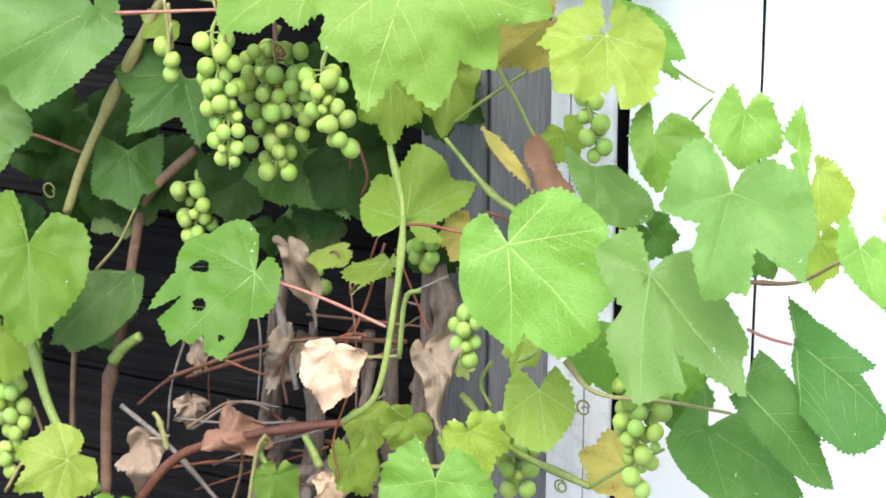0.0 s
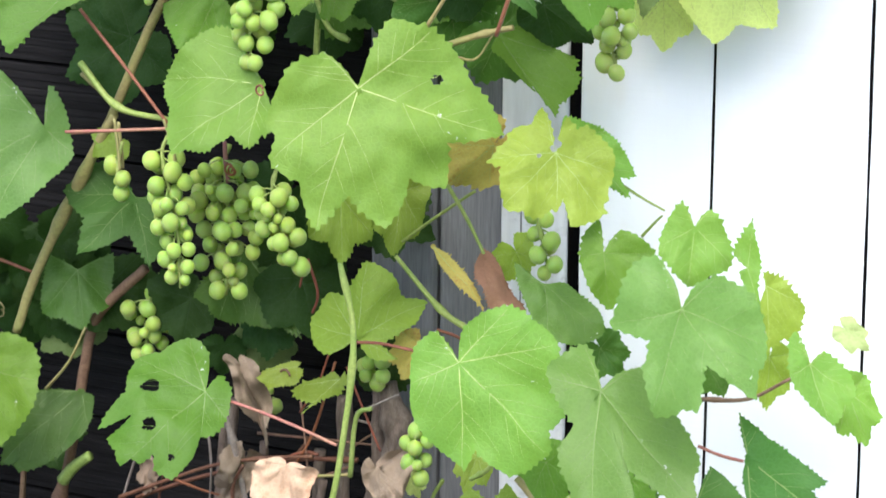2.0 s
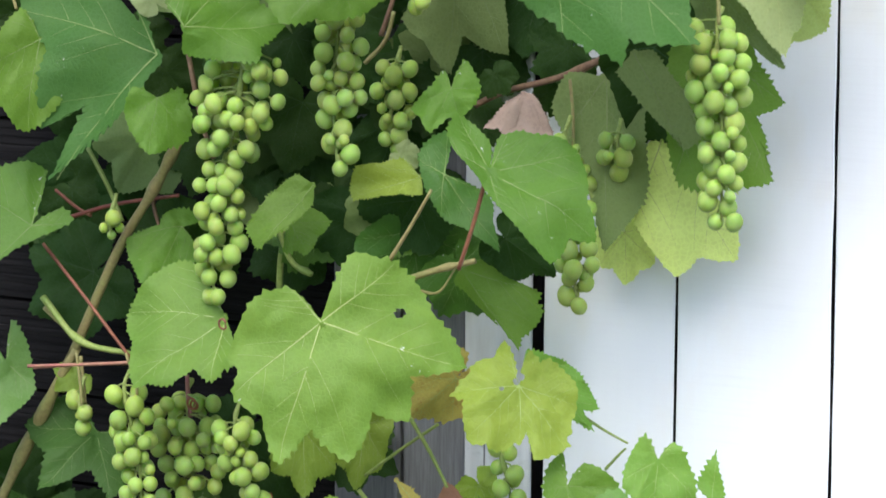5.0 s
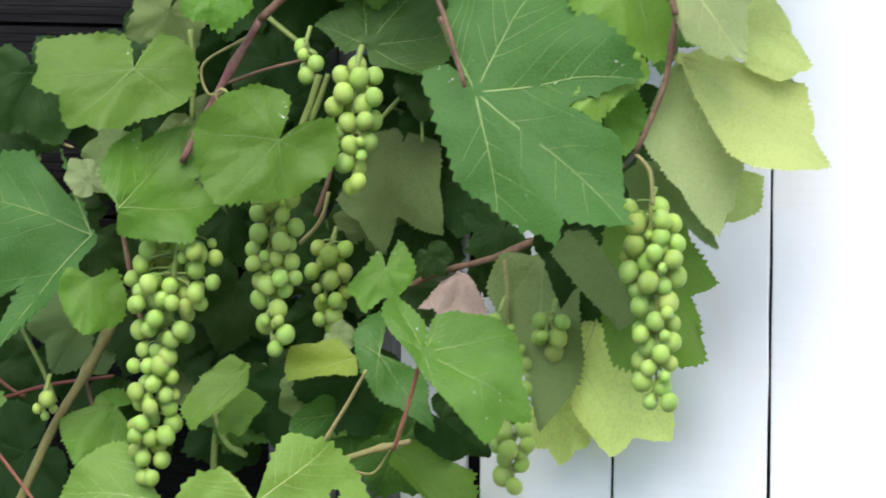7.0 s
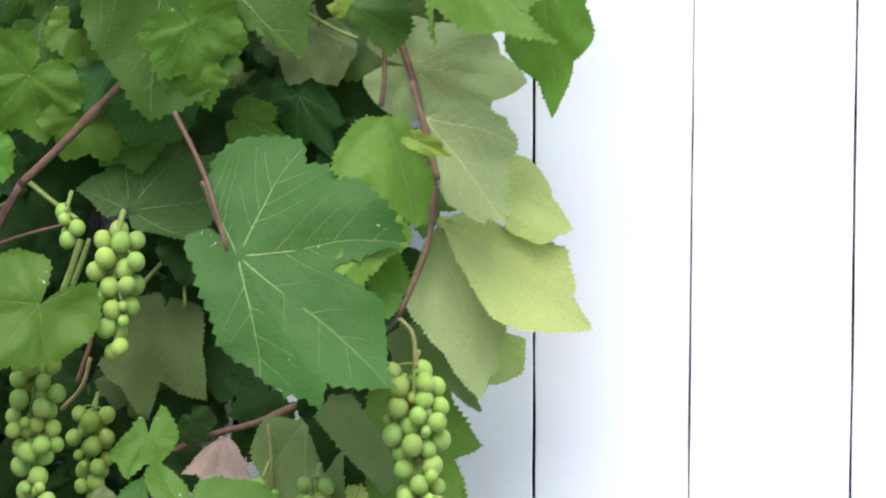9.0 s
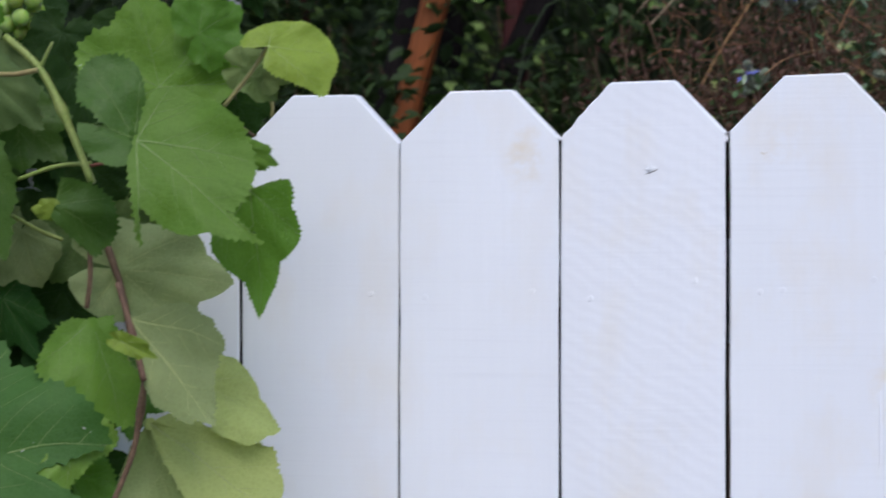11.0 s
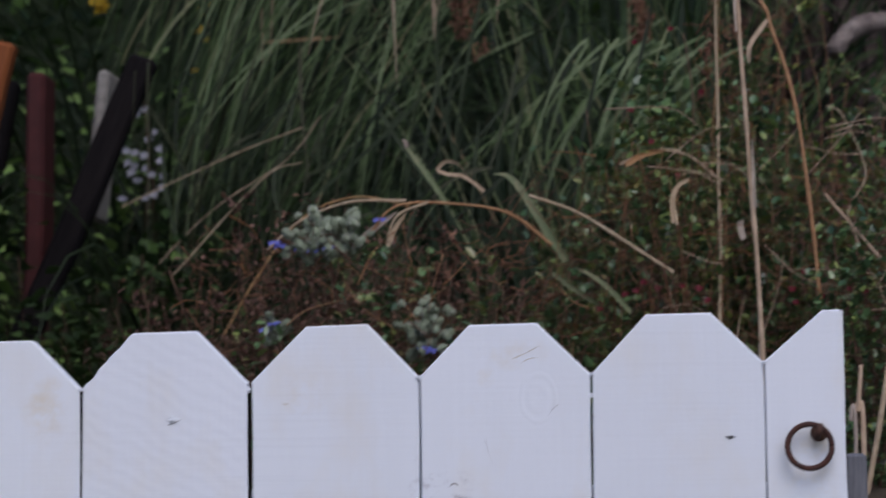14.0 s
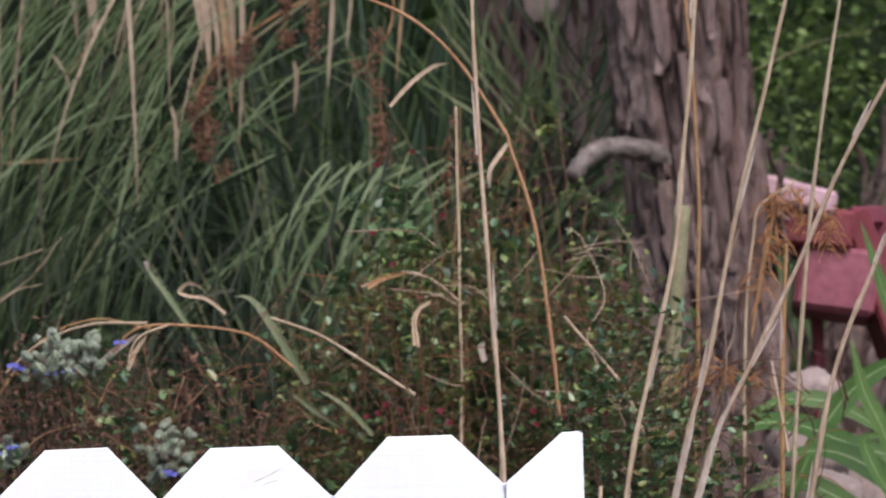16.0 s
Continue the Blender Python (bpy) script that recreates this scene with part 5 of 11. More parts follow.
leaf("green", -1.5917, 2.2000, 1.1119, 77.1, 59.0, 30.8, 0.0691, (0.60, 0.60), -0.07, 0.13, 0.24, 0.72, 1.0)
leaf("slate", -0.9736, 2.1000, 1.1718, -63.8, 34.2, -149.4, 0.1730, fold=0.00, curl=0.10, tips=((-169, 0.35), (-147, 0.59), (-118, 0.65), (-100, 0.62), (-70, 0.76), (-61, 0.79), (-37, 0.71), (-21, 0.84), (-14, 1.00), (7, 0.87), (22, 0.62), (45, 0.44), (103, 0.22), (126, 0.25), (169, 0.18)), bays=((-160, 0.47), (-137, 0.62), (-111, 0.56), (-92, 0.63), (-67, 0.76), (-46, 0.45), (-28, 0.77), (-17, 0.90), (1, 0.77), (9, 0.79), (27, 0.53), (55, 0.33), (112, 0.22), (144, 0.25)))
leaf("fresh", -0.8785, 2.1500, 1.1926, -65.6, 36.7, -131.2, 0.0542, fold=0.08, curl=0.05, tips=((-86, 0.50), (-46, 0.70), (-10, 0.55), (26, 0.61), (51, 1.00), (86, 0.87)), bays=((-65, 0.55), (-29, 0.67), (11, 0.50), (42, 0.71), (67, 0.84)))
leaf("olive", -1.1616, 2.3300, 1.1185, -90.6, -1.0, -164.1, 0.1157, fold=0.07, curl=0.03, tips=((-78, 0.37), (-28, 0.93), (4, 1.00), (40, 0.73), (78, 0.26)), bays=((-44, 0.55), (-3, 0.68), (20, 0.78), (44, 0.52)))
leaf("green", -1.1295, 2.2500, 1.0002, -67.9, -3.0, -157.0, 0.0438, fold=0.00, curl=0.05, tips=((-160, 0.70), (-94, 0.63), (-20, 0.64), (21, 1.00), (62, 0.89), (160, 0.43)), bays=((-130, 0.61), (-64, 0.60), (1, 0.60), (42, 0.85), (95, 0.41)))
leaf("dark", -1.1094, 2.3000, 1.0097, -81.4, 35.3, -166.2, 0.0241, (0.93, 0.93), 0.05, 0.14, 0.28, 0.63, 1.0)
leaf("pink", -1.0813, 2.3000, 0.9951, -59.0, 6.4, -150.0, 0.0655, fold=0.08, curl=0.10, tips=((-52, 0.20), (-22, 1.00), (16, 0.70), (52, 0.77)), bays=((-33, 0.56), (0, 0.73), (40, 0.63)))
leaf("green", -1.0273, 2.1200, 0.9521, -57.9, -10.4, -153.5, 0.1100, fold=0.08, curl=0.05, tips=((-176, 0.22), (-162, 0.35), (-107, 0.69), (-65, 1.00), (-40, 0.88), (-23, 0.33), (109, 0.31), (144, 0.52), (176, 0.22)), bays=((-173, 0.29), (-126, 0.57), (-79, 0.79), (-58, 0.81), (-32, 0.52), (40, 0.11), (125, 0.46), (156, 0.39)))
leaf("deep", -1.1204, 2.2200, 0.9259, -52.7, -53.2, 178.3, 0.0856, fold=-0.02, curl=0.05, tips=((-128, 0.51), (-94, 1.00), (-51, 0.41), (69, 0.33), (128, 0.47)), bays=((-105, 0.70), (-80, 0.58), (-7, 0.25), (97, 0.41)))
leaf("lime", -1.1594, 2.2500, 0.9185, -63.0, -56.1, 171.4, 0.0670, fold=0.08, curl=0.10, tips=((-72, 0.25), (11, 1.00), (39, 0.90), (72, 0.35)), bays=((-15, 0.34), (24, 1.00), (47, 0.60)))
leaf("grey", -1.1869, 2.2600, 0.9368, -79.6, 53.7, -140.7, 0.0218, (0.80, 0.80), -0.01, 0.11, 0.24, 0.5, 1.0)
leaf("green", -1.2535, 2.2200, 0.9064, -41.2, -50.9, 163.7, 0.0767, fold=0.07, curl=0.09, tips=((-60, 0.20), (-21, 1.00), (-1, 0.92), (60, 0.27)), bays=((-30, 0.64), (-12, 0.96), (18, 0.53)))
leaf("green", -1.2951, 2.2500, 0.8663, -36.8, 46.9, -101.6, 0.0374, fold=-0.06, curl=0.06, tips=((-77, 0.61), (-28, 1.00), (39, 0.96), (77, 0.82)), bays=((-50, 0.82), (2, 0.77), (55, 0.77)))
leaf("dark", -1.1901, 2.3000, 0.8892, -97.2, -30.8, -164.1, 0.0670, (0.85, 0.85), 0.1, 0.1, 0.38, 0.5, 1.0)
leaf("olive", -1.2954, 2.3500, 0.8688, -73.1, -2.9, -142.0, 0.0494, (1.01, 1.01), -0.06, 0.07, 0.5, 0.72, 1.0)
leaf("green", -1.1260, 2.2700, 0.8340, -57.0, 32.4, -119.2, 0.0892, fold=0.08, curl=0.08, tips=((-76, 0.33), (-32, 0.84), (-20, 0.94), (7, 1.00), (8, 0.53), (76, 0.19)), bays=((-41, 0.50), (-24, 0.84), (0, 0.92), (10, 0.67), (40, 0.24)))
leaf("dark", -1.0873, 2.2800, 0.8634, -98.3, 50.8, -153.1, 0.0608, (0.60, 0.60), -0.1, 0.1, 0.29, 0.55, 1.0)
leaf("pale", -0.8312, 2.2000, 1.1998, -42.3, 58.1, -103.5, 0.1515, fold=0.08, curl=0.05, tips=((-47, 0.16), (-9, 0.71), (1, 0.80), (17, 1.00), (35, 0.81), (47, 0.64)), bays=((-17, 0.31), (-2, 0.75), (9, 0.83), (27, 0.91), (41, 0.73)))
leaf("grey", -0.8279, 2.1500, 1.2860, -58.9, 55.0, -130.8, 0.1124, fold=0.08, curl=0.10, tips=((-46, 0.40), (-32, 0.57), (-16, 0.69), (3, 0.72), (16, 0.87), (23, 1.00), (30, 0.90), (34, 0.87), (46, 0.68)), bays=((-34, 0.49), (-26, 0.59), (-7, 0.68), (10, 0.78), (21, 0.92), (27, 0.91), (30, 0.86), (39, 0.75)))
leaf("pale", -0.7939, 2.2200, 1.2340, -24.8, 65.0, -85.4, 0.0780, fold=0.00, curl=0.10, tips=((-67, 0.37), (-45, 0.47), (-14, 0.58), (20, 1.00), (46, 0.87), (67, 0.56)), bays=((-53, 0.38), (-29, 0.50), (3, 0.66), (32, 0.91), (55, 0.72)))
leaf("olive", -0.8882, 2.2600, 1.1072, -68.5, 13.9, -135.0, 0.1012, fold=0.08, curl=0.07, tips=((-69, 0.16), (-34, 0.64), (-22, 1.00), (-11, 0.52), (31, 0.40), (69, 0.23)), bays=((-41, 0.48), (-29, 0.76), (-15, 0.77), (7, 0.42), (46, 0.29)))
# shaded half of the big pale leaf, set as a leaf coloured grey
leaf("grey", -0.8435, 2.2300, 1.1974, -71.7, -2.4, -150.6, 0.1533, fold=-0.06, curl=0.05, tips=((-32, 0.67), (-21, 0.87), (-14, 1.00), (-1, 0.74), (24, 0.50), (32, 0.19)), bays=((-25, 0.76), (-18, 0.89), (-8, 0.90), (10, 0.61), (26, 0.33)))
leaf("green", -0.8731, 2.1800, 1.2864, -70.0, 3.5, -142.8, 0.0960, fold=-0.05, curl=0.09, tips=((-93, 0.17), (-34, 0.70), (-9, 1.00), (53, 0.70), (93, 0.24)), bays=((-41, 0.31), (-20, 0.91), (23, 0.72), (69, 0.47)))
leaf("lime", -0.8103, 2.0800, 1.2681, -75.6, 65.7, -148.1, 0.0321, (0.32, 0.32), 0.5, 0.04, 0.34, 0.56, 1.0)
leaf("green", -0.9042, 2.3100, 1.0444, -66.3, 20.1, -143.8, 0.1329, fold=0.00, curl=0.05, tips=((-108, 0.28), (-32, 0.61), (-6, 0.74), (-0, 1.00), (36, 0.92), (108, 0.28)), bays=((-55, 0.33), (-11, 0.55), (-3, 0.80), (13, 0.95), (50, 0.66)))
leaf("dark", -0.9669, 2.3300, 1.0399, -94.3, 21.5, -139.3, 0.1189, (0.52, 0.52), 0.05, 0.06, 0.45, 0.5, 1.0)
leaf("olive", -1.0126, 2.3300, 1.0088, -65.2, -6.7, -166.6, 0.1619, fold=-0.01, curl=0.07, tips=((-87, 0.20), (-33, 0.63), (-10, 1.00), (28, 0.39), (87, 0.21)), bays=((-45, 0.39), (-19, 0.85), (-2, 0.58), (54, 0.33)))
leaf("olive", -0.9609, 2.2700, 1.0392, -56.1, 26.6, -137.8, 0.0975, fold=0.08, curl=0.10, tips=((-67, 0.17), (-6, 0.98), (4, 0.99), (67, 0.25)), bays=((-21, 0.52), (-1, 1.00), (30, 0.43)))
leaf("sunny", -0.9598, 2.3400, 0.9621, -72.5, -1.1, -157.3, 0.1330, fold=0.00, curl=0.03, tips=((-48, 0.25), (-52, 0.67), (-31, 1.00), (-7, 1.00), (15, 0.65), (48, 0.17)), bays=((-49, 0.46), (-39, 0.83), (-17, 0.88), (4, 0.81), (25, 0.39)))
leaf("sunny", -1.0005, 2.3500, 0.8650, -82.6, 1.9, -156.4, 0.0492, (0.70, 0.70), -0.05, 0.14, 0.31, 0.59, 1.0)
leaf("dark", -1.5823, 2.3500, 0.7776, -58.9, -53.2, 174.4, 0.0781, (0.93, 0.93), 0.08, 0.12, 0.44, 0.73, 1.0)
leaf("dark", -1.4816, 2.3400, 0.8051, 53.1, -67.8, 59.2, 0.0478, (0.90, 0.90), 0.1, 0.09, 0.34, 0.72, 1.0)
leaf("dark", -1.3387, 2.3500, 0.9647, -89.0, -13.6, -139.2, 0.0713, (1.02, 1.02), 0.07, 0.09, 0.56, 0.51, 1.0)
leaf("dark", -1.4554, 2.3300, 0.8314, -93.3, -52.0, -152.6, 0.0684, (0.80, 0.80), -0.07, 0.1, 0.42, 0.62, 1.0)
leaf("dark", -1.6295, 2.3600, 0.8246, -74.3, 35.4, -156.0, 0.0548, (0.93, 0.93), -0.07, 0.12, 0.37, 0.58, 1.0)
leaf("dark", -1.2829, 2.3500, 1.0546, -67.0, 26.3, -138.5, 0.0434, (0.91, 0.91), -0.04, 0.11, 0.48, 0.59, 1.0)
leaf("green", -1.2468, 2.1500, 1.2546, -84.9, 6.6, -136.0, 0.0423, (0.93, 0.93), 0.02, 0.03, 0.25, 0.74, 1.0, holes=((0.1, 0.1, 0.08), (0.02, 0.22, 0.07)))
leaf("dark", -1.2462, 2.2500, 1.2686, -77.2, -5.1, -152.9, 0.0267, (1.00, 1.00), 0.06, 0.02, 0.29, 0.57, 1.0)
leaf("green", -1.2870, 2.1800, 1.3026, -115.2, -57.7, -125.2, 0.0613, (1.02, 1.02), 0.01, 0.08, 0.28, 0.74, 1.0)
leaf("deep", -1.1539, 2.2600, 1.2014, 64.4, 30.0, 11.6, 0.1096, fold=-0.03, curl=0.02, tips=((-139, 0.20), (-101, 0.49), (-37, 0.75), (4, 1.00), (50, 0.77), (87, 0.57), (139, 0.16)), bays=((-111, 0.35), (-63, 0.37), (-11, 0.74), (20, 0.86), (67, 0.68), (99, 0.31)))
leaf("dark", -1.1516, 2.3000, 1.2795, -84.1, -27.1, -144.9, 0.0691, (1.11, 1.11), -0.1, 0.05, 0.16, 0.74, 1.0)
leaf("green", -1.0384, 2.2500, 1.2808, -109.2, 67.5, 170.0, 0.0419, (0.72, 0.72), -0.03, 0.06, 0.55, 0.53, 1.0)
leaf("green", -1.0390, 2.1600, 1.3239, -110.0, -30.8, -156.2, 0.0445, (0.80, 0.80), -0.11, 0.06, 0.59, 0.53, 1.0)
leaf("slate", -1.0108, 2.3100, 1.3033, -89.7, 29.5, -156.2, 0.0658, (0.50, 0.50), -0.04, 0.12, 0.54, 0.58, 1.0)
leaf("olive", -1.3827, 2.3000, 1.2243, -90.6, -16.8, -142.2, 0.0544, (0.81, 0.81), -0.06, 0.15, 0.53, 0.57, 1.0)
leaf("olive", -1.2277, 2.2800, 1.2993, -71.9, -19.0, -168.1, 0.0393, (0.83, 0.83), -0.11, 0.03, 0.22, 0.64, 1.0)
leaf("green", -1.0052, 2.1600, 1.5417, -115.2, -7.9, -147.6, 0.0754, (0.91, 0.91), -0.04, 0.09, 0.46, 0.62, 1.0)
leaf("deep", -1.0619, 2.1600, 1.4576, -89.2, 11.5, -163.7, 0.1764, fold=-0.02, curl=0.08, tips=((-132, 0.24), (-88, 0.49), (-56, 0.71), (-30, 0.95), (-13, 0.80), (19, 1.00), (57, 0.64), (132, 0.34)), bays=((-112, 0.33), (-73, 0.54), (-42, 0.80), (-18, 0.55), (-4, 0.84), (28, 0.89), (87, 0.38)))
leaf("green", -1.0409, 2.1500, 1.3599, -99.4, 22.4, -151.3, 0.0529, (1.00, 1.00), 0.08, 0.13, 0.44, 0.8, 1.0)
leaf("grey", -0.9907, 2.3000, 1.3612, -92.6, -29.0, -168.5, 0.0569, (0.87, 0.87), -0.03, 0.13, 0.35, 0.52, 1.0)
leaf("olive", -0.9819, 2.2000, 1.4915, -90.8, 48.6, -155.6, 0.0699, (0.45, 0.45), 0.09, 0.14, 0.23, 0.77, 1.0)
leaf("deep", -0.9723, 2.2500, 1.4573, -74.0, 48.8, -149.2, 0.0570, (0.76, 0.76), -0.07, 0.08, 0.49, 0.78, 1.0)
leaf("deep", -0.8945, 2.1500, 1.3782, -98.9, 74.8, -159.6, 0.0555, fold=-0.05, curl=0.04, tips=((-95, 0.44), (-26, 0.82), (14, 1.00), (38, 0.95), (95, 0.20)), bays=((-60, 0.53), (-7, 0.91), (27, 0.96), (49, 0.48)))
leaf("lime", -0.8986, 2.1500, 1.3747, 166.6, -79.2, -43.7, 0.0161, (0.71, 0.71), -0.08, 0.15, 0.32, 0.79, 1.0)
leaf("green", -0.8045, 2.1000, 1.4264, -35.9, 68.8, -117.3, 0.1308, fold=0.00, curl=0.05, tips=((-92, 0.32), (-78, 0.40), (-28, 0.61), (-4, 0.72), (27, 1.00), (40, 0.76), (73, 0.67), (92, 0.19)), bays=((-85, 0.36), (-56, 0.46), (-13, 0.66), (4, 0.76), (25, 0.74), (52, 0.67), (72, 0.42)))
leaf("deep", -0.8141, 2.1200, 1.4294, 28.2, -70.0, 84.4, 0.0763, fold=0.08, curl=0.05, tips=((-95, 0.22), (8, 0.64), (49, 1.00), (84, 0.78), (95, 0.47)), bays=((10, 0.31), (28, 0.78), (66, 1.00), (89, 0.59)))
leaf("green", -0.8235, 2.2000, 1.4770, 85.9, -12.7, 26.7, 0.0819, (0.91, 1.05), 0.0, 0.05, 0.3, 0.57, 1.0)
leaf("lime", -0.7127, 2.1500, 1.5039, 65.9, 50.0, 12.3, 0.0603, fold=0.00, curl=0.04, tips=((-144, 0.39), (-38, 0.40), (15, 0.76), (44, 0.96), (81, 1.00), (144, 0.32)), bays=((-103, 0.33), (-7, 0.56), (35, 0.92), (65, 0.96), (94, 0.63)))
leaf("dark", -0.7717, 2.2500, 1.4661, -109.0, 26.7, -163.5, 0.0322, (0.90, 0.90), 0.01, 0.1, 0.2, 0.77, 1.0)
leaf("green", -0.7427, 2.1800, 1.4227, -77.9, 71.1, -134.0, 0.0325, (0.46, 0.46), -0.05, 0.12, 0.43, 0.53, 1.0)
leaf("green", -0.7369, 2.1800, 1.3902, -87.1, 26.4, -172.3, 0.1056, fold=0.00, curl=0.05, tips=((-77, 0.33), (-21, 0.52), (23, 1.00), (62, 0.55), (77, 0.27)), bays=((-43, 0.35), (4, 0.58), (32, 0.71), (75, 0.41)))
leaf("grey", -0.8922, 2.2800, 1.3286, -71.7, 83.0, -145.2, 0.1001, (0.55, 0.55), -0.05, 0.16, 0.23, 0.68, 1.0)
leaf("dark", -0.9405, 2.3000, 1.4946, -94.5, 16.1, -152.0, 0.0552, (0.81, 0.81), 0.09, 0.1, 0.25, 0.75, 1.0)
leaf("olive", -0.7399, 2.2000, 1.4831, -99.1, 45.9, -160.9, 0.0258, (0.70, 0.70), 0.11, 0.06, 0.19, 0.55, 1.0)
leaf("dark", -0.9513, 2.3000, 1.5344, -87.8, -20.0, -160.2, 0.0417, (0.90, 0.90), -0.0, 0.1, 0.56, 0.74, 1.0)
leaf("olive", -0.9401, 2.3400, 1.3670, -101.6, 21.6, -145.5, 0.0643, (1.02, 1.02), -0.07, 0.12, 0.57, 0.69, 1.0)
leaf("dark", -1.0397, 2.3200, 1.2459, 86.7, 33.1, 37.5, 0.0472, (1.02, 1.02), 0.07, 0.13, 0.43, 0.6, 1.0)
leaf("dark", -0.8590, 2.3500, 1.5982, -102.9, 65.6, 179.1, 0.0698, (0.50, 0.50), 0.02, 0.13, 0.32, 0.54, 1.0)
leaf("green", -0.7893, 2.2000, 1.5214, 93.1, 57.3, 38.4, 0.0448, (0.90, 0.90), -0.01, 0.08, 0.34, 0.65, 1.0)
leaf("dark", -0.9162, 2.2800, 1.4167, -101.8, 48.3, -156.2, 0.0432, (0.90, 0.90), 0.09, 0.14, 0.38, 0.64, 1.0)
bunch((-1.4494, 2.2000, 0.6976), (-1.4313, 2.2000, 0.5718), 0.0459, 0.0378, 30, 0.0083, 152)
bunch((-1.4238, 2.2700, 0.6780), (-1.4242, 2.2700, 0.5489), 0.0825, 0.0660, 55, 0.0083, 153)
bunch((-1.3336, 2.2100, 0.6788), (-1.3158, 2.2100, 0.6060), 0.0425, 0.0451, 22, 0.0083, 154)
bunch((-1.5144, 2.2200, 0.6807), (-1.5126, 2.2200, 0.6528), 0.0199, 0.0221, 4, 0.0083, 155)
bunch((-1.5540, 2.3400, 0.5150), (-1.5700, 2.3400, 0.4450), 0.0620, 0.0480, 20, 0.0083, 156)
bunch((-1.7411, 2.2500, 0.2856), (-1.7504, 2.2500, 0.1782), 0.0483, 0.0362, 21, 0.0083, 157)
bunch((-1.2024, 2.2500, 0.4456), (-1.1997, 2.2500, 0.4033), 0.0350, 0.0323, 8, 0.0083, 158)
bunch((-0.9937, 2.2000, 0.4241), (-0.9969, 2.2000, 0.3289), 0.0539, 0.0257, 30, 0.0083, 159)
bunch((-1.1675, 2.3000, 0.3411), (-1.1696, 2.3000, 0.2562), 0.0413, 0.0440, 21, 0.0083, 160)
bunch((-1.1006, 2.3000, 0.6604), (-1.0879, 2.3000, 0.6050), 0.0237, 0.0315, 8, 0.0083, 161)
bunch((-1.2855, 2.3200, 0.4888), (-1.2854, 2.3200, 0.4620), 0.0333, 0.0333, 8, 0.0083, 162)
bunch((-1.3152, 2.2000, 1.0187), (-1.3340, 2.2000, 0.9134), 0.0980, 0.0670, 56, 0.0083, 163)
bunch((-1.3401, 2.2000, 0.9130), (-1.3490, 2.2000, 0.7959), 0.0495, 0.0495, 30, 0.0083, 164)
bunch((-1.2148, 2.2000, 1.0646), (-1.2173, 2.2000, 0.9258), 0.0480, 0.0429, 38, 0.0083, 165)
bunch((-1.2215, 2.3200, 1.0068), (-1.2244, 2.3200, 0.9267), 0.0396, 0.0317, 21, 0.0083, 166)
bunch((-1.1335, 2.2000, 1.1821), (-1.1360, 2.2000, 1.0781), 0.0471, 0.0297, 24, 0.0083, 167)
bunch((-0.8483, 2.1800, 1.0712), (-0.8414, 2.1800, 0.9130), 0.0494, 0.0423, 51, 0.0083, 168)
bunch((-1.0111, 2.2600, 0.8726), (-1.0060, 2.2600, 0.8118), 0.0377, 0.0377, 16, 0.0083, 169)
bunch((-1.0293, 2.2800, 0.9577), (-0.9983, 2.2800, 0.8936), 0.0202, 0.0202, 8, 0.0083, 170)
bunch((-0.9843, 2.2900, 0.9569), (-0.9839, 2.2900, 0.9315), 0.0377, 0.0302, 7, 0.0083, 171)
bunch((-1.4879, 2.2400, 0.8588), (-1.4882, 2.2400, 0.8396), 0.0327, 0.0273, 5, 0.0083, 172)
bunch((-0.9891, 2.3000, 1.5696), (-0.9890, 2.3000, 1.5373), 0.0403, 0.0403, 14, 0.0083, 173)
bunch((-1.1847, 2.2000, 1.1977), (-1.1790, 2.2000, 1.1754), 0.0300, 0.0200, 5, 0.0083, 174)
bunch((-1.4306, 2.3500, 0.4278), (-1.4207, 2.3500, 0.4112), 0.0173, 0.0144, 4, 0.0083, 175)
cane("tan", 0.0051, 0.0051, 2, (-1.558, 2.280, 0.715), (-1.612, 2.280, 0.623), (-1.661, 2.280, 0.533), (-1.686, 2.280, 0.472))
cane("tan", 0.0044, 0.0049, 2, (-1.436, 2.280, 0.928), (-1.467, 2.280, 0.877), (-1.508, 2.280, 0.815), (-1.565, 2.280, 0.703))
cane("brown", 0.0052, 0.0064, 1, (-1.565, 2.340, 0.541), (-1.626, 2.340, 0.481), (-1.646, 2.340, 0.416), (-1.667, 2.340, 0.318), (-1.686, 2.340, 0.251), (-1.692, 2.340, 0.132))
cane("brown", 0.0031, 0.0037, 1, (-1.734, 2.350, 0.304), (-1.741, 2.350, 0.211), (-1.742, 2.350, 0.118))
cane("green", 0.0026, 0.0034, 2, (-1.244, 2.180, 0.625), (-1.230, 2.180, 0.556), (-1.242, 2.180, 0.454), (-1.260, 2.180, 0.378), (-1.296, 2.180, 0.344))
cane("pink", 0.0016, 0.0016, 0, (-1.387, 2.170, 0.480), (-1.343, 2.170, 0.475), (-1.293, 2.170, 0.465), (-1.243, 2.170, 0.452))
cane("pink", 0.0017, 0.0017, 0, (-1.567, 2.210, 0.709), (-1.504, 2.210, 0.717), (-1.439, 2.210, 0.726))
cane("russet", 0.0054, 0.0036, 1, (-1.607, 2.280, 0.167), (-1.552, 2.280, 0.228), (-1.461, 2.280, 0.268), (-1.360, 2.280, 0.298), (-1.347, 2.280, 0.299))
cane("green", 0.0047, 0.0053, 1, (-1.682, 2.200, 0.364), (-1.654, 2.200, 0.277), (-1.600, 2.200, 0.206))
cane("green", 0.0028, 0.0033, 2, (-1.222, 2.280, 0.354), (-1.169, 2.280, 0.309), (-1.081, 2.280, 0.284))
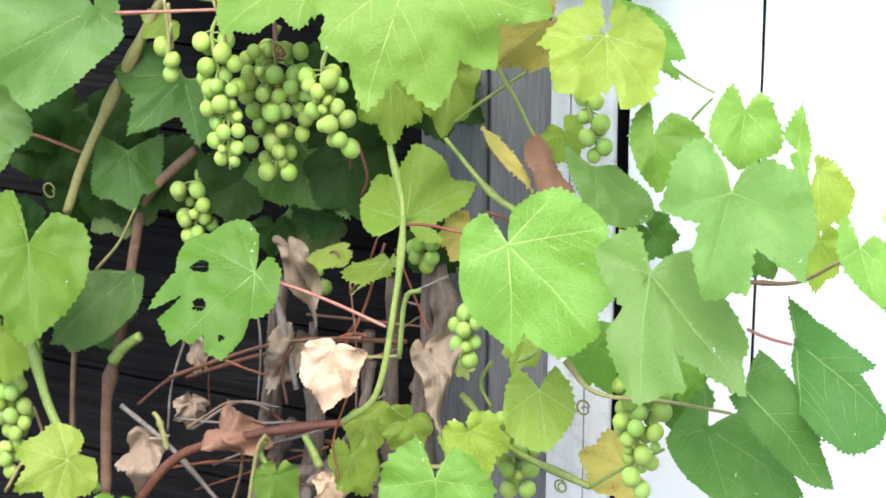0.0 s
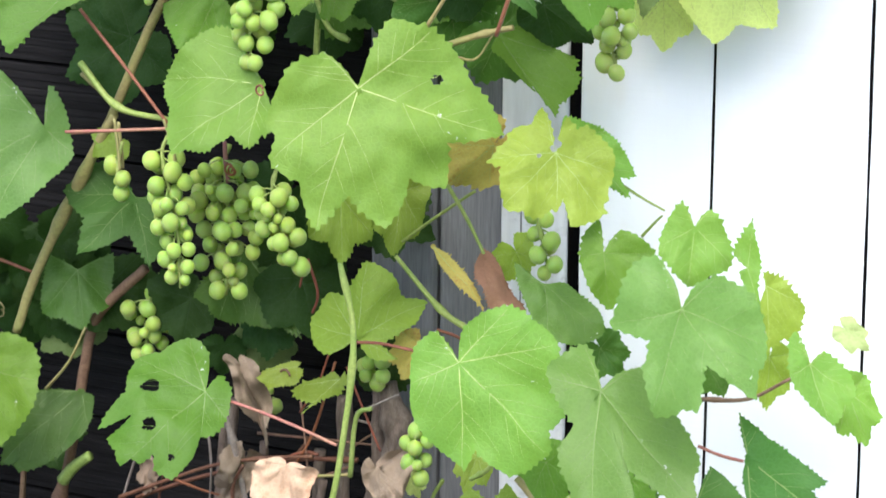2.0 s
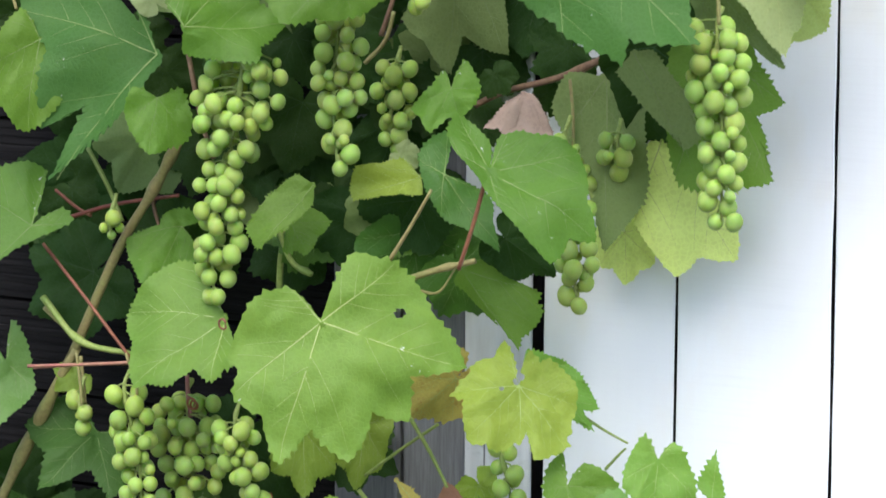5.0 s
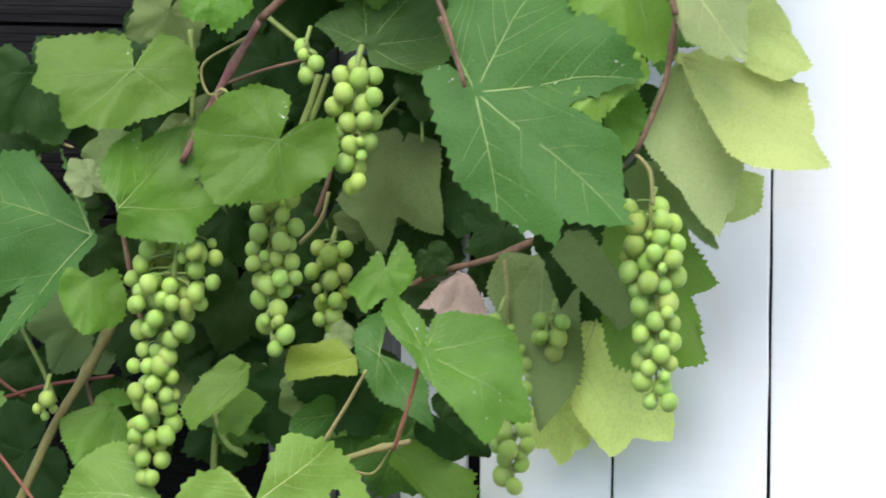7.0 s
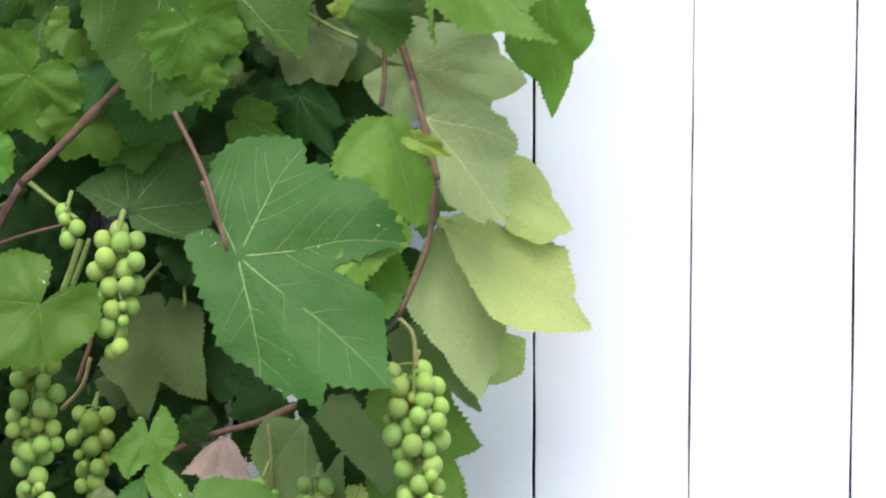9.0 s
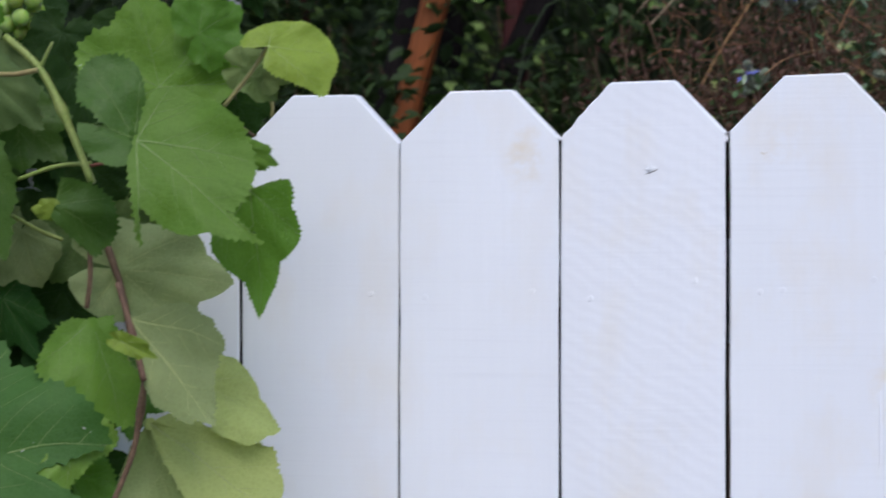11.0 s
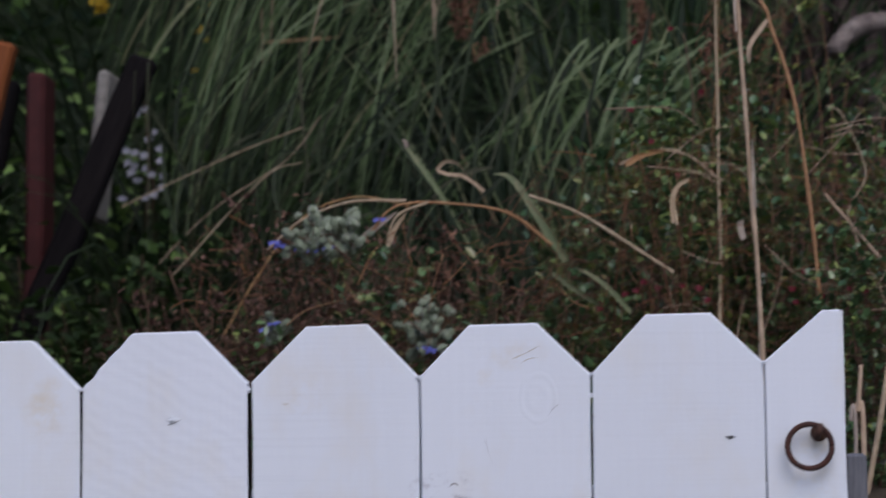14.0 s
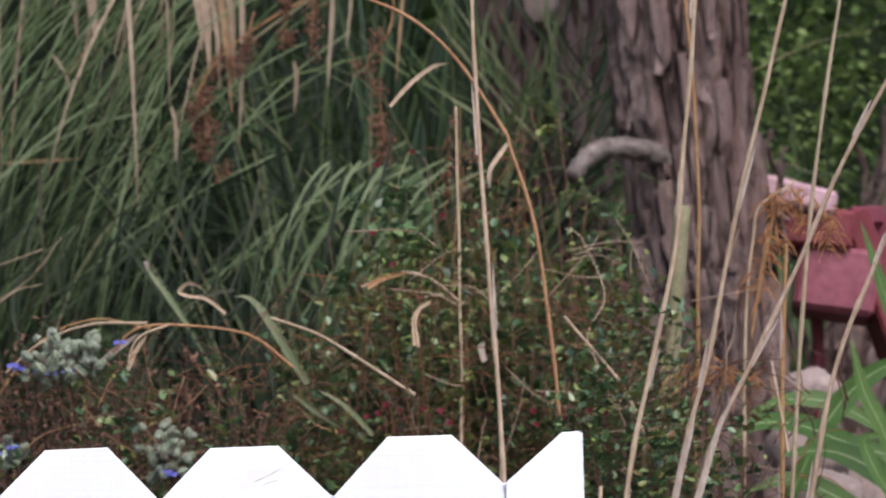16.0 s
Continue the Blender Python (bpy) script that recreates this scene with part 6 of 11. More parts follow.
cane("green", 0.0022, 0.0033, 1, (-1.251, 2.300, 0.603), (-1.203, 2.300, 0.557), (-1.175, 2.300, 0.542))
cane("green", 0.0016, 0.0016, 0, (-1.244, 2.300, 0.618), (-1.207, 2.300, 0.647), (-1.166, 2.300, 0.677))
cane("green", 0.0021, 0.0016, 0, (-1.185, 2.280, 0.685), (-1.164, 2.280, 0.654), (-1.146, 2.280, 0.623))
cane("tan", 0.0026, 0.0015, 1, (-1.061, 2.180, 0.447), (-1.029, 2.180, 0.421), (-0.959, 2.180, 0.425), (-0.897, 2.180, 0.425))
cane("brown", 0.0020, 0.0015, 1, (-0.893, 2.200, 0.542), (-0.848, 2.200, 0.549), (-0.810, 2.200, 0.573))
cane("pink", 0.0015, 0.0015, 0, (-0.877, 2.160, 0.513), (-0.857, 2.160, 0.508), (-0.835, 2.160, 0.506))
cane("orange", 0.0011, 0.0011, 0, (-1.326, 2.300, 0.493), (-1.338, 2.300, 0.462), (-1.359, 2.300, 0.429))
cane("orange", 0.0011, 0.0011, 0, (-1.302, 2.200, 0.365), (-1.319, 2.200, 0.314), (-1.313, 2.200, 0.274))
cane("orange", 0.0011, 0.0011, 0, (-1.340, 2.280, 0.593), (-1.346, 2.280, 0.564))
cane("orange", 0.0014, 0.0014, 0, (-1.337, 2.280, 0.594), (-1.326, 2.280, 0.561), (-1.332, 2.280, 0.540))
cane("orange", 0.0011, 0.0011, 0, (-1.306, 2.300, 0.484), (-1.281, 2.300, 0.430), (-1.268, 2.300, 0.403))
cane("orange", 0.0014, 0.0014, 0, (-1.324, 2.310, 0.484), (-1.351, 2.310, 0.404), (-1.384, 2.310, 0.350))
cane("bark", 0.0112, 0.0146, 2, (-1.284, 2.340, 0.459), (-1.271, 2.340, 0.408), (-1.284, 2.340, 0.358), (-1.300, 2.340, 0.283), (-1.293, 2.340, 0.198))
cane("bark", 0.0094, 0.0117, 1, (-1.429, 2.350, 0.299), (-1.433, 2.350, 0.230), (-1.451, 2.350, 0.163))
cane("bark", 0.0071, 0.0088, 2, (-1.451, 2.340, 0.264), (-1.472, 2.340, 0.226), (-1.487, 2.340, 0.166))
cane("bark", 0.0083, 0.0059, 1, (-1.478, 2.310, 0.178), (-1.467, 2.310, 0.212), (-1.406, 2.310, 0.227), (-1.352, 2.310, 0.231))
cane("grey", 0.0030, 0.0024, 1, (-1.647, 2.310, 0.256), (-1.587, 2.310, 0.221), (-1.528, 2.310, 0.172))
cane("russet", 0.0024, 0.0024, 1, (-1.583, 2.340, 0.289), (-1.498, 2.340, 0.327), (-1.395, 2.340, 0.361), (-1.316, 2.340, 0.374))
cane("grey", 0.0040, 0.0029, 1, (-1.450, 2.300, 0.421), (-1.438, 2.300, 0.387), (-1.422, 2.300, 0.317))
cane("tan", 0.0023, 0.0023, 0, (-1.450, 2.250, 0.205), (-1.439, 2.250, 0.263), (-1.428, 2.250, 0.283))
cane("green", 0.0034, 0.0029, 0, (-1.435, 2.260, 0.272), (-1.442, 2.260, 0.259), (-1.430, 2.260, 0.240))
cane("green", 0.0027, 0.0022, 0, (-1.274, 2.250, 0.391), (-1.267, 2.250, 0.452), (-1.250, 2.250, 0.464))
cane("tan", 0.0017, 0.0017, 0, (-1.350, 2.280, 0.371), (-1.321, 2.280, 0.375), (-1.292, 2.280, 0.381))
cane("green", 0.0067, 0.0054, 0, (-1.663, 2.320, 0.300), (-1.648, 2.320, 0.318), (-1.627, 2.320, 0.334))
cane("brown", 0.0019, 0.0019, 0, (-1.793, 2.350, 0.215), (-1.772, 2.350, 0.166), (-1.750, 2.350, 0.150))
cane("red", 0.0017, 0.0017, 0, (-1.350, 2.320, 0.380), (-1.367, 2.320, 0.380), (-1.397, 2.320, 0.366))
cane("brown", 0.0018, 0.0018, 0, (-1.516, 2.320, 0.167), (-1.505, 2.320, 0.201), (-1.501, 2.320, 0.227))
cane("grey", 0.0018, 0.0012, 0, (-1.564, 2.320, 0.241), (-1.507, 2.320, 0.281), (-1.455, 2.320, 0.285))
cane("red", 0.0016, 0.0016, 0, (-1.259, 2.230, 0.534), (-1.230, 2.230, 0.537), (-1.193, 2.230, 0.535))
cane("red", 0.0016, 0.0016, 0, (-1.216, 2.320, 0.529), (-1.192, 2.320, 0.524), (-1.180, 2.320, 0.512))
cane("green", 0.0022, 0.0017, 0, (-1.199, 2.300, 0.385), (-1.211, 2.300, 0.360), (-1.199, 2.300, 0.338))
cane("green", 0.0022, 0.0016, 0, (-1.081, 2.280, 0.284), (-1.048, 2.280, 0.309), (-1.005, 2.280, 0.337))
cane("tan", 0.0018, 0.0018, 0, (-1.736, 2.220, 0.172), (-1.704, 2.220, 0.223), (-1.684, 2.220, 0.249))
cane("red", 0.0018, 0.0018, 0, (-1.761, 2.300, 0.545), (-1.725, 2.300, 0.541), (-1.679, 2.300, 0.532))
cane("tan", 0.0018, 0.0012, 0, (-1.666, 2.300, 0.407), (-1.636, 2.300, 0.441), (-1.614, 2.300, 0.481))
cane("green", 0.0016, 0.0010, 0, (-1.016, 2.300, 0.700), (-0.993, 2.300, 0.689), (-0.973, 2.300, 0.681))
cane("green", 0.0016, 0.0010, 0, (-0.995, 2.300, 0.654), (-0.981, 2.300, 0.670), (-0.975, 2.300, 0.676))
cane("tan", 0.0016, 0.0016, 0, (-1.510, 2.210, 0.728), (-1.506, 2.210, 0.695), (-1.505, 2.210, 0.678))
cane("tan", 0.0016, 0.0016, 0, (-1.447, 2.200, 0.736), (-1.436, 2.200, 0.705), (-1.435, 2.200, 0.683))
cane("mauve", 0.0022, 0.0022, 0, (-1.423, 2.270, 0.703), (-1.422, 2.270, 0.681), (-1.420, 2.270, 0.662))
cane("green", 0.0022, 0.0022, 1, (-1.149, 2.260, 0.406), (-1.133, 2.260, 0.417), (-1.124, 2.260, 0.426))
cane("mauve", 0.0033, 0.0036, 1, (-1.311, 2.200, 1.093), (-1.270, 2.200, 1.163), (-1.230, 2.200, 1.223))
cane("brown", 0.0040, 0.0033, 1, (-1.230, 2.200, 1.223), (-1.185, 2.200, 1.262), (-1.129, 2.200, 1.314))
cane("brown", 0.0026, 0.0021, 0, (-1.388, 2.220, 1.029), (-1.373, 2.220, 0.961), (-1.360, 2.220, 0.925))
cane("tan", 0.0020, 0.0015, 0, (-1.165, 2.200, 0.849), (-1.144, 2.200, 0.881), (-1.123, 2.200, 0.916))
cane("red", 0.0019, 0.0019, 0, (-1.061, 2.130, 0.861), (-1.048, 2.130, 0.899), (-1.036, 2.130, 0.940))
cane("tan", 0.0031, 0.0026, 1, (-1.158, 2.230, 0.829), (-1.125, 2.230, 0.841), (-1.094, 2.230, 0.850))
cane("tan", 0.0015, 0.0010, 0, (-1.159, 2.240, 0.816), (-1.136, 2.240, 0.816), (-1.119, 2.240, 0.839))
cane("red", 0.0017, 0.0017, 0, (-1.567, 2.240, 0.825), (-1.522, 2.240, 0.779), (-1.469, 2.240, 0.722))
cane("green", 0.0034, 0.0028, 1, (-1.576, 2.250, 0.770), (-1.533, 2.250, 0.730), (-1.474, 2.250, 0.723))
cane("tan", 0.0028, 0.0022, 0, (-1.581, 2.260, 0.757), (-1.562, 2.260, 0.743), (-1.539, 2.260, 0.728))
cane("pink", 0.0017, 0.0017, 0, (-1.593, 2.250, 0.697), (-1.536, 2.250, 0.706), (-1.474, 2.250, 0.714))
cane("tan", 0.0017, 0.0017, 0, (-1.519, 2.230, 0.720), (-1.516, 2.230, 0.692), (-1.515, 2.230, 0.674))
cane("green", 0.0027, 0.0027, 1, (-1.327, 2.280, 0.855), (-1.312, 2.280, 0.823), (-1.290, 2.280, 0.812))
cane("green", 0.0032, 0.0032, 0, (-1.329, 2.300, 0.868), (-1.336, 2.300, 0.813), (-1.337, 2.300, 0.785))
cane("red", 0.0023, 0.0017, 0, (-1.581, 2.300, 0.840), (-1.521, 2.300, 0.859), (-1.449, 2.300, 0.873))
cane("red", 0.0017, 0.0017, 0, (-1.593, 2.300, 0.868), (-1.568, 2.300, 0.852), (-1.551, 2.300, 0.845))
cane("green", 0.0022, 0.0022, 0, (-1.540, 2.280, 0.916), (-1.517, 2.280, 0.879), (-1.501, 2.280, 0.846))
cane("brown", 0.0022, 0.0017, 0, (-1.480, 2.300, 0.873), (-1.477, 2.300, 0.857), (-1.472, 2.300, 0.841))
cane("tan", 0.0016, 0.0016, 0, (-1.588, 2.220, 1.100), (-1.584, 2.220, 1.073), (-1.578, 2.220, 1.054))
cane("brown", 0.0030, 0.0030, 1, (-0.938, 2.330, 1.074), (-0.989, 2.330, 1.041), (-1.050, 2.330, 1.010), (-1.112, 2.330, 0.991), (-1.144, 2.330, 0.976))
cane("tan", 0.0015, 0.0015, 0, (-1.035, 2.300, 1.009), (-1.031, 2.300, 0.963), (-1.032, 2.300, 0.860))
cane("green", 0.0015, 0.0015, 0, (-1.119, 2.300, 1.148), (-1.118, 2.300, 1.112))
cane("green", 0.0031, 0.0026, 0, (-1.221, 2.280, 1.130), (-1.212, 2.280, 1.151), (-1.204, 2.280, 1.172))
cane("tan", 0.0021, 0.0021, 0, (-1.203, 2.280, 1.064), (-1.212, 2.280, 1.037), (-1.233, 2.280, 1.015))
cane("tan", 0.0017, 0.0011, 0, (-1.603, 2.320, 1.118), (-1.544, 2.320, 1.101), (-1.505, 2.320, 1.091))
cane("brown", 0.0021, 0.0019, 0, (-1.021, 2.080, 1.289), (-0.993, 2.080, 1.236), (-0.973, 2.080, 1.176))
cane("brown", 0.0021, 0.0018, 0, (-1.275, 2.160, 1.313), (-1.258, 2.160, 1.279), (-1.248, 2.160, 1.259))
cane("brown", 0.0023, 0.0027, 1, (-0.833, 2.130, 1.315), (-0.820, 2.130, 1.274), (-0.810, 2.130, 1.236))
cane("brown", 0.0028, 0.0023, 1, (-0.821, 2.160, 1.235), (-0.831, 2.160, 1.177), (-0.855, 2.160, 1.121))
cane("tan", 0.0019, 0.0019, 0, (-0.855, 2.160, 1.121), (-0.842, 2.160, 1.107), (-0.839, 2.160, 1.079))
cane("grey", 0.0024, 0.0014, 0, (-0.871, 2.200, 1.118), (-0.878, 2.200, 1.110), (-0.886, 2.200, 1.102))
cane("green", 0.0026, 0.0021, 0, (-1.249, 2.250, 1.223), (-1.223, 2.250, 1.205), (-1.200, 2.250, 1.191))
cane("brown", 0.0018, 0.0014, 0, (-1.276, 2.220, 1.164), (-1.235, 2.220, 1.178), (-1.190, 2.220, 1.189))
cane("green", 0.0036, 0.0036, 0, (-1.213, 2.280, 1.171), (-1.222, 2.280, 1.145), (-1.231, 2.280, 1.124))
cane("tan", 0.0015, 0.0010, 0, (-1.239, 2.190, 1.207), (-1.282, 2.190, 1.183), (-1.279, 2.190, 1.158), (-1.265, 2.190, 1.156))
cane("green", 0.0027, 0.0027, 0, (-1.361, 2.300, 1.209), (-1.358, 2.300, 1.172), (-1.359, 2.300, 1.124))
cane("green", 0.0020, 0.0020, 0, (-1.120, 2.300, 1.173), (-1.151, 2.300, 1.141), (-1.166, 2.300, 1.125))
cane("green", 0.0021, 0.0021, 0, (-1.157, 2.300, 1.310), (-1.169, 2.300, 1.284))
cane("brown", 0.0026, 0.0021, 0, (-1.227, 2.300, 1.039), (-1.215, 2.300, 1.071), (-1.206, 2.300, 1.103))
cane("green", 0.0034, 0.0034, 1, (-0.962, 2.200, 1.523), (-0.930, 2.200, 1.494), (-0.905, 2.200, 1.448), (-0.883, 2.200, 1.398))
cane("tan", 0.0019, 0.0024, 0, (-1.014, 2.180, 1.494), (-0.952, 2.180, 1.489), (-0.924, 2.180, 1.492))
cane("green", 0.0019, 0.0014, 0, (-0.930, 2.200, 1.496), (-0.919, 2.200, 1.517))
cane("brown", 0.0034, 0.0029, 0, (-0.901, 2.280, 1.348), (-0.887, 2.280, 1.307), (-0.879, 2.280, 1.270))
cane("tan", 0.0018, 0.0018, 0, (-0.712, 2.160, 1.511), (-0.731, 2.160, 1.484), (-0.753, 2.160, 1.458))
cane("green", 0.0019, 0.0019, 0, (-0.959, 2.220, 1.403), (-0.923, 2.220, 1.414), (-0.892, 2.220, 1.416))
cane("red", 0.0014, 0.0014, 0, (-0.884, 2.200, 1.413), (-0.864, 2.200, 1.417), (-0.849, 2.200, 1.424))
cane("brown", 0.0024, 0.0024, 0, (-0.909, 2.260, 1.345), (-0.909, 2.260, 1.316), (-0.912, 2.260, 1.294))
cane("red", 0.0015, 0.0015, 0, (-0.903, 2.300, 1.360), (-0.887, 2.300, 1.358), (-0.877, 2.300, 1.358))
cane("tan", 0.0019, 0.0014, 0, (-0.748, 2.260, 1.476), (-0.745, 2.260, 1.464), (-0.746, 2.260, 1.455))
cane("brown", 0.0014, 0.0014, 0, (-0.773, 2.240, 1.449), (-0.763, 2.240, 1.444), (-0.754, 2.240, 1.438))
cane("brown", 0.0028, 0.0024, 1, (-1.023, 2.140, 1.231), (-1.012, 2.140, 1.203), (-0.999, 2.140, 1.175))
cane("red", 0.0019, 0.0014, 0, (-0.995, 2.150, 1.503), (-0.991, 2.150, 1.490))
cane("green", 0.0019, 0.0014, 0, (-0.973, 2.140, 1.506), (-0.965, 2.140, 1.483))
cane("green", 0.0020, 0.0020, 0, (-0.990, 2.280, 1.375), (-0.963, 2.280, 1.361), (-0.942, 2.280, 1.353))
curl_tendril("tan", -1.2470, 2.1600, 1.1561, 0.0070, 2.2, 0.0000, 281)
curl_tendril("orange", -1.3944, 2.2300, 0.6868, 0.0054, 2.5, 0.0054, 282)
curl_tendril("red", -1.4187, 2.2000, 0.7930, 0.0053, 1.5, 0.0000, 283)
curl_tendril("green", -1.1137, 2.2800, 0.2790, 0.0066, 2.0, 0.0055, 284)
curl_tendril("tan", -1.1007, 2.3000, 0.3560, 0.0076, 1.4, 0.0065, 285)
curl_tendril("green", -0.8455, 2.2000, 1.2571, 0.0075, 1.0, 0.0118, 286)
curl_tendril("brown", -1.3770, 2.3000, 0.4647, 0.0067, 1.6, 0.0034, 287)
curl_tendril("tan", -1.7242, 2.3000, 0.4864, 0.0084, 1.2, 0.0060, 288)
curl_tendril("red", -1.3291, 2.1800, 0.7801, 0.0047, 1.2, 0.0052, 289)
leaf("dark", -0.7987, 2.3500, 1.5866, -100.6, 16.3, -175.9, 0.0422, (0.41, 0.41), -0.05, 0.11, 0.47, 0.59, 1.0)
leaf("lime", -0.8041, 2.3400, 1.5891, -87.4, 58.6, -143.8, 0.0421, (0.36, 0.36), -0.02, 0.09, 0.26, 0.77, 1.0)
leaf("olive", -0.7499, 2.2000, 1.4916, -102.7, 78.2, 176.7, 0.0469, (0.50, 0.50), -0.05, 0.09, 0.55, 0.64, 1.0)
leaf("dark", -1.0911, 2.3000, 1.2860, -86.1, 28.6, -171.3, 0.0450, (0.93, 0.93), 0.05, 0.15, 0.43, 0.68, 1.0)
leaf("dark", -1.0364, 2.3000, 1.2913, 54.2, -49.2, 47.5, 0.0367, (0.93, 0.93), -0.05, 0.05, 0.59, 0.8, 1.0)
cane("russet", 0.0016, 0.0012, 1, (-1.474, 2.370, 0.320), (-1.429, 2.370, 0.338), (-1.382, 2.370, 0.360))
cane("brown", 0.0009, 0.0012, 1, (-1.461, 2.300, 0.264), (-1.432, 2.300, 0.277), (-1.386, 2.300, 0.280))
cane("grey", 0.0012, 0.0013, 1, (-1.320, 2.350, 0.222), (-1.297, 2.350, 0.145), (-1.286, 2.350, 0.081))
cane("grey", 0.0020, 0.0007, 1, (-1.292, 2.300, 0.254), (-1.294, 2.300, 0.217), (-1.285, 2.300, 0.192))
cane("grey", 0.0016, 0.0009, 1, (-1.565, 2.360, 0.187), (-1.511, 2.360, 0.214), (-1.440, 2.360, 0.226))
cane("brown", 0.0018, 0.0013, 1, (-1.539, 2.320, 0.228), (-1.507, 2.320, 0.227), (-1.477, 2.320, 0.230))
cane("orange", 0.0016, 0.0011, 1, (-1.589, 2.310, 0.196), (-1.531, 2.310, 0.214), (-1.456, 2.310, 0.231))
cane("grey", 0.0013, 0.0011, 1, (-1.337, 2.370, 0.405), (-1.281, 2.370, 0.399), (-1.243, 2.370, 0.393))
cane("grey", 0.0014, 0.0011, 1, (-1.571, 2.330, 0.352), (-1.595, 2.330, 0.283), (-1.602, 2.330, 0.227))
cane("brown", 0.0014, 0.0013, 1, (-1.504, 2.350, 0.221), (-1.465, 2.350, 0.226), (-1.437, 2.350, 0.230))
cane("brown", 0.0009, 0.0007, 1, (-1.334, 2.350, 0.377), (-1.301, 2.350, 0.402), (-1.257, 2.350, 0.416))
cane("orange", 0.0016, 0.0013, 1, (-1.495, 2.360, 0.261), (-1.446, 2.360, 0.242), (-1.388, 2.360, 0.242))
cane("brown", 0.0015, 0.0008, 1, (-1.480, 2.370, 0.237), (-1.417, 2.370, 0.234), (-1.346, 2.370, 0.236))
cane("brown", 0.0016, 0.0010, 1, (-1.439, 2.350, 0.380), (-1.366, 2.350, 0.385), (-1.285, 2.350, 0.390))
cane("russet", 0.0015, 0.0011, 1, (-1.420, 2.290, 0.216), (-1.357, 2.290, 0.229), (-1.298, 2.290, 0.237))
cane("grey", 0.0010, 0.0014, 1, (-1.570, 2.300, 0.259), (-1.505, 2.300, 0.265), (-1.424, 2.300, 0.281))
cane("brown", 0.0009, 0.0011, 1, (-1.364, 2.310, 0.437), (-1.357, 2.310, 0.368), (-1.358, 2.310, 0.301))
cane("brown", 0.0015, 0.0007, 1, (-1.359, 2.300, 0.353), (-1.339, 2.300, 0.364), (-1.301, 2.300, 0.382))
cane("grey", 0.0020, 0.0012, 1, (-1.496, 2.330, 0.228), (-1.404, 2.330, 0.269), (-1.335, 2.330, 0.318))
cane("orange", 0.0009, 0.0012, 1, (-1.583, 2.350, 0.158), (-1.488, 2.350, 0.204), (-1.415, 2.350, 0.239))
cane("grey", 0.0014, 0.0009, 1, (-1.290, 2.290, 0.442), (-1.271, 2.290, 0.452), (-1.242, 2.290, 0.468))
cane("russet", 0.0018, 0.0014, 1, (-1.420, 2.290, 0.367), (-1.433, 2.290, 0.339), (-1.427, 2.290, 0.303))
cane("brown", 0.0013, 0.0013, 1, (-1.312, 2.330, 0.230), (-1.298, 2.330, 0.189), (-1.280, 2.330, 0.142))
cane("russet", 0.0010, 0.0010, 1, (-1.563, 2.370, 0.328), (-1.575, 2.370, 0.278), (-1.572, 2.370, 0.225))
cane("orange", 0.0018, 0.0009, 1, (-1.530, 2.320, 0.327), (-1.485, 2.320, 0.319), (-1.438, 2.320, 0.316))
cane("grey", 0.0017, 0.0009, 1, (-1.485, 2.320, 0.417), (-1.477, 2.320, 0.352), (-1.482, 2.320, 0.285))
cane("bark", 0.0036, 0.0074, 2, (-1.485, 2.380, 0.402), (-1.499, 2.380, 0.258), (-1.520, 2.380, 0.138))
cane("bark", 0.0063, 0.0064, 2, (-1.312, 2.360, 0.359), (-1.311, 2.360, 0.299), (-1.338, 2.360, 0.182))
cane("bark", 0.0045, 0.0053, 2, (-1.346, 2.370, 0.402), (-1.357, 2.370, 0.287), (-1.347, 2.370, 0.176))
cane("bark", 0.0050, 0.0045, 2, (-1.298, 2.350, 0.452), (-1.298, 2.350, 0.304), (-1.284, 2.350, 0.196))
cane("bark", 0.0060, 0.0068, 2, (-1.348, 2.370, 0.427), (-1.350, 2.370, 0.288), (-1.346, 2.370, 0.177))
cane("bark", 0.0045, 0.0069, 2, (-1.444, 2.370, 0.364), (-1.444, 2.370, 0.272), (-1.430, 2.370, 0.160))
cane("bark", 0.0040, 0.0069, 2, (-1.476, 2.350, 0.417), (-1.491, 2.350, 0.270), (-1.504, 2.350, 0.152))
cane("bark", 0.0061, 0.0053, 2, (-1.377, 2.370, 0.366), (-1.380, 2.370, 0.283), (-1.366, 2.370, 0.173))
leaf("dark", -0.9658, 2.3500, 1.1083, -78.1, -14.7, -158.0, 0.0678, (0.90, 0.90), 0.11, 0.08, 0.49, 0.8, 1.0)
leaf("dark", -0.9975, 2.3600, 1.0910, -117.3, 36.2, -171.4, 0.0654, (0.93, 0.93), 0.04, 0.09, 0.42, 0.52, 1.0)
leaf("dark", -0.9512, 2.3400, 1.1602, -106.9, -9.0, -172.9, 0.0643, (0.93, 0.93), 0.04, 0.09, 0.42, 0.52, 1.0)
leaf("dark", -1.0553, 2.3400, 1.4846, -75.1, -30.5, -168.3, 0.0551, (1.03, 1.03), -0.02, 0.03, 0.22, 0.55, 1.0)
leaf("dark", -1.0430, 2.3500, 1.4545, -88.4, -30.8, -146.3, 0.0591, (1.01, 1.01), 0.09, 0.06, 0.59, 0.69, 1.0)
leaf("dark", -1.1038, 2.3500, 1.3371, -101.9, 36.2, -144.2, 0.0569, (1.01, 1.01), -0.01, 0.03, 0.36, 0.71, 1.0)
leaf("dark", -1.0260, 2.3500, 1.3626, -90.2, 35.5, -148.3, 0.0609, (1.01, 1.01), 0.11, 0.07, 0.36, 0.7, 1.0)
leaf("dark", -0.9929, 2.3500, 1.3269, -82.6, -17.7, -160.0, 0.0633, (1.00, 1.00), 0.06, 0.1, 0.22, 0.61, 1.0)
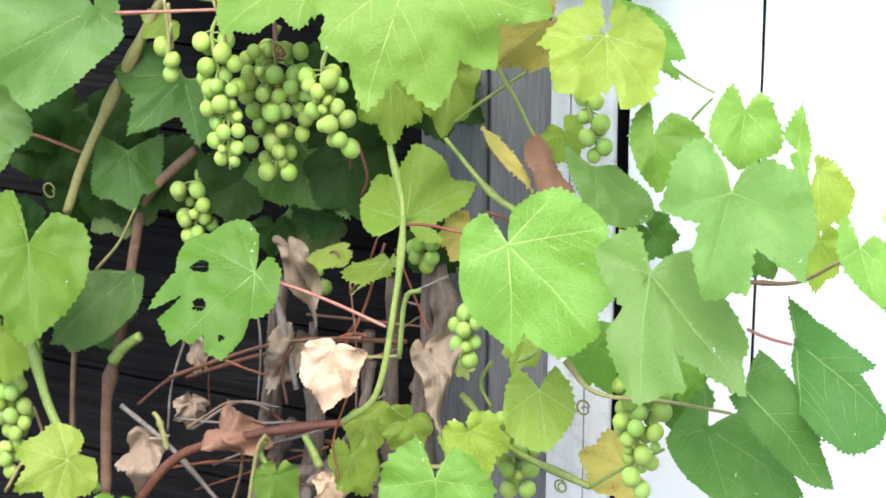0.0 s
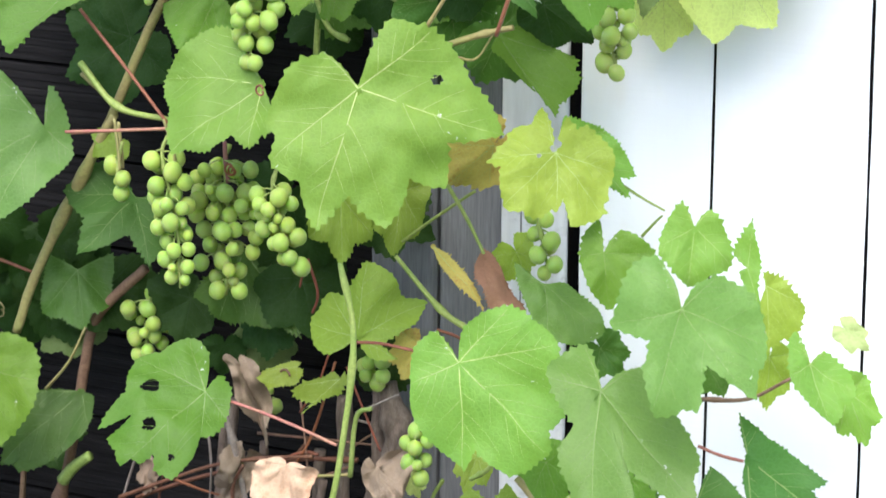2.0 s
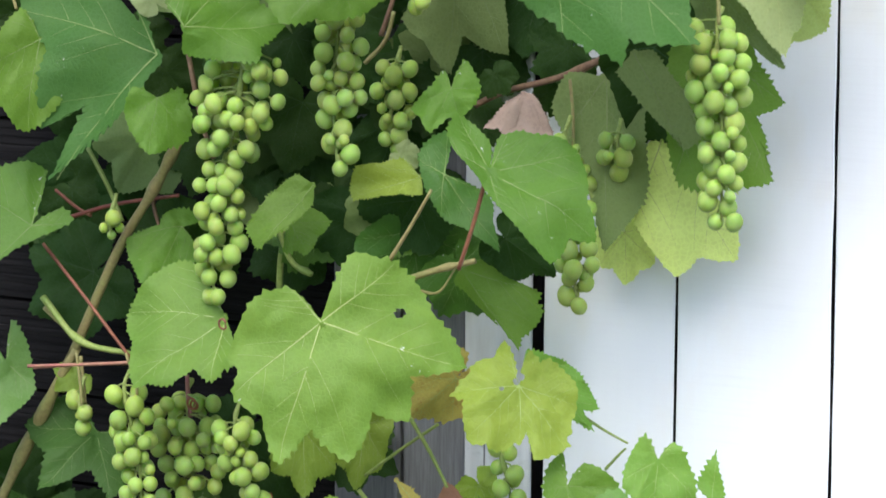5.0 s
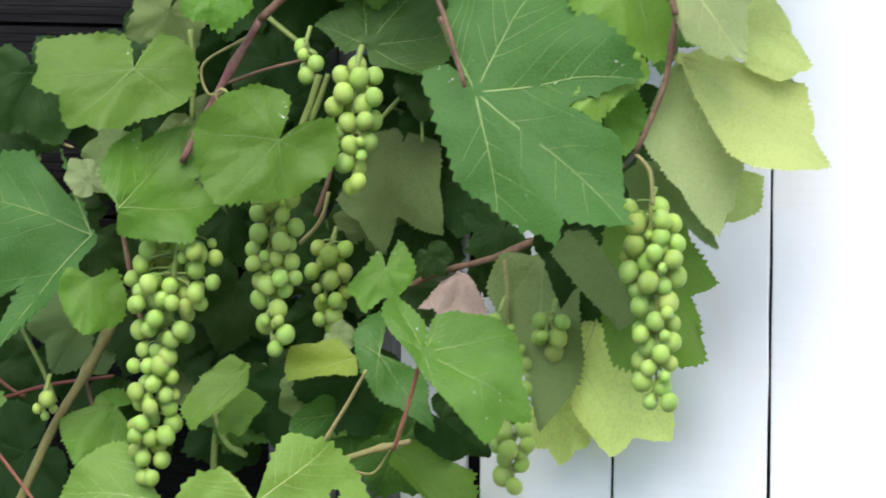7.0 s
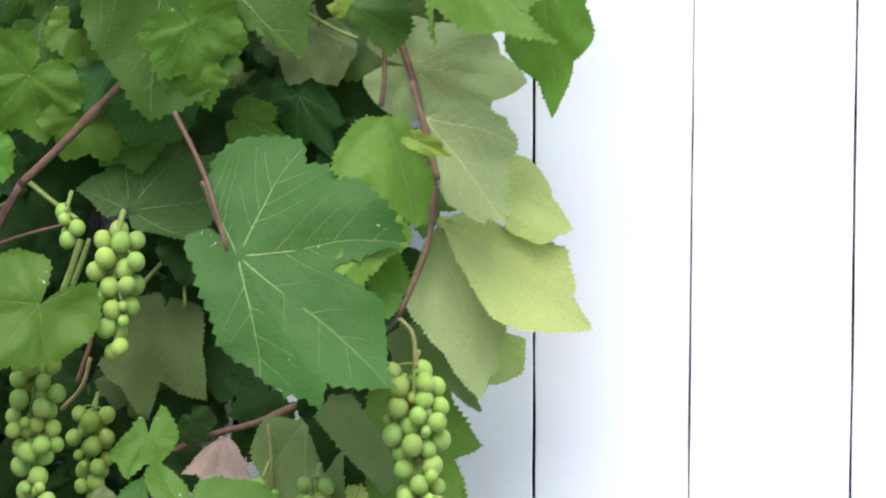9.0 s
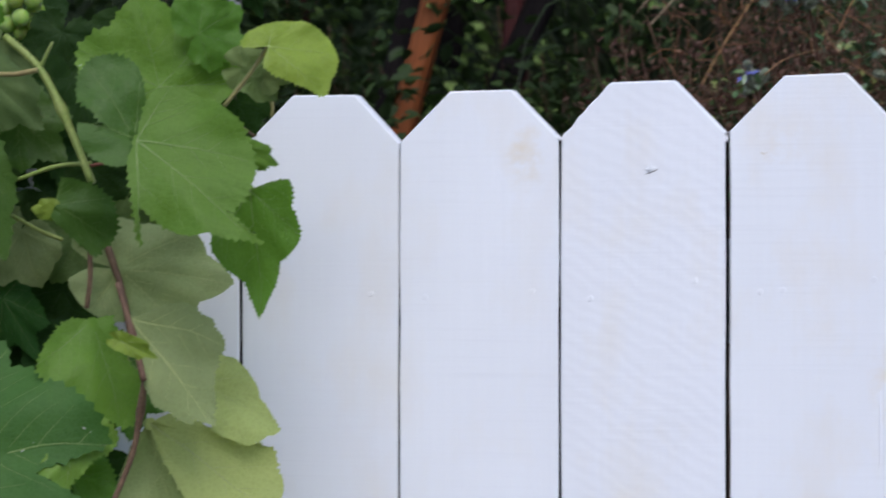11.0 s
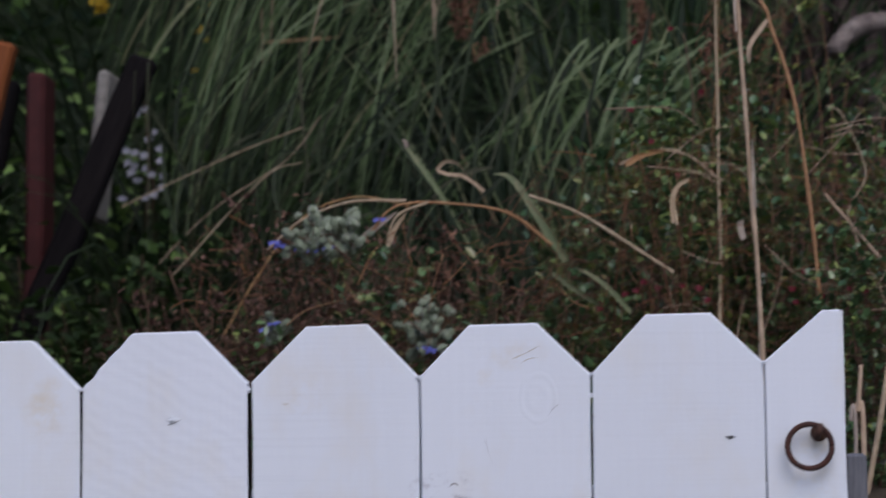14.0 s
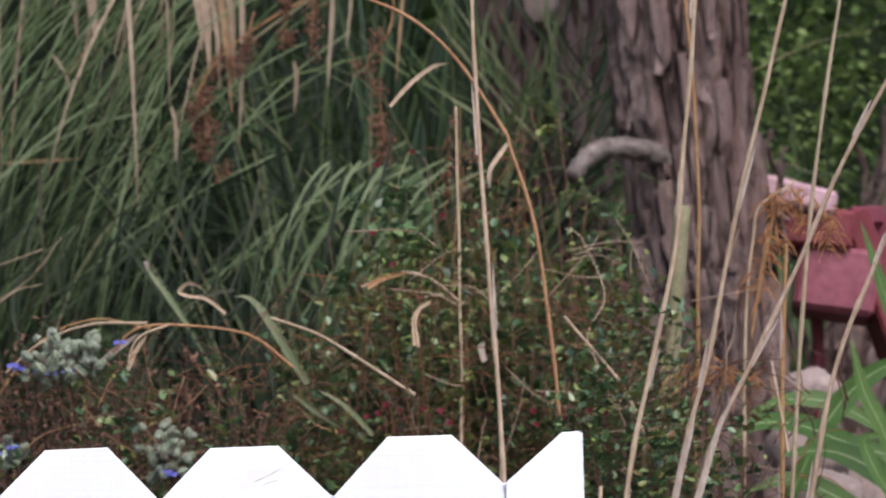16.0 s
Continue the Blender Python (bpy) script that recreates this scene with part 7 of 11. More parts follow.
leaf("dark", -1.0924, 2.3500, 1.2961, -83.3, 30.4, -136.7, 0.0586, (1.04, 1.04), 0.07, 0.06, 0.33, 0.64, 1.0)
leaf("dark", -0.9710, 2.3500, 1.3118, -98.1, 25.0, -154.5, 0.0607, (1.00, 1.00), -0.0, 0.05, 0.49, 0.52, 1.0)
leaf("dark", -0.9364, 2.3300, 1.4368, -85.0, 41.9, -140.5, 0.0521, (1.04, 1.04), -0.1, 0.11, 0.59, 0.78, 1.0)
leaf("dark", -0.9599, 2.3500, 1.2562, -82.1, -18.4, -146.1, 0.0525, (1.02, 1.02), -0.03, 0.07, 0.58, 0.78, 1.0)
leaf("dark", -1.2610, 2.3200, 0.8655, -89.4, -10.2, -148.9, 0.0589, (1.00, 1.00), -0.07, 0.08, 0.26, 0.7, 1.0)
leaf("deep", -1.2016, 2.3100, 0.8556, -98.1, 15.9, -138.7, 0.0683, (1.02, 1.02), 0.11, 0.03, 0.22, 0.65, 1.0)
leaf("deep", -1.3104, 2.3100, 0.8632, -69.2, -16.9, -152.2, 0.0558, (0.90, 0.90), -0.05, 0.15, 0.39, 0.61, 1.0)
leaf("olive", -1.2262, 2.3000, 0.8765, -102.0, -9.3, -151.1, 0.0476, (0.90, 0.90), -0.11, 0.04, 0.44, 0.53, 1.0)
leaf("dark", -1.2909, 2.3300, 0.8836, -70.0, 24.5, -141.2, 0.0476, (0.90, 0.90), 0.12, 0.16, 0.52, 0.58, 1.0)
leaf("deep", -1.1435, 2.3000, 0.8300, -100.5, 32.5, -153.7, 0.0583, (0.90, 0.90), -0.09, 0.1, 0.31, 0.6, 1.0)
cane("russet", 0.0021, 0.0017, 2, (-1.577, 2.300, 0.303), (-1.521, 2.300, 0.330), (-1.458, 2.300, 0.358), (-1.398, 2.300, 0.375), (-1.345, 2.300, 0.385))
cane("russet", 0.0017, 0.0012, 1, (-1.632, 2.320, 0.257), (-1.591, 2.320, 0.292), (-1.548, 2.320, 0.313))
cane("brown", 0.0014, 0.0011, 1, (-1.543, 2.280, 0.259), (-1.519, 2.280, 0.278), (-1.491, 2.280, 0.297), (-1.460, 2.280, 0.301), (-1.442, 2.280, 0.297))
cane("tan", 0.0036, 0.0024, 1, (-1.569, 2.280, 0.231), (-1.574, 2.280, 0.249), (-1.579, 2.280, 0.263), (-1.585, 2.280, 0.269))
cane("green", 0.0045, 0.0034, 0, (-1.371, 2.260, 0.256), (-1.380, 2.260, 0.273), (-1.389, 2.260, 0.287))
cane("tan", 0.0018, 0.0017, 1, (-1.385, 2.270, 0.237), (-1.342, 2.270, 0.255), (-1.290, 2.270, 0.269), (-1.218, 2.270, 0.281))
cane("russet", 0.0017, 0.0013, 1, (-1.383, 2.330, 0.369), (-1.362, 2.330, 0.399), (-1.349, 2.330, 0.434))
cane("bark", 0.0047, 0.0041, 3, (-1.412, 2.320, 0.194), (-1.384, 2.320, 0.249), (-1.357, 2.320, 0.297), (-1.344, 2.320, 0.354))
cane("bark", 0.0040, 0.0035, 3, (-1.311, 2.330, 0.211), (-1.304, 2.330, 0.273), (-1.278, 2.330, 0.362), (-1.265, 2.330, 0.424))
cane("grey", 0.0047, 0.0035, 2, (-1.413, 2.300, 0.200), (-1.400, 2.300, 0.225), (-1.346, 2.300, 0.238))
leaf("dark", -1.1086, 2.3000, 1.1755, -93.2, 35.3, -144.6, 0.0495, (0.91, 0.91), 0.11, 0.04, 0.38, 0.78, 1.0)
leaf("dark", -1.2374, 2.3200, 1.2629, -94.6, 30.6, -136.6, 0.0657, (1.03, 1.03), -0.03, 0.08, 0.4, 0.66, 1.0)
leaf("dark", -1.2016, 2.3300, 1.2789, -103.9, -22.5, -162.8, 0.0629, (1.01, 1.01), 0.12, 0.06, 0.18, 0.59, 1.0)
leaf("deep", -1.2716, 2.3000, 1.4135, -107.2, 31.6, -150.4, 0.0570, (0.96, 0.96), 0.1, 0.15, 0.54, 0.7, 1.0)
leaf("green", -1.2077, 2.2500, 1.4307, -111.6, -47.7, -153.7, 0.0714, (0.85, 0.85), 0.09, 0.05, 0.38, 0.68, 1.0)
leaf("dark", -1.1455, 2.2000, 1.4055, -93.1, -31.1, -146.3, 0.0556, (0.81, 0.81), 0.1, 0.13, 0.39, 0.73, 1.0)
leaf("green", -1.1405, 2.2700, 1.4235, -113.7, 32.1, -169.1, 0.0650, (1.02, 1.02), -0.09, 0.12, 0.5, 0.54, 1.0)
leaf("deep", -1.2381, 2.2500, 1.3658, -93.2, 47.1, -169.0, 0.0544, (0.98, 0.98), 0.08, 0.06, 0.48, 0.53, 1.0)
leaf("green", -1.1857, 2.2300, 1.3750, -73.9, 46.8, -144.0, 0.0517, (0.98, 0.98), -0.04, 0.12, 0.23, 0.66, 1.0)
leaf("green", -1.1395, 2.2200, 1.3695, -99.4, -1.3, -165.0, 0.0588, (0.84, 0.84), 0.07, 0.15, 0.53, 0.64, 1.0)
leaf("dark", -1.1413, 2.3000, 1.3617, -103.9, -19.7, -149.3, 0.0644, (0.97, 0.97), -0.08, 0.12, 0.36, 0.68, 1.0)
leaf("green", -1.2213, 2.2000, 1.3201, -111.3, -36.5, -144.7, 0.0655, (0.96, 0.96), 0.08, 0.03, 0.49, 0.79, 1.0)
leaf("deep", -1.2369, 2.3000, 1.3288, -84.7, -23.1, -160.6, 0.0570, (0.92, 0.92), -0.11, 0.13, 0.59, 0.54, 1.0)
leaf("slate", -1.1580, 2.2300, 1.3254, -79.2, -28.6, -170.5, 0.0467, (1.03, 1.03), -0.06, 0.11, 0.59, 0.53, 1.0)
leaf("slate", -1.1171, 2.2300, 1.3107, -104.3, 35.4, -144.5, 0.0602, (0.90, 0.90), -0.11, 0.05, 0.23, 0.78, 1.0)
leaf("green", -1.0900, 2.2400, 1.3748, -100.7, -44.3, -130.4, 0.0457, (0.84, 0.84), -0.12, 0.07, 0.46, 0.6, 1.0)
leaf("dark", -1.2330, 2.2000, 1.4481, -110.6, -42.2, -133.3, 0.0530, (0.83, 0.83), 0.06, 0.13, 0.55, 0.58, 1.0)
leaf("slate", -1.2054, 2.2300, 1.4694, -90.9, 52.6, -133.9, 0.0621, (0.92, 0.92), 0.09, 0.16, 0.51, 0.75, 1.0)
leaf("deep", -1.1715, 2.2600, 1.4609, -103.7, -2.3, -167.6, 0.0503, (0.83, 0.83), -0.09, 0.11, 0.49, 0.69, 1.0)
leaf("deep", -1.1474, 2.3000, 1.4732, -112.5, -24.5, -160.4, 0.0724, (0.93, 0.93), 0.12, 0.13, 0.27, 0.5, 1.0)
leaf("green", -1.1770, 2.2300, 1.2858, -97.0, -28.2, -143.4, 0.0488, (0.99, 0.99), 0.0, 0.05, 0.47, 0.61, 1.0)
leaf("green", -1.1536, 2.2700, 1.2758, -76.2, -38.6, -155.6, 0.0490, (0.82, 0.82), -0.01, 0.14, 0.34, 0.74, 1.0)
leaf("green", -1.2540, 2.2900, 1.2852, -114.5, -29.5, -145.2, 0.0526, (0.85, 0.85), 0.04, 0.11, 0.49, 0.77, 1.0)
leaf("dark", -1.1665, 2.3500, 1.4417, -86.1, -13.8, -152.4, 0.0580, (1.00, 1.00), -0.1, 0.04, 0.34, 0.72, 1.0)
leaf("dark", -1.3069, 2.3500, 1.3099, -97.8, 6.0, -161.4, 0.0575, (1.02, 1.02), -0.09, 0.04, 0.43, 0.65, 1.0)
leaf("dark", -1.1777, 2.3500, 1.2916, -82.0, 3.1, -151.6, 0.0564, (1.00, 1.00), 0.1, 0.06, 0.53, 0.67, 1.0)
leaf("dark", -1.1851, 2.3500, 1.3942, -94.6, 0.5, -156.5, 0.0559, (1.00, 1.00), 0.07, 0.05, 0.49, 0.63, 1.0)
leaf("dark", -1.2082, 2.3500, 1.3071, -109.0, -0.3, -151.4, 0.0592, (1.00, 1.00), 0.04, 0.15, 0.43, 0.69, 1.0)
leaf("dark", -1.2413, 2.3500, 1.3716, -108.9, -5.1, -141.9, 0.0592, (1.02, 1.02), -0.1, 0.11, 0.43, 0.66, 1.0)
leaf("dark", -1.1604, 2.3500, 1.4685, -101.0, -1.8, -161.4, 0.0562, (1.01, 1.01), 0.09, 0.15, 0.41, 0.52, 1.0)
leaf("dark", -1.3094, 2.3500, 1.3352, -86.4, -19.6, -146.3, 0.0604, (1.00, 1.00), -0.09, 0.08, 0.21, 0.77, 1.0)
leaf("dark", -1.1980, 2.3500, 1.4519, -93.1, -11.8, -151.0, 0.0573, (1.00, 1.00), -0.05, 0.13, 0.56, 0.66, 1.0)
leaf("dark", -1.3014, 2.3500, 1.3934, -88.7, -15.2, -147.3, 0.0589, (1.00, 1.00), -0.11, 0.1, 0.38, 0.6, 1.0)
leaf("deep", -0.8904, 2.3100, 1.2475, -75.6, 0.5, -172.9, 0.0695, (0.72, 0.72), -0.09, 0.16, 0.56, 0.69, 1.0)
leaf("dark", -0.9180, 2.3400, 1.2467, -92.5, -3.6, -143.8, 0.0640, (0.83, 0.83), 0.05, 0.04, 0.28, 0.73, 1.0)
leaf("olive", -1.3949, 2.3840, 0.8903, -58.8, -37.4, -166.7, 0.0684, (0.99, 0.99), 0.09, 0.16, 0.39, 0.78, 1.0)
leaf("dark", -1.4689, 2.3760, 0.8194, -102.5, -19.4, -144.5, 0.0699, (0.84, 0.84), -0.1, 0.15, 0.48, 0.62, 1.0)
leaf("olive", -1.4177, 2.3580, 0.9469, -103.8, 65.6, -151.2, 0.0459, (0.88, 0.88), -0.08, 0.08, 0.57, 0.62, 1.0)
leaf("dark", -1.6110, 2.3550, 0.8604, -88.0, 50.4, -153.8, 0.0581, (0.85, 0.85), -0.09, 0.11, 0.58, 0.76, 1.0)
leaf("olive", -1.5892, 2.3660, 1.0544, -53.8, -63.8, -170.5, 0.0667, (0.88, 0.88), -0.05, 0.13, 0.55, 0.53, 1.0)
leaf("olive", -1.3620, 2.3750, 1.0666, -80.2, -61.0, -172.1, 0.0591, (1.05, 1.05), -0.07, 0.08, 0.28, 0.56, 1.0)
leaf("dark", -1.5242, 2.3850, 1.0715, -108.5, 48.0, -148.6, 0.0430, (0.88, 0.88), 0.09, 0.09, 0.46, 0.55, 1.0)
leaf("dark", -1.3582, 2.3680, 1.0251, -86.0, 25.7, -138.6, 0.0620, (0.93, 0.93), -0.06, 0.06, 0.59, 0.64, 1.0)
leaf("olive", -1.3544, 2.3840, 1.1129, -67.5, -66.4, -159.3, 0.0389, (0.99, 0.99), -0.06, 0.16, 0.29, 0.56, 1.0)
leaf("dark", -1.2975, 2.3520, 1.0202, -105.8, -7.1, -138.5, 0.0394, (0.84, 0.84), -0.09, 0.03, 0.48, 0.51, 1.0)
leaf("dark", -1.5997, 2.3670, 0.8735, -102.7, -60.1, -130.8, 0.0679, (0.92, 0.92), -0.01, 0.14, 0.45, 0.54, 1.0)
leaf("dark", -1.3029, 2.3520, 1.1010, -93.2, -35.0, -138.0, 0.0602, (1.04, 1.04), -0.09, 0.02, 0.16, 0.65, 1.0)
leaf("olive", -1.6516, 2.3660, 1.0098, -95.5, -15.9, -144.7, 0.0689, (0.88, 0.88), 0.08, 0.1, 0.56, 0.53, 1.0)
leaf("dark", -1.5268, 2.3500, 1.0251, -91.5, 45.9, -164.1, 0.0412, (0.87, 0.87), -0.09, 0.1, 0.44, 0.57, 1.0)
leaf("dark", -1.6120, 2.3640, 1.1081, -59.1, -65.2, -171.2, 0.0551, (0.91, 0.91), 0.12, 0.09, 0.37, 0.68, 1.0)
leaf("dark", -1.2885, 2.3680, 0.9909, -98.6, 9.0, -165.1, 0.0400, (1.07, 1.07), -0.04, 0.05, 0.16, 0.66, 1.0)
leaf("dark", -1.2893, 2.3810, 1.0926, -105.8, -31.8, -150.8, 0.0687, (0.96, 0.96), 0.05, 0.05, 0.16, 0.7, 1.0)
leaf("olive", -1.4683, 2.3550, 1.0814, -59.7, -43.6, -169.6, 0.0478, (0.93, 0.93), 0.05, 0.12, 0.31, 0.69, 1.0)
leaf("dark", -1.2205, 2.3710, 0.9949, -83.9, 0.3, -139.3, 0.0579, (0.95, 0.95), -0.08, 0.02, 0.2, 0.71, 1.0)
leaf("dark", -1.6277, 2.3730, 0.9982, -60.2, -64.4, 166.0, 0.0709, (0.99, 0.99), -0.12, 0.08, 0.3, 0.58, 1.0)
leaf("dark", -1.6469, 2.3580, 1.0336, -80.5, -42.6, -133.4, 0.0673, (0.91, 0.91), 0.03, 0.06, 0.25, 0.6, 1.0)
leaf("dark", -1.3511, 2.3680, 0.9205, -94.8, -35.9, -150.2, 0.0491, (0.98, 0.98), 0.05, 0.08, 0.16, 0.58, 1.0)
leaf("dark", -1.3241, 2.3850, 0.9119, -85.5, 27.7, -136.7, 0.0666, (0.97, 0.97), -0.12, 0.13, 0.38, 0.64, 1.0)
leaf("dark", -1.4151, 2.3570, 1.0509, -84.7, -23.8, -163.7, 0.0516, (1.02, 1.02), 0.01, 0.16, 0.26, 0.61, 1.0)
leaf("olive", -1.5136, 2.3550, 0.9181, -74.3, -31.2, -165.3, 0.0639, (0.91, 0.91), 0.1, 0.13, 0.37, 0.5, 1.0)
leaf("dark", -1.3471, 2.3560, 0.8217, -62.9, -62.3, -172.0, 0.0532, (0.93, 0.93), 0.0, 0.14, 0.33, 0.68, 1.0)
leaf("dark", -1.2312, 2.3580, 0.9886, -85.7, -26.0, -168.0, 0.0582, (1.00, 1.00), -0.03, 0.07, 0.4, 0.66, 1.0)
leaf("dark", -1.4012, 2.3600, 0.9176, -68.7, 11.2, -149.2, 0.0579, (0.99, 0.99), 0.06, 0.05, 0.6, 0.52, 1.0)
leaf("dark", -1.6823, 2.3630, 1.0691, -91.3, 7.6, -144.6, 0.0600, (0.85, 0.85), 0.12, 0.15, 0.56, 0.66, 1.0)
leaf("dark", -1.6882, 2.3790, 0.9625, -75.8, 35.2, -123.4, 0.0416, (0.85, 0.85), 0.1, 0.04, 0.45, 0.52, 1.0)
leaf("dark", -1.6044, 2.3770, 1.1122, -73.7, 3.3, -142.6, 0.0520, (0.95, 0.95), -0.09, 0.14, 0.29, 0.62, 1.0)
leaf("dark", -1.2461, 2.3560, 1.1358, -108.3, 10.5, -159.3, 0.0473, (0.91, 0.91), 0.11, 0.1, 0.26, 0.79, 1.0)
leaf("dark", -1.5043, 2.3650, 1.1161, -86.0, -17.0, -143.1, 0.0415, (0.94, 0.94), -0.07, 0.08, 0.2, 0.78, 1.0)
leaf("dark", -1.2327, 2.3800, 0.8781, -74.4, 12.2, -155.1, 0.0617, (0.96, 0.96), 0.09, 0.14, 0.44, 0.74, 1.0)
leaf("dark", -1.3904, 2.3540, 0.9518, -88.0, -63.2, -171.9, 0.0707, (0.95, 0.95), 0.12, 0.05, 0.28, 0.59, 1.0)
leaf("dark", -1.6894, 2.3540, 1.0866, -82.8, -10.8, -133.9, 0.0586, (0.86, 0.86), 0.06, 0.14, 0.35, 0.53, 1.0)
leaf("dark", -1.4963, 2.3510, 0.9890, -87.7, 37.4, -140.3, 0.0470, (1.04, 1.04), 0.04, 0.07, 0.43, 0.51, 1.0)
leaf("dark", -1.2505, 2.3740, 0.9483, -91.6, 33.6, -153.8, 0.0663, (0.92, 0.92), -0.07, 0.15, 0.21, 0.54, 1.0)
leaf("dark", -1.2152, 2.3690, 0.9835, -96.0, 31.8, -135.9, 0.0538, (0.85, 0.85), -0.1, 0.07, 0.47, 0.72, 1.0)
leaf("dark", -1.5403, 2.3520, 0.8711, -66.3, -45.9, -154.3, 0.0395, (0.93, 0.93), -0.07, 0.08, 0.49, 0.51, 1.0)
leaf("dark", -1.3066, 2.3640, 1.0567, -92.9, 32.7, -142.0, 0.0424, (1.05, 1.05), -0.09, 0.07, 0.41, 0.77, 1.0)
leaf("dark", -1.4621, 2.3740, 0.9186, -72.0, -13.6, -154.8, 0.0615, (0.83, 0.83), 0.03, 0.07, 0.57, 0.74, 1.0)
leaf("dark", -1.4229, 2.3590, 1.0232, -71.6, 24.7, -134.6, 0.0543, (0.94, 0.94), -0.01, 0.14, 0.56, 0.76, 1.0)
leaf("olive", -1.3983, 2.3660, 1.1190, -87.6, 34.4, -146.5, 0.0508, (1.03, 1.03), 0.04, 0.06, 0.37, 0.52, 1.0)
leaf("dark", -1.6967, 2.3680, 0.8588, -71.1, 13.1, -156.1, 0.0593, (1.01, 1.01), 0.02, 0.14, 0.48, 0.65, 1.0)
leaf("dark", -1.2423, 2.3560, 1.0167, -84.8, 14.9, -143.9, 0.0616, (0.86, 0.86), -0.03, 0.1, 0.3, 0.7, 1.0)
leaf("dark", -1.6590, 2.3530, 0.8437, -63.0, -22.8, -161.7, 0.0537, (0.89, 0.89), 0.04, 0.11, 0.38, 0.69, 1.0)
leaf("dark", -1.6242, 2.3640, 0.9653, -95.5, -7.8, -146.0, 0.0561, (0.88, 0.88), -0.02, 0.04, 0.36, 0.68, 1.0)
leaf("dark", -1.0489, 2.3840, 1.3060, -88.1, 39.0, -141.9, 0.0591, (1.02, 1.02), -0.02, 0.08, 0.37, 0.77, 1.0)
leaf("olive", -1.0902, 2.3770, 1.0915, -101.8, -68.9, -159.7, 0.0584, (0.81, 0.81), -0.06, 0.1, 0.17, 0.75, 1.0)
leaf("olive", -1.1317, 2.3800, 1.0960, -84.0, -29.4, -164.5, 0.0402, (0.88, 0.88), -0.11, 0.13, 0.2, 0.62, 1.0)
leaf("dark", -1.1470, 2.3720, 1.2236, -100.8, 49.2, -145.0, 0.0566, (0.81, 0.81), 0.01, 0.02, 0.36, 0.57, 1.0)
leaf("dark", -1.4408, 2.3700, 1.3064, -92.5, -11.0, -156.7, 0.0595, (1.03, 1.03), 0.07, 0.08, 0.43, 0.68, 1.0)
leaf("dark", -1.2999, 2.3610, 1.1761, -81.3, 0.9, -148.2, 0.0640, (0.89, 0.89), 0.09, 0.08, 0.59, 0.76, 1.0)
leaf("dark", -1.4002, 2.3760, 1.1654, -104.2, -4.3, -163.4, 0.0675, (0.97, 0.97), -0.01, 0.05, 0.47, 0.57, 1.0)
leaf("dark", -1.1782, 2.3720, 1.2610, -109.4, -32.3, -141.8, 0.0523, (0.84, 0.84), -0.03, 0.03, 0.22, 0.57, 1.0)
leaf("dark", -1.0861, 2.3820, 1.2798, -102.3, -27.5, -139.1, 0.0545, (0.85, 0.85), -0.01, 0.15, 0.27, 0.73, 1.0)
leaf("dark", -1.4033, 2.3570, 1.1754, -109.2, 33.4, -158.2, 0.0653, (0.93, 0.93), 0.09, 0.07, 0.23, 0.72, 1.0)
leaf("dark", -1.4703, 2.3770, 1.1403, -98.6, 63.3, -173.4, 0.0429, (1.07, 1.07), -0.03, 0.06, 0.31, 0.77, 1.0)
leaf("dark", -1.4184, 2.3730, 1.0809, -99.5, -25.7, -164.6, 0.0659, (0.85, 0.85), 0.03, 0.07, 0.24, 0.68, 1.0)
leaf("dark", -1.3410, 2.3560, 1.2404, -85.4, -15.2, -158.0, 0.0471, (0.91, 0.91), 0.09, 0.12, 0.59, 0.57, 1.0)
leaf("dark", -1.1235, 2.3650, 1.1321, -95.8, 11.5, -138.3, 0.0613, (0.97, 0.97), 0.11, 0.04, 0.36, 0.62, 1.0)
leaf("dark", -1.0713, 2.3540, 1.2301, -84.5, 56.4, -155.4, 0.0362, (0.85, 0.85), 0.02, 0.03, 0.17, 0.51, 1.0)
leaf("dark", -1.2148, 2.3700, 1.1395, -84.8, 70.4, -154.3, 0.0502, (1.02, 1.02), 0.04, 0.08, 0.49, 0.68, 1.0)
leaf("dark", -1.2146, 2.3540, 1.2975, -93.5, 47.8, -155.4, 0.0404, (0.89, 0.89), -0.0, 0.03, 0.53, 0.76, 1.0)
leaf("dark", -1.3944, 2.3680, 1.2584, -104.1, 29.0, -163.1, 0.0420, (0.89, 0.89), 0.08, 0.11, 0.5, 0.7, 1.0)
leaf("dark", -1.4637, 2.3680, 1.0912, -92.1, 18.1, -152.0, 0.0659, (0.97, 0.97), -0.12, 0.11, 0.22, 0.53, 1.0)
leaf("dark", -0.9794, 2.3790, 1.2946, -109.1, -21.5, -152.2, 0.0447, (0.97, 0.97), 0.0, 0.03, 0.32, 0.6, 1.0)
leaf("olive", -1.3691, 2.3720, 1.3138, -112.2, 34.5, -167.9, 0.0393, (0.93, 0.93), 0.01, 0.02, 0.38, 0.76, 1.0)
leaf("dark", -1.3105, 2.3770, 1.2076, -76.5, 31.1, -153.2, 0.0597, (0.98, 0.98), -0.07, 0.14, 0.25, 0.66, 1.0)
leaf("dark", -1.1197, 2.3830, 1.0989, -87.2, -19.9, -151.7, 0.0484, (1.04, 1.04), -0.1, 0.09, 0.42, 0.66, 1.0)
leaf("dark", -1.0600, 2.3730, 1.2262, -74.7, 64.4, -153.2, 0.0521, (1.05, 1.05), 0.05, 0.14, 0.31, 0.57, 1.0)
leaf("dark", -1.4317, 2.3760, 1.3026, -104.8, -54.3, -135.3, 0.0517, (1.04, 1.04), -0.11, 0.09, 0.19, 0.72, 1.0)
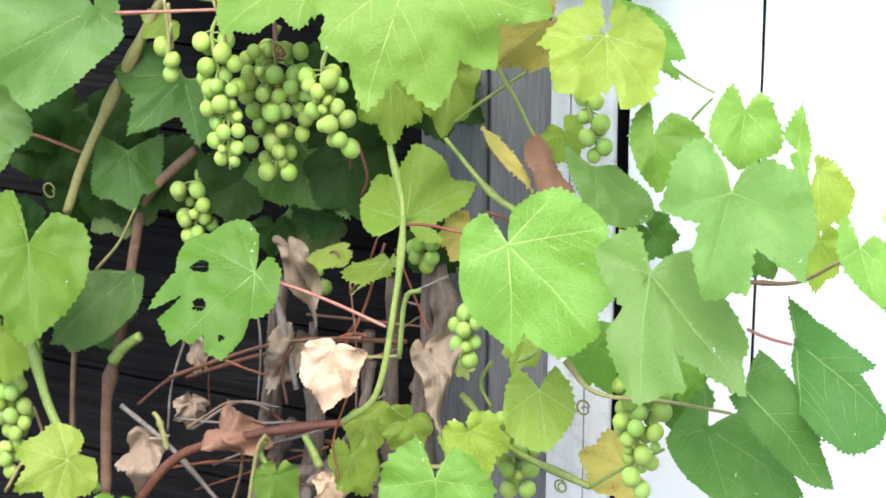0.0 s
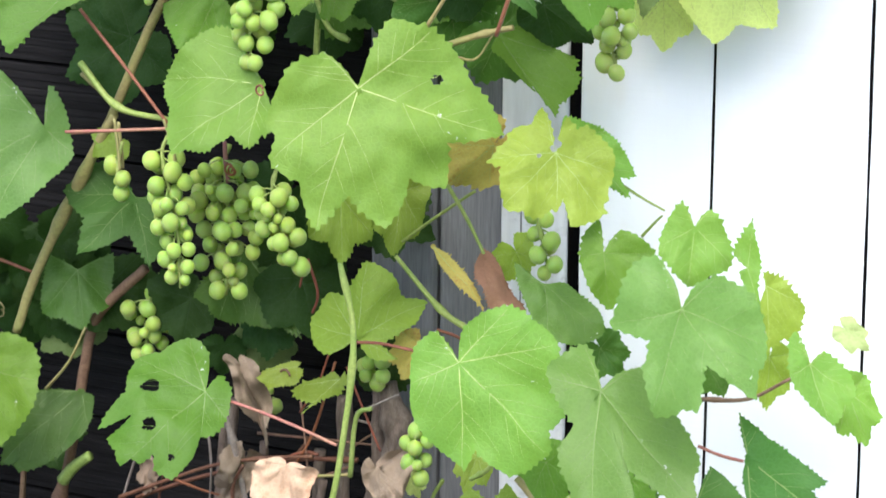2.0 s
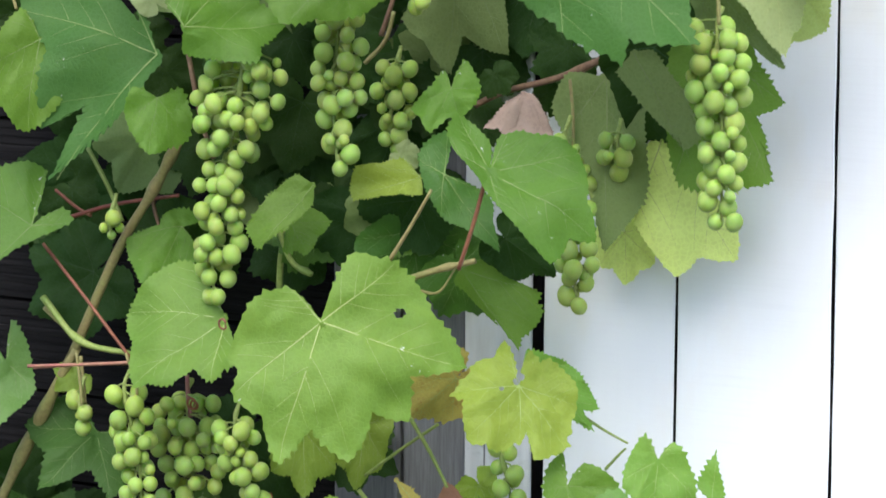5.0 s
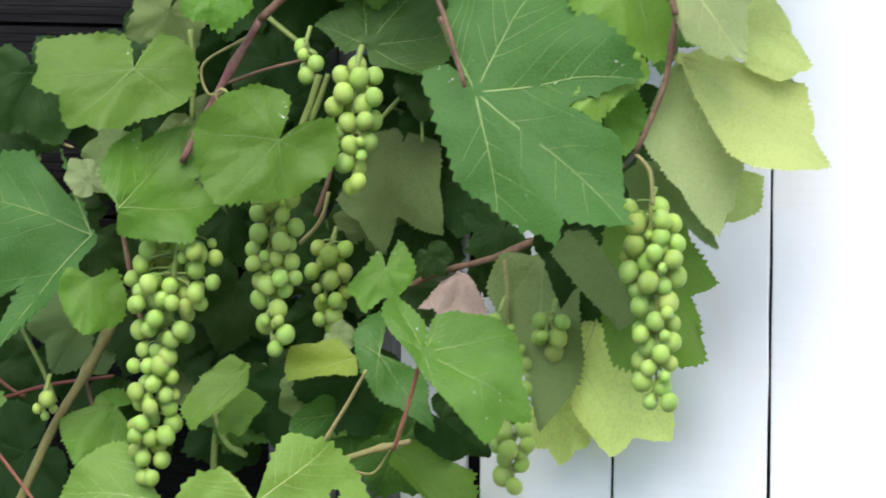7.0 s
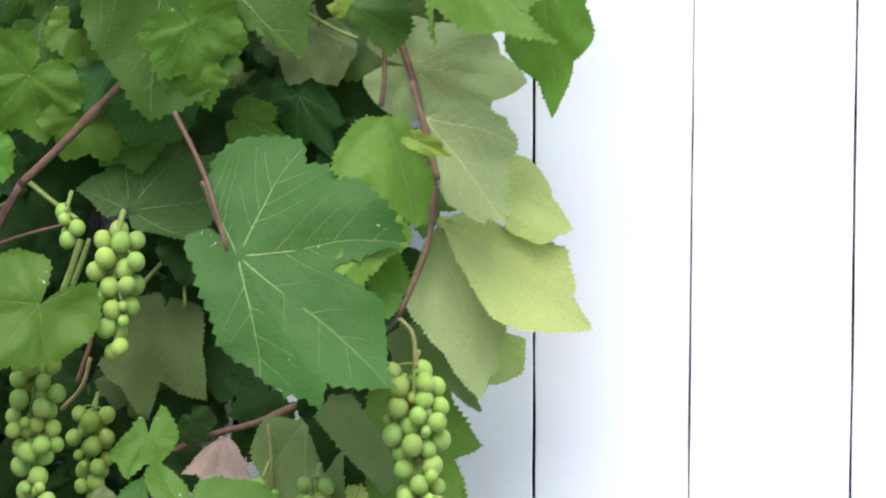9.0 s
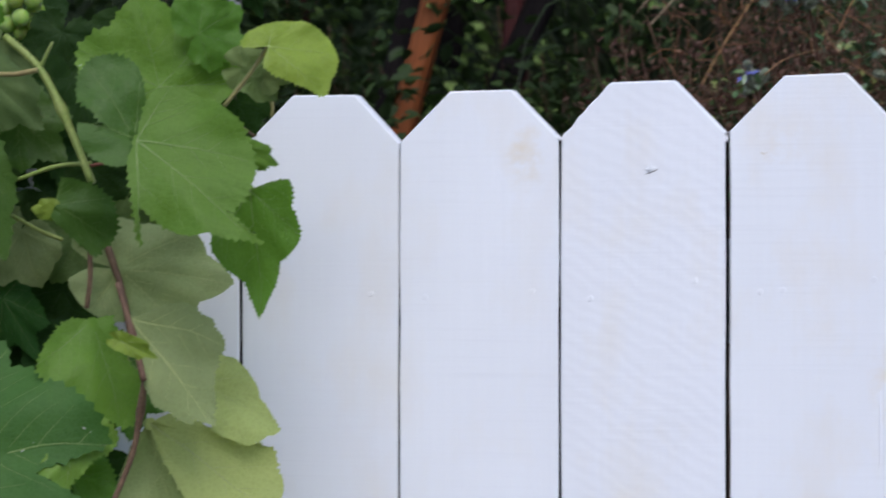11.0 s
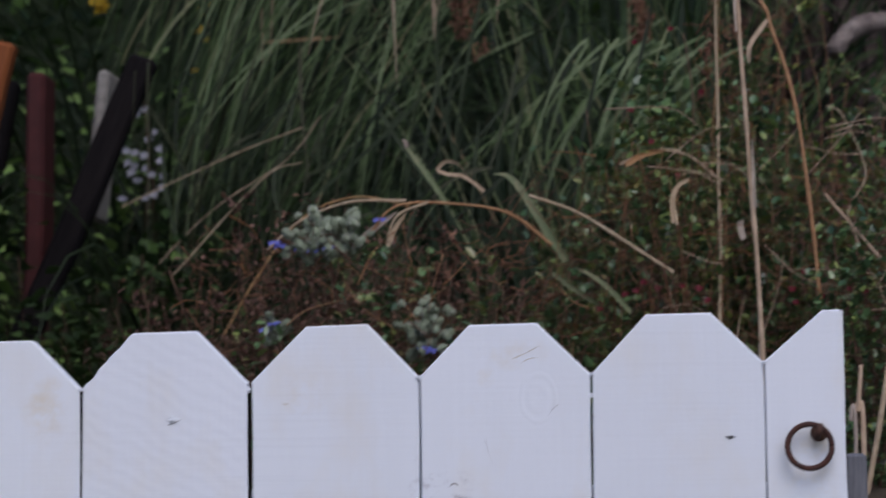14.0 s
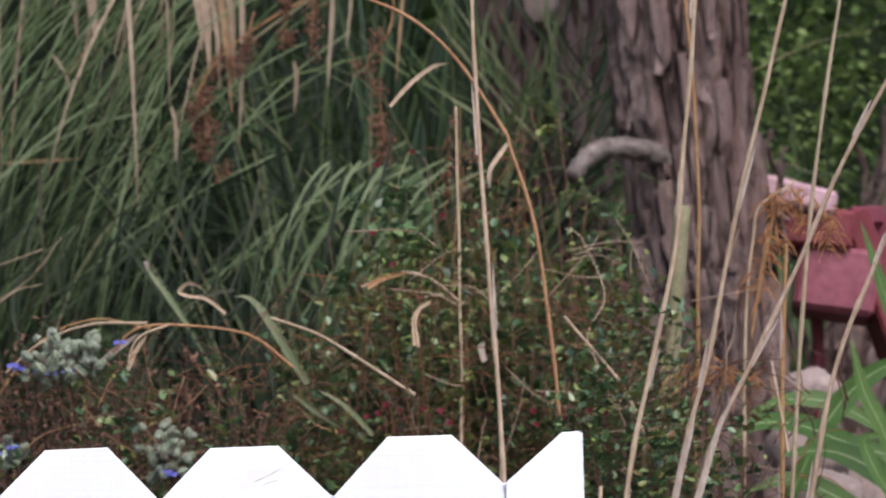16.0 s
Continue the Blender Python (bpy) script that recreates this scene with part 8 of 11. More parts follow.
leaf("dark", -1.4613, 2.3830, 1.2221, -69.3, 59.8, -133.3, 0.0454, (0.91, 0.91), -0.06, 0.13, 0.53, 0.58, 1.0)
leaf("dark", -1.4692, 2.3820, 1.0784, -78.9, 43.5, -137.7, 0.0529, (0.90, 0.90), -0.07, 0.11, 0.6, 0.71, 1.0)
leaf("olive", -1.3092, 2.3770, 1.2948, -107.5, -1.2, -136.2, 0.0664, (0.99, 0.99), 0.07, 0.15, 0.28, 0.61, 1.0)
leaf("dark", -1.4665, 2.3600, 1.1875, -76.2, 4.6, -158.9, 0.0562, (0.91, 0.91), 0.0, 0.13, 0.17, 0.59, 1.0)
leaf("dark", -0.9931, 2.3740, 1.2510, -95.8, 7.0, -168.0, 0.0581, (0.88, 0.88), 0.05, 0.06, 0.25, 0.63, 1.0)
leaf("dark", -1.4364, 2.3760, 1.1298, -84.6, -44.7, -172.1, 0.0480, (0.86, 0.86), -0.11, 0.13, 0.25, 0.66, 1.0)
leaf("dark", -1.4421, 2.3830, 1.2148, -104.5, -12.2, -155.5, 0.0472, (0.83, 0.83), -0.09, 0.06, 0.57, 0.74, 1.0)
leaf("dark", -1.3625, 2.3590, 1.2513, -109.0, 14.3, -160.4, 0.0417, (0.93, 0.93), -0.12, 0.11, 0.46, 0.74, 1.0)
leaf("dark", -1.1675, 2.3560, 1.1095, -100.0, -24.4, -170.2, 0.0615, (0.97, 0.97), 0.04, 0.1, 0.21, 0.64, 1.0)
leaf("olive", -1.0339, 2.3720, 1.2208, -87.5, -31.7, -152.5, 0.0542, (0.87, 0.87), -0.04, 0.08, 0.3, 0.63, 1.0)
leaf("dark", -1.1409, 2.3830, 1.5528, -91.4, 47.8, -149.9, 0.0422, (0.98, 0.98), -0.01, 0.02, 0.34, 0.73, 1.0)
leaf("dark", -1.0067, 2.3550, 1.3672, -88.5, 67.2, -146.8, 0.0365, (0.83, 0.83), 0.11, 0.13, 0.37, 0.6, 1.0)
leaf("dark", -0.9845, 2.3850, 1.3479, -89.7, 38.0, -166.2, 0.0472, (0.90, 0.90), 0.04, 0.04, 0.25, 0.56, 1.0)
leaf("dark", -1.0422, 2.3600, 1.2681, -99.2, -32.3, -164.5, 0.0386, (0.94, 0.94), -0.08, 0.14, 0.47, 0.6, 1.0)
leaf("olive", -1.0722, 2.3690, 1.2266, -96.0, -40.6, -159.7, 0.0390, (0.88, 0.88), 0.08, 0.1, 0.17, 0.61, 1.0)
leaf("olive", -1.0731, 2.3640, 1.4109, -105.8, -38.0, -158.9, 0.0638, (0.93, 0.93), 0.05, 0.12, 0.43, 0.59, 1.0)
leaf("dark", -1.1355, 2.3650, 1.2721, -86.5, 10.9, -159.5, 0.0368, (1.04, 1.04), 0.05, 0.1, 0.45, 0.79, 1.0)
leaf("dark", -1.0638, 2.3650, 1.2479, -93.5, 16.0, -150.6, 0.0416, (0.87, 0.87), 0.05, 0.12, 0.41, 0.64, 1.0)
leaf("olive", -1.0834, 2.3560, 1.2961, -104.1, 34.3, -168.8, 0.0452, (0.88, 0.88), -0.12, 0.05, 0.15, 0.7, 1.0)
leaf("dark", -1.0029, 2.3840, 1.3453, -99.5, 14.9, -154.5, 0.0395, (1.01, 1.01), 0.03, 0.05, 0.41, 0.75, 1.0)
leaf("dark", -1.1291, 2.3740, 1.5392, -104.2, -27.4, -141.4, 0.0601, (0.86, 0.86), -0.05, 0.04, 0.16, 0.52, 1.0)
leaf("dark", -1.0263, 2.3670, 1.2549, -89.8, -17.3, -167.9, 0.0573, (0.91, 0.91), 0.07, 0.09, 0.52, 0.7, 1.0)
leaf("dark", -1.0480, 2.3720, 1.5058, -99.1, 17.7, -145.5, 0.0442, (0.83, 0.83), 0.08, 0.15, 0.15, 0.64, 1.0)
leaf("olive", -1.0634, 2.3610, 1.3137, -99.3, 13.4, -164.6, 0.0628, (1.01, 1.01), 0.11, 0.07, 0.58, 0.62, 1.0)
leaf("dark", -1.0296, 2.3670, 1.3753, -89.7, -41.5, -149.1, 0.0454, (0.95, 0.95), -0.05, 0.12, 0.17, 0.56, 1.0)
leaf("dark", -1.1005, 2.3600, 1.5455, -69.2, 56.0, -137.5, 0.0452, (0.98, 0.98), 0.09, 0.07, 0.36, 0.69, 1.0)
leaf("dark", -1.0954, 2.3620, 1.2296, -89.8, 31.4, -156.1, 0.0551, (0.82, 0.82), 0.03, 0.15, 0.55, 0.69, 1.0)
leaf("dark", -0.9795, 2.3780, 1.2428, -102.3, -26.5, -160.4, 0.0605, (0.98, 0.98), 0.07, 0.04, 0.26, 0.61, 1.0)
leaf("dark", -1.0660, 2.3850, 1.2418, -85.1, 36.8, -137.9, 0.0632, (0.97, 0.97), -0.1, 0.08, 0.17, 0.68, 1.0)
leaf("dark", -1.0851, 2.3710, 1.5090, -78.5, -18.9, -168.5, 0.0617, (1.06, 1.06), -0.04, 0.08, 0.49, 0.63, 1.0)
leaf("olive", -1.1408, 2.3780, 1.3194, -85.7, -7.2, -158.3, 0.0563, (0.89, 0.89), -0.04, 0.03, 0.57, 0.55, 1.0)
leaf("dark", -1.0953, 2.3580, 1.4752, -86.4, -18.2, -137.7, 0.0616, (0.87, 0.87), -0.1, 0.02, 0.36, 0.68, 1.0)
leaf("dark", -1.1165, 2.3700, 1.5520, -86.6, -10.4, -138.4, 0.0594, (1.06, 1.06), -0.09, 0.12, 0.24, 0.71, 1.0)
leaf("dark", -1.0687, 2.3510, 1.3781, -87.8, -55.6, -154.0, 0.0433, (0.87, 0.87), -0.01, 0.08, 0.22, 0.55, 1.0)
leaf("dark", -1.1277, 2.3780, 1.5656, -92.9, 55.7, -149.1, 0.0510, (0.96, 0.96), -0.06, 0.07, 0.3, 0.51, 1.0)
leaf("dark", -1.0385, 2.3560, 1.3346, -103.0, -26.6, -156.1, 0.0563, (0.82, 0.82), -0.0, 0.11, 0.25, 0.63, 1.0)
leaf("dark", -0.9735, 2.3610, 1.4547, -92.5, -51.5, -176.3, 0.0543, (1.07, 1.07), -0.11, 0.14, 0.43, 0.57, 1.0)
leaf("dark", -1.0031, 2.3800, 1.3976, -73.2, 54.7, -144.6, 0.0408, (0.85, 0.85), -0.08, 0.04, 0.32, 0.71, 1.0)
leaf("olive", -1.0373, 2.3600, 1.5338, -103.2, -33.6, -134.7, 0.0550, (1.03, 1.03), 0.01, 0.02, 0.27, 0.56, 1.0)
leaf("dark", -0.9875, 2.3830, 1.2206, -104.0, -16.0, -153.1, 0.0640, (0.83, 0.83), 0.08, 0.03, 0.41, 0.54, 1.0)
leaf("dark", -1.1198, 2.3710, 1.4365, -79.5, 5.4, -151.6, 0.0561, (0.99, 0.99), -0.03, 0.16, 0.25, 0.51, 1.0)
leaf("dark", -1.0543, 2.3680, 1.4351, -79.1, 53.7, -134.9, 0.0518, (0.92, 0.92), -0.03, 0.16, 0.56, 0.68, 1.0)
leaf("dark", -0.9796, 2.3810, 1.2248, -109.0, 59.0, -161.2, 0.0587, (0.98, 0.98), 0.05, 0.06, 0.28, 0.58, 1.0)
leaf("dark", -1.0666, 2.3680, 1.4435, -79.9, -31.1, -170.2, 0.0611, (0.93, 0.93), -0.09, 0.08, 0.25, 0.56, 1.0)
leaf("olive", -1.0242, 2.3670, 1.2820, -111.5, -5.5, -145.2, 0.0457, (0.90, 0.90), -0.09, 0.03, 0.42, 0.56, 1.0)
leaf("dark", -1.1547, 2.3820, 1.4203, -77.3, 34.0, -140.7, 0.0544, (0.84, 0.84), -0.1, 0.13, 0.51, 0.53, 1.0)
leaf("dark", -1.0678, 2.3730, 1.2095, -103.9, -5.7, -157.4, 0.0480, (1.03, 1.03), 0.03, 0.05, 0.54, 0.77, 1.0)
leaf("dark", -1.0048, 2.3690, 1.5707, -81.2, -35.2, -168.5, 0.0455, (0.82, 0.82), -0.07, 0.11, 0.22, 0.74, 1.0)
leaf("dark", -1.0843, 2.3680, 1.3828, -122.0, 58.8, -178.2, 0.0414, (1.06, 1.06), 0.06, 0.06, 0.42, 0.62, 1.0)
leaf("dark", -1.1975, 2.3710, 1.1015, -96.4, -63.6, -167.9, 0.0606, (0.93, 0.93), 0.09, 0.15, 0.22, 0.76, 1.0)
leaf("dark", -1.1061, 2.3840, 1.0788, -72.6, -13.1, -154.2, 0.0635, (0.96, 0.96), -0.08, 0.03, 0.35, 0.59, 1.0)
leaf("olive", -1.2066, 2.3720, 1.0197, -100.4, 10.9, -160.0, 0.0644, (1.02, 1.02), -0.07, 0.12, 0.44, 0.64, 1.0)
leaf("dark", -1.0600, 2.3510, 1.0312, -75.1, -54.7, -159.5, 0.0401, (1.00, 1.00), 0.02, 0.07, 0.53, 0.56, 1.0)
leaf("dark", -1.0665, 2.3620, 1.1168, -101.5, 14.1, -143.0, 0.0452, (0.94, 0.94), 0.08, 0.09, 0.48, 0.74, 1.0)
leaf("olive", -1.1837, 2.3540, 1.1210, -95.6, 5.7, -160.3, 0.0388, (0.91, 0.91), -0.02, 0.15, 0.5, 0.71, 1.0)
leaf("dark", -1.1847, 2.3770, 1.1446, -112.7, -42.4, -142.7, 0.0674, (0.97, 0.97), 0.02, 0.11, 0.34, 0.72, 1.0)
leaf("dark", -1.0742, 2.3590, 1.0005, -122.5, 60.4, -172.0, 0.0437, (0.94, 0.94), -0.04, 0.04, 0.27, 0.68, 1.0)
leaf("dark", -1.1615, 2.3820, 1.0201, -79.5, 50.8, -159.4, 0.0523, (1.05, 1.05), -0.03, 0.12, 0.23, 0.76, 1.0)
leaf("dark", -1.6808, 2.3510, 0.4915, -62.5, 9.7, -129.5, 0.0533, (0.94, 0.94), 0.1, 0.06, 0.28, 0.79, 1.0)
leaf("dark", -1.6287, 2.3680, 0.5080, -56.5, 22.6, -121.7, 0.0590, (1.01, 1.01), 0.11, 0.14, 0.38, 0.68, 1.0)
leaf("dark", -1.4033, 2.3570, 0.6356, -95.4, -37.1, -158.0, 0.0549, (0.93, 0.93), -0.1, 0.06, 0.57, 0.64, 1.0)
leaf("dark", -1.7241, 2.3750, 0.5053, -74.5, 60.5, -126.2, 0.0538, (0.89, 0.89), 0.03, 0.07, 0.39, 0.74, 1.0)
leaf("dark", -1.5181, 2.3520, 0.5117, -60.2, -55.5, -177.4, 0.0515, (0.93, 0.93), 0.1, 0.03, 0.42, 0.56, 1.0)
leaf("dark", -1.3029, 2.3690, 0.4802, -74.3, 29.6, -152.6, 0.0439, (1.04, 1.04), 0.1, 0.04, 0.35, 0.67, 1.0)
leaf("dark", -1.3897, 2.3560, 0.5496, -63.1, 12.4, -140.1, 0.0680, (0.87, 0.87), 0.06, 0.09, 0.54, 0.55, 1.0)
leaf("dark", -1.6884, 2.3830, 0.5355, -81.5, -1.0, -142.9, 0.0597, (0.85, 0.85), 0.02, 0.02, 0.17, 0.76, 1.0)
leaf("dark", -1.6953, 2.3580, 0.5416, -85.1, 45.8, -121.4, 0.0768, (0.87, 0.87), 0.06, 0.11, 0.36, 0.79, 1.0)
leaf("dark", -1.3991, 2.3760, 0.5889, -77.7, -46.5, -155.2, 0.0580, (0.91, 0.91), -0.06, 0.12, 0.17, 0.79, 1.0)
leaf("dark", -1.3872, 2.3550, 0.5449, -95.3, 63.9, -138.9, 0.0430, (1.03, 1.03), -0.01, 0.02, 0.49, 0.76, 1.0)
leaf("dark", -1.7344, 2.3770, 0.4878, -91.5, 49.0, -132.1, 0.0689, (0.95, 0.95), -0.07, 0.09, 0.24, 0.75, 1.0)
leaf("dark", -1.3032, 2.3690, 0.6278, -43.6, 53.3, -118.0, 0.0597, (0.83, 0.83), 0.08, 0.1, 0.49, 0.65, 1.0)
leaf("olive", -1.4447, 2.3810, 0.4731, -84.2, -30.5, -152.9, 0.0431, (0.96, 0.96), -0.09, 0.14, 0.33, 0.58, 1.0)
leaf("dark", -1.3791, 2.3530, 0.5972, -87.6, 27.2, -143.9, 0.0392, (0.99, 0.99), -0.08, 0.15, 0.29, 0.61, 1.0)
leaf("dark", -0.9048, 2.3820, 1.5328, -100.8, 39.2, 179.5, 0.0418, (1.07, 1.07), 0.05, 0.11, 0.25, 0.56, 1.0)
leaf("dark", -0.9165, 2.3800, 1.5466, -94.2, 12.2, -146.4, 0.0511, (0.99, 0.99), -0.05, 0.14, 0.22, 0.69, 1.0)
leaf("dark", -0.8988, 2.3760, 1.4353, -91.4, 8.2, -145.1, 0.0506, (1.06, 1.06), 0.03, 0.13, 0.36, 0.61, 1.0)
leaf("dark", -0.8921, 2.3580, 1.4614, -80.7, -55.0, -160.5, 0.0501, (0.97, 0.97), 0.09, 0.04, 0.38, 0.53, 1.0)
leaf("olive", -0.8604, 2.3760, 1.5065, -111.0, 53.3, -174.4, 0.0420, (0.89, 0.89), 0.03, 0.15, 0.16, 0.71, 1.0)
leaf("dark", -0.8851, 2.3810, 1.4440, -81.2, -62.8, -162.2, 0.0386, (0.99, 0.99), 0.0, 0.14, 0.39, 0.71, 1.0)
leaf("dark", -0.8782, 2.3630, 1.4061, -102.7, -7.6, -143.4, 0.0365, (1.08, 1.08), 0.09, 0.16, 0.27, 0.59, 1.0)
leaf("dark", -0.8669, 2.3600, 1.5114, -88.8, 13.2, -173.7, 0.0438, (0.84, 0.84), -0.08, 0.12, 0.42, 0.69, 1.0)
leaf("olive", -0.9006, 2.3570, 1.4010, -104.2, 61.5, -167.3, 0.0427, (0.85, 0.85), -0.08, 0.14, 0.23, 0.73, 1.0)
leaf("dark", -1.7989, 2.3810, 0.5412, -64.2, -10.3, -131.5, 0.0742, (1.07, 1.07), 0.06, 0.06, 0.23, 0.51, 1.0)
leaf("dark", -1.6916, 2.3700, 0.5553, -66.1, -3.1, -155.1, 0.0445, (1.06, 1.06), -0.04, 0.07, 0.38, 0.54, 1.0)
leaf("dark", -1.7880, 2.3530, 0.4180, -66.1, -68.1, -158.3, 0.0552, (0.86, 0.86), 0.08, 0.15, 0.55, 0.64, 1.0)
leaf("dark", -1.7868, 2.3800, 0.3859, -54.9, -59.0, -164.2, 0.0533, (1.00, 1.00), 0.08, 0.03, 0.26, 0.74, 1.0)
leaf("dark", -1.8513, 2.3670, 0.2853, -78.2, 2.9, -151.1, 0.0582, (1.04, 1.04), -0.01, 0.11, 0.43, 0.51, 1.0)
leaf("dark", -1.8092, 2.3800, 0.3487, -67.0, 25.6, -119.8, 0.0588, (1.01, 1.01), 0.11, 0.14, 0.51, 0.76, 1.0)
leaf("dark", -1.8254, 2.3790, 0.3615, -74.5, -29.9, -163.4, 0.0462, (1.06, 1.06), -0.02, 0.13, 0.27, 0.7, 1.0)


# ---- the garden behind the gate ----
def ribbon(points, widths, fold=0.25, twist=0.0, side=None):
    """Verts and faces of a long folded leaf along the points."""
    line = [Vector(p) for p in points]
    verts, faces = [], []
    for i, q in enumerate(line):
        way = (line[min(i + 1, len(line) - 1)] - line[max(i - 1, 0)]).normalized()
        ref = Vector(side) if side else Vector((0, -1, 0.25))
        s = way.cross(ref)
        s = s.normalized() if s.length > 1e-4 else Vector((1, 0, 0))
        if twist:
            s = Matrix.Rotation(twist * i / len(line), 3, way) @ s
        nrm = s.cross(way).normalized()
        w = widths[i] / 2
        verts += [q - s * w + nrm * (w * fold), q, q + s * w + nrm * (w * fold)]
        if i:
            b = 3 * i - 3
            faces += [(b, b + 1, b + 4, b + 3), (b + 1, b + 2, b + 5, b + 4)]
    return verts, faces


def merge(chunks):
    verts, faces = [], []
    for v, f in chunks:
        o = len(verts)
        verts += v
        faces += [tuple(i + o for i in q) for q in f]
    return verts, faces


def arching_blade(base, az, lean, length, width, droop, g, n=9):
    """A grass blade that rises, leans out and bends over."""
    p, up = Vector(base), lean
    pts, wd = [p.copy()], [width * 0.7]
    for k in range(n):
        way = Vector((math.cos(az) * math.sin(up), math.sin(az) * math.sin(up), math.cos(up)))
        p = p + way * (length / n)
        up += droop / n * (0.4 + 1.3 * k / n)
        az += g.uniform(-0.06, 0.06)
        pts.append(p.copy())
        wd.append(width * (1 - 0.92 * ((k + 1) / n) ** 2))
    return ribbon(pts, wd, 0.3, g.uniform(-0.8, 0.8))


def small_leaf(at, az, tilt, roll, length, width):
    m = Matrix.Translation(at) @ Euler((tilt, roll, az)).to_matrix().to_4x4()
    pts = ((0, 0, 0), (-0.5 * width, 0.35 * length, 0.12 * width), (0, 0.45 * length, -0.08 * width), (0.5 * width, 0.35 * length, 0.12 * width),
           (-0.36 * width, 0.75 * length, 0.05 * width), (0.36 * width, 0.75 * length, 0.05 * width), (0, length, -0.1 * length))
    return [m @ Vector(p) for p in pts], [(0, 2, 1), (0, 3, 2), (1, 2, 4), (2, 3, 5), (2, 6, 4), (2, 5, 6)]


def leaf_mass(rng, spots, n, lo, hi, slim=0.55):
    """n small leaves gathered about the spots (x, y, z, radius)."""
    out = []
    for _ in range(n):
        x, y, z, r = spots[rng.randrange(len(spots))]
        d = Vector((rng.gauss(0, 1), rng.gauss(0, 1), rng.gauss(0, 1))).normalized() * (r * rng.random() ** 0.45)
        s = rng.uniform(lo, hi)
        out.append(small_leaf(Vector((x, y, z)) + d, rng.uniform(0, 6.28), rng.uniform(-0.7, 1.1), rng.uniform(-0.8, 0.8), s, s * slim))
    return merge(out)


def stuff(name, label, category, chunks, material):
    return tagged(part(name, mesh_of(name, *chunks, material)), label, category, kind="stuff")


rg = random.Random(21)

# far hedge that closes the garden: an uneven bank coloured near-black for shade
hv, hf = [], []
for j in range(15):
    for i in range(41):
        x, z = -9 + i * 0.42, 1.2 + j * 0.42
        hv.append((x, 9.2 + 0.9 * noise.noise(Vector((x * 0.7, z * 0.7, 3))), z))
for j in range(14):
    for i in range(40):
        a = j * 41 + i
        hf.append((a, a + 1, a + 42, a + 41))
tagged(part("backdrop", mesh_of("backdrop", hv, hf, DEEP)), "hedge sheet coloured near-black for inner shade, closing the garden behind", "hedge", kind="structure")
spots = [(rg.uniform(-7.5, 5), 8.7 + rg.uniform(-0.5, 0.5), rg.uniform(1.5, 4.8), 0.45) for _ in range(170)]
stuff("hedge_foliage", "dark green hedge leaves at the garden's end", "foliage", leaf_mass(rg, spots, 12000, 0.04, 0.09), HEDGE)
spots = [(rg.uniform(0.4, 2.6), rg.uniform(6.0, 7.0), rg.uniform(1.6, 3.2), 0.26) for _ in range(110)]
stuff("bush_foliage", "brighter green leaves of a bush under the trees", "foliage", leaf_mass(rg, spots, 17000, 0.018, 0.042), BUSH)
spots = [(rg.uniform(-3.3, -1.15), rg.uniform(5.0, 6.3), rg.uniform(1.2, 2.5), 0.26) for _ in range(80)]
stuff("creeper_foliage", "small-leaved creeper behind the gate, toned dark for shade", "foliage", leaf_mass(rg, spots, 5200, 0.03, 0.065), IVY)
spots = [(rg.uniform(-2.6, -0.98), rg.uniform(4.9, 5.6), rg.uniform(1.5, 2.3), 0.2) for _ in range(30)]
stuff("creeper_foliage", "lighter green creeper sprays behind the gate", "foliage", leaf_mass(rg, spots, 1300, 0.03, 0.06), BRIGHT)


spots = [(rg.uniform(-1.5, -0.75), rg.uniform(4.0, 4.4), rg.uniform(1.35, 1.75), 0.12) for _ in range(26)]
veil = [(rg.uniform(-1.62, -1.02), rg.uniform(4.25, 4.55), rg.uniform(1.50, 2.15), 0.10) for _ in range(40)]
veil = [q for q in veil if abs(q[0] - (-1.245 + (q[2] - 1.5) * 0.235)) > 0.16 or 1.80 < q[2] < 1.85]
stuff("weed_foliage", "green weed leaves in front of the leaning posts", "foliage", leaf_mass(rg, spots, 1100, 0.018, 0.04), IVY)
stuff("creeper_foliage", "creeper leaves hanging before the leaning posts, toned dark for shade", "foliage", leaf_mass(rg, veil, 1700, 0.016, 0.034, 0.7), IVY)
stuff("creeper_foliage", "lighter creeper leaves hanging before the leaning posts", "foliage", leaf_mass(rg, veil[::2], 260, 0.016, 0.032, 0.7), BRIGHT)


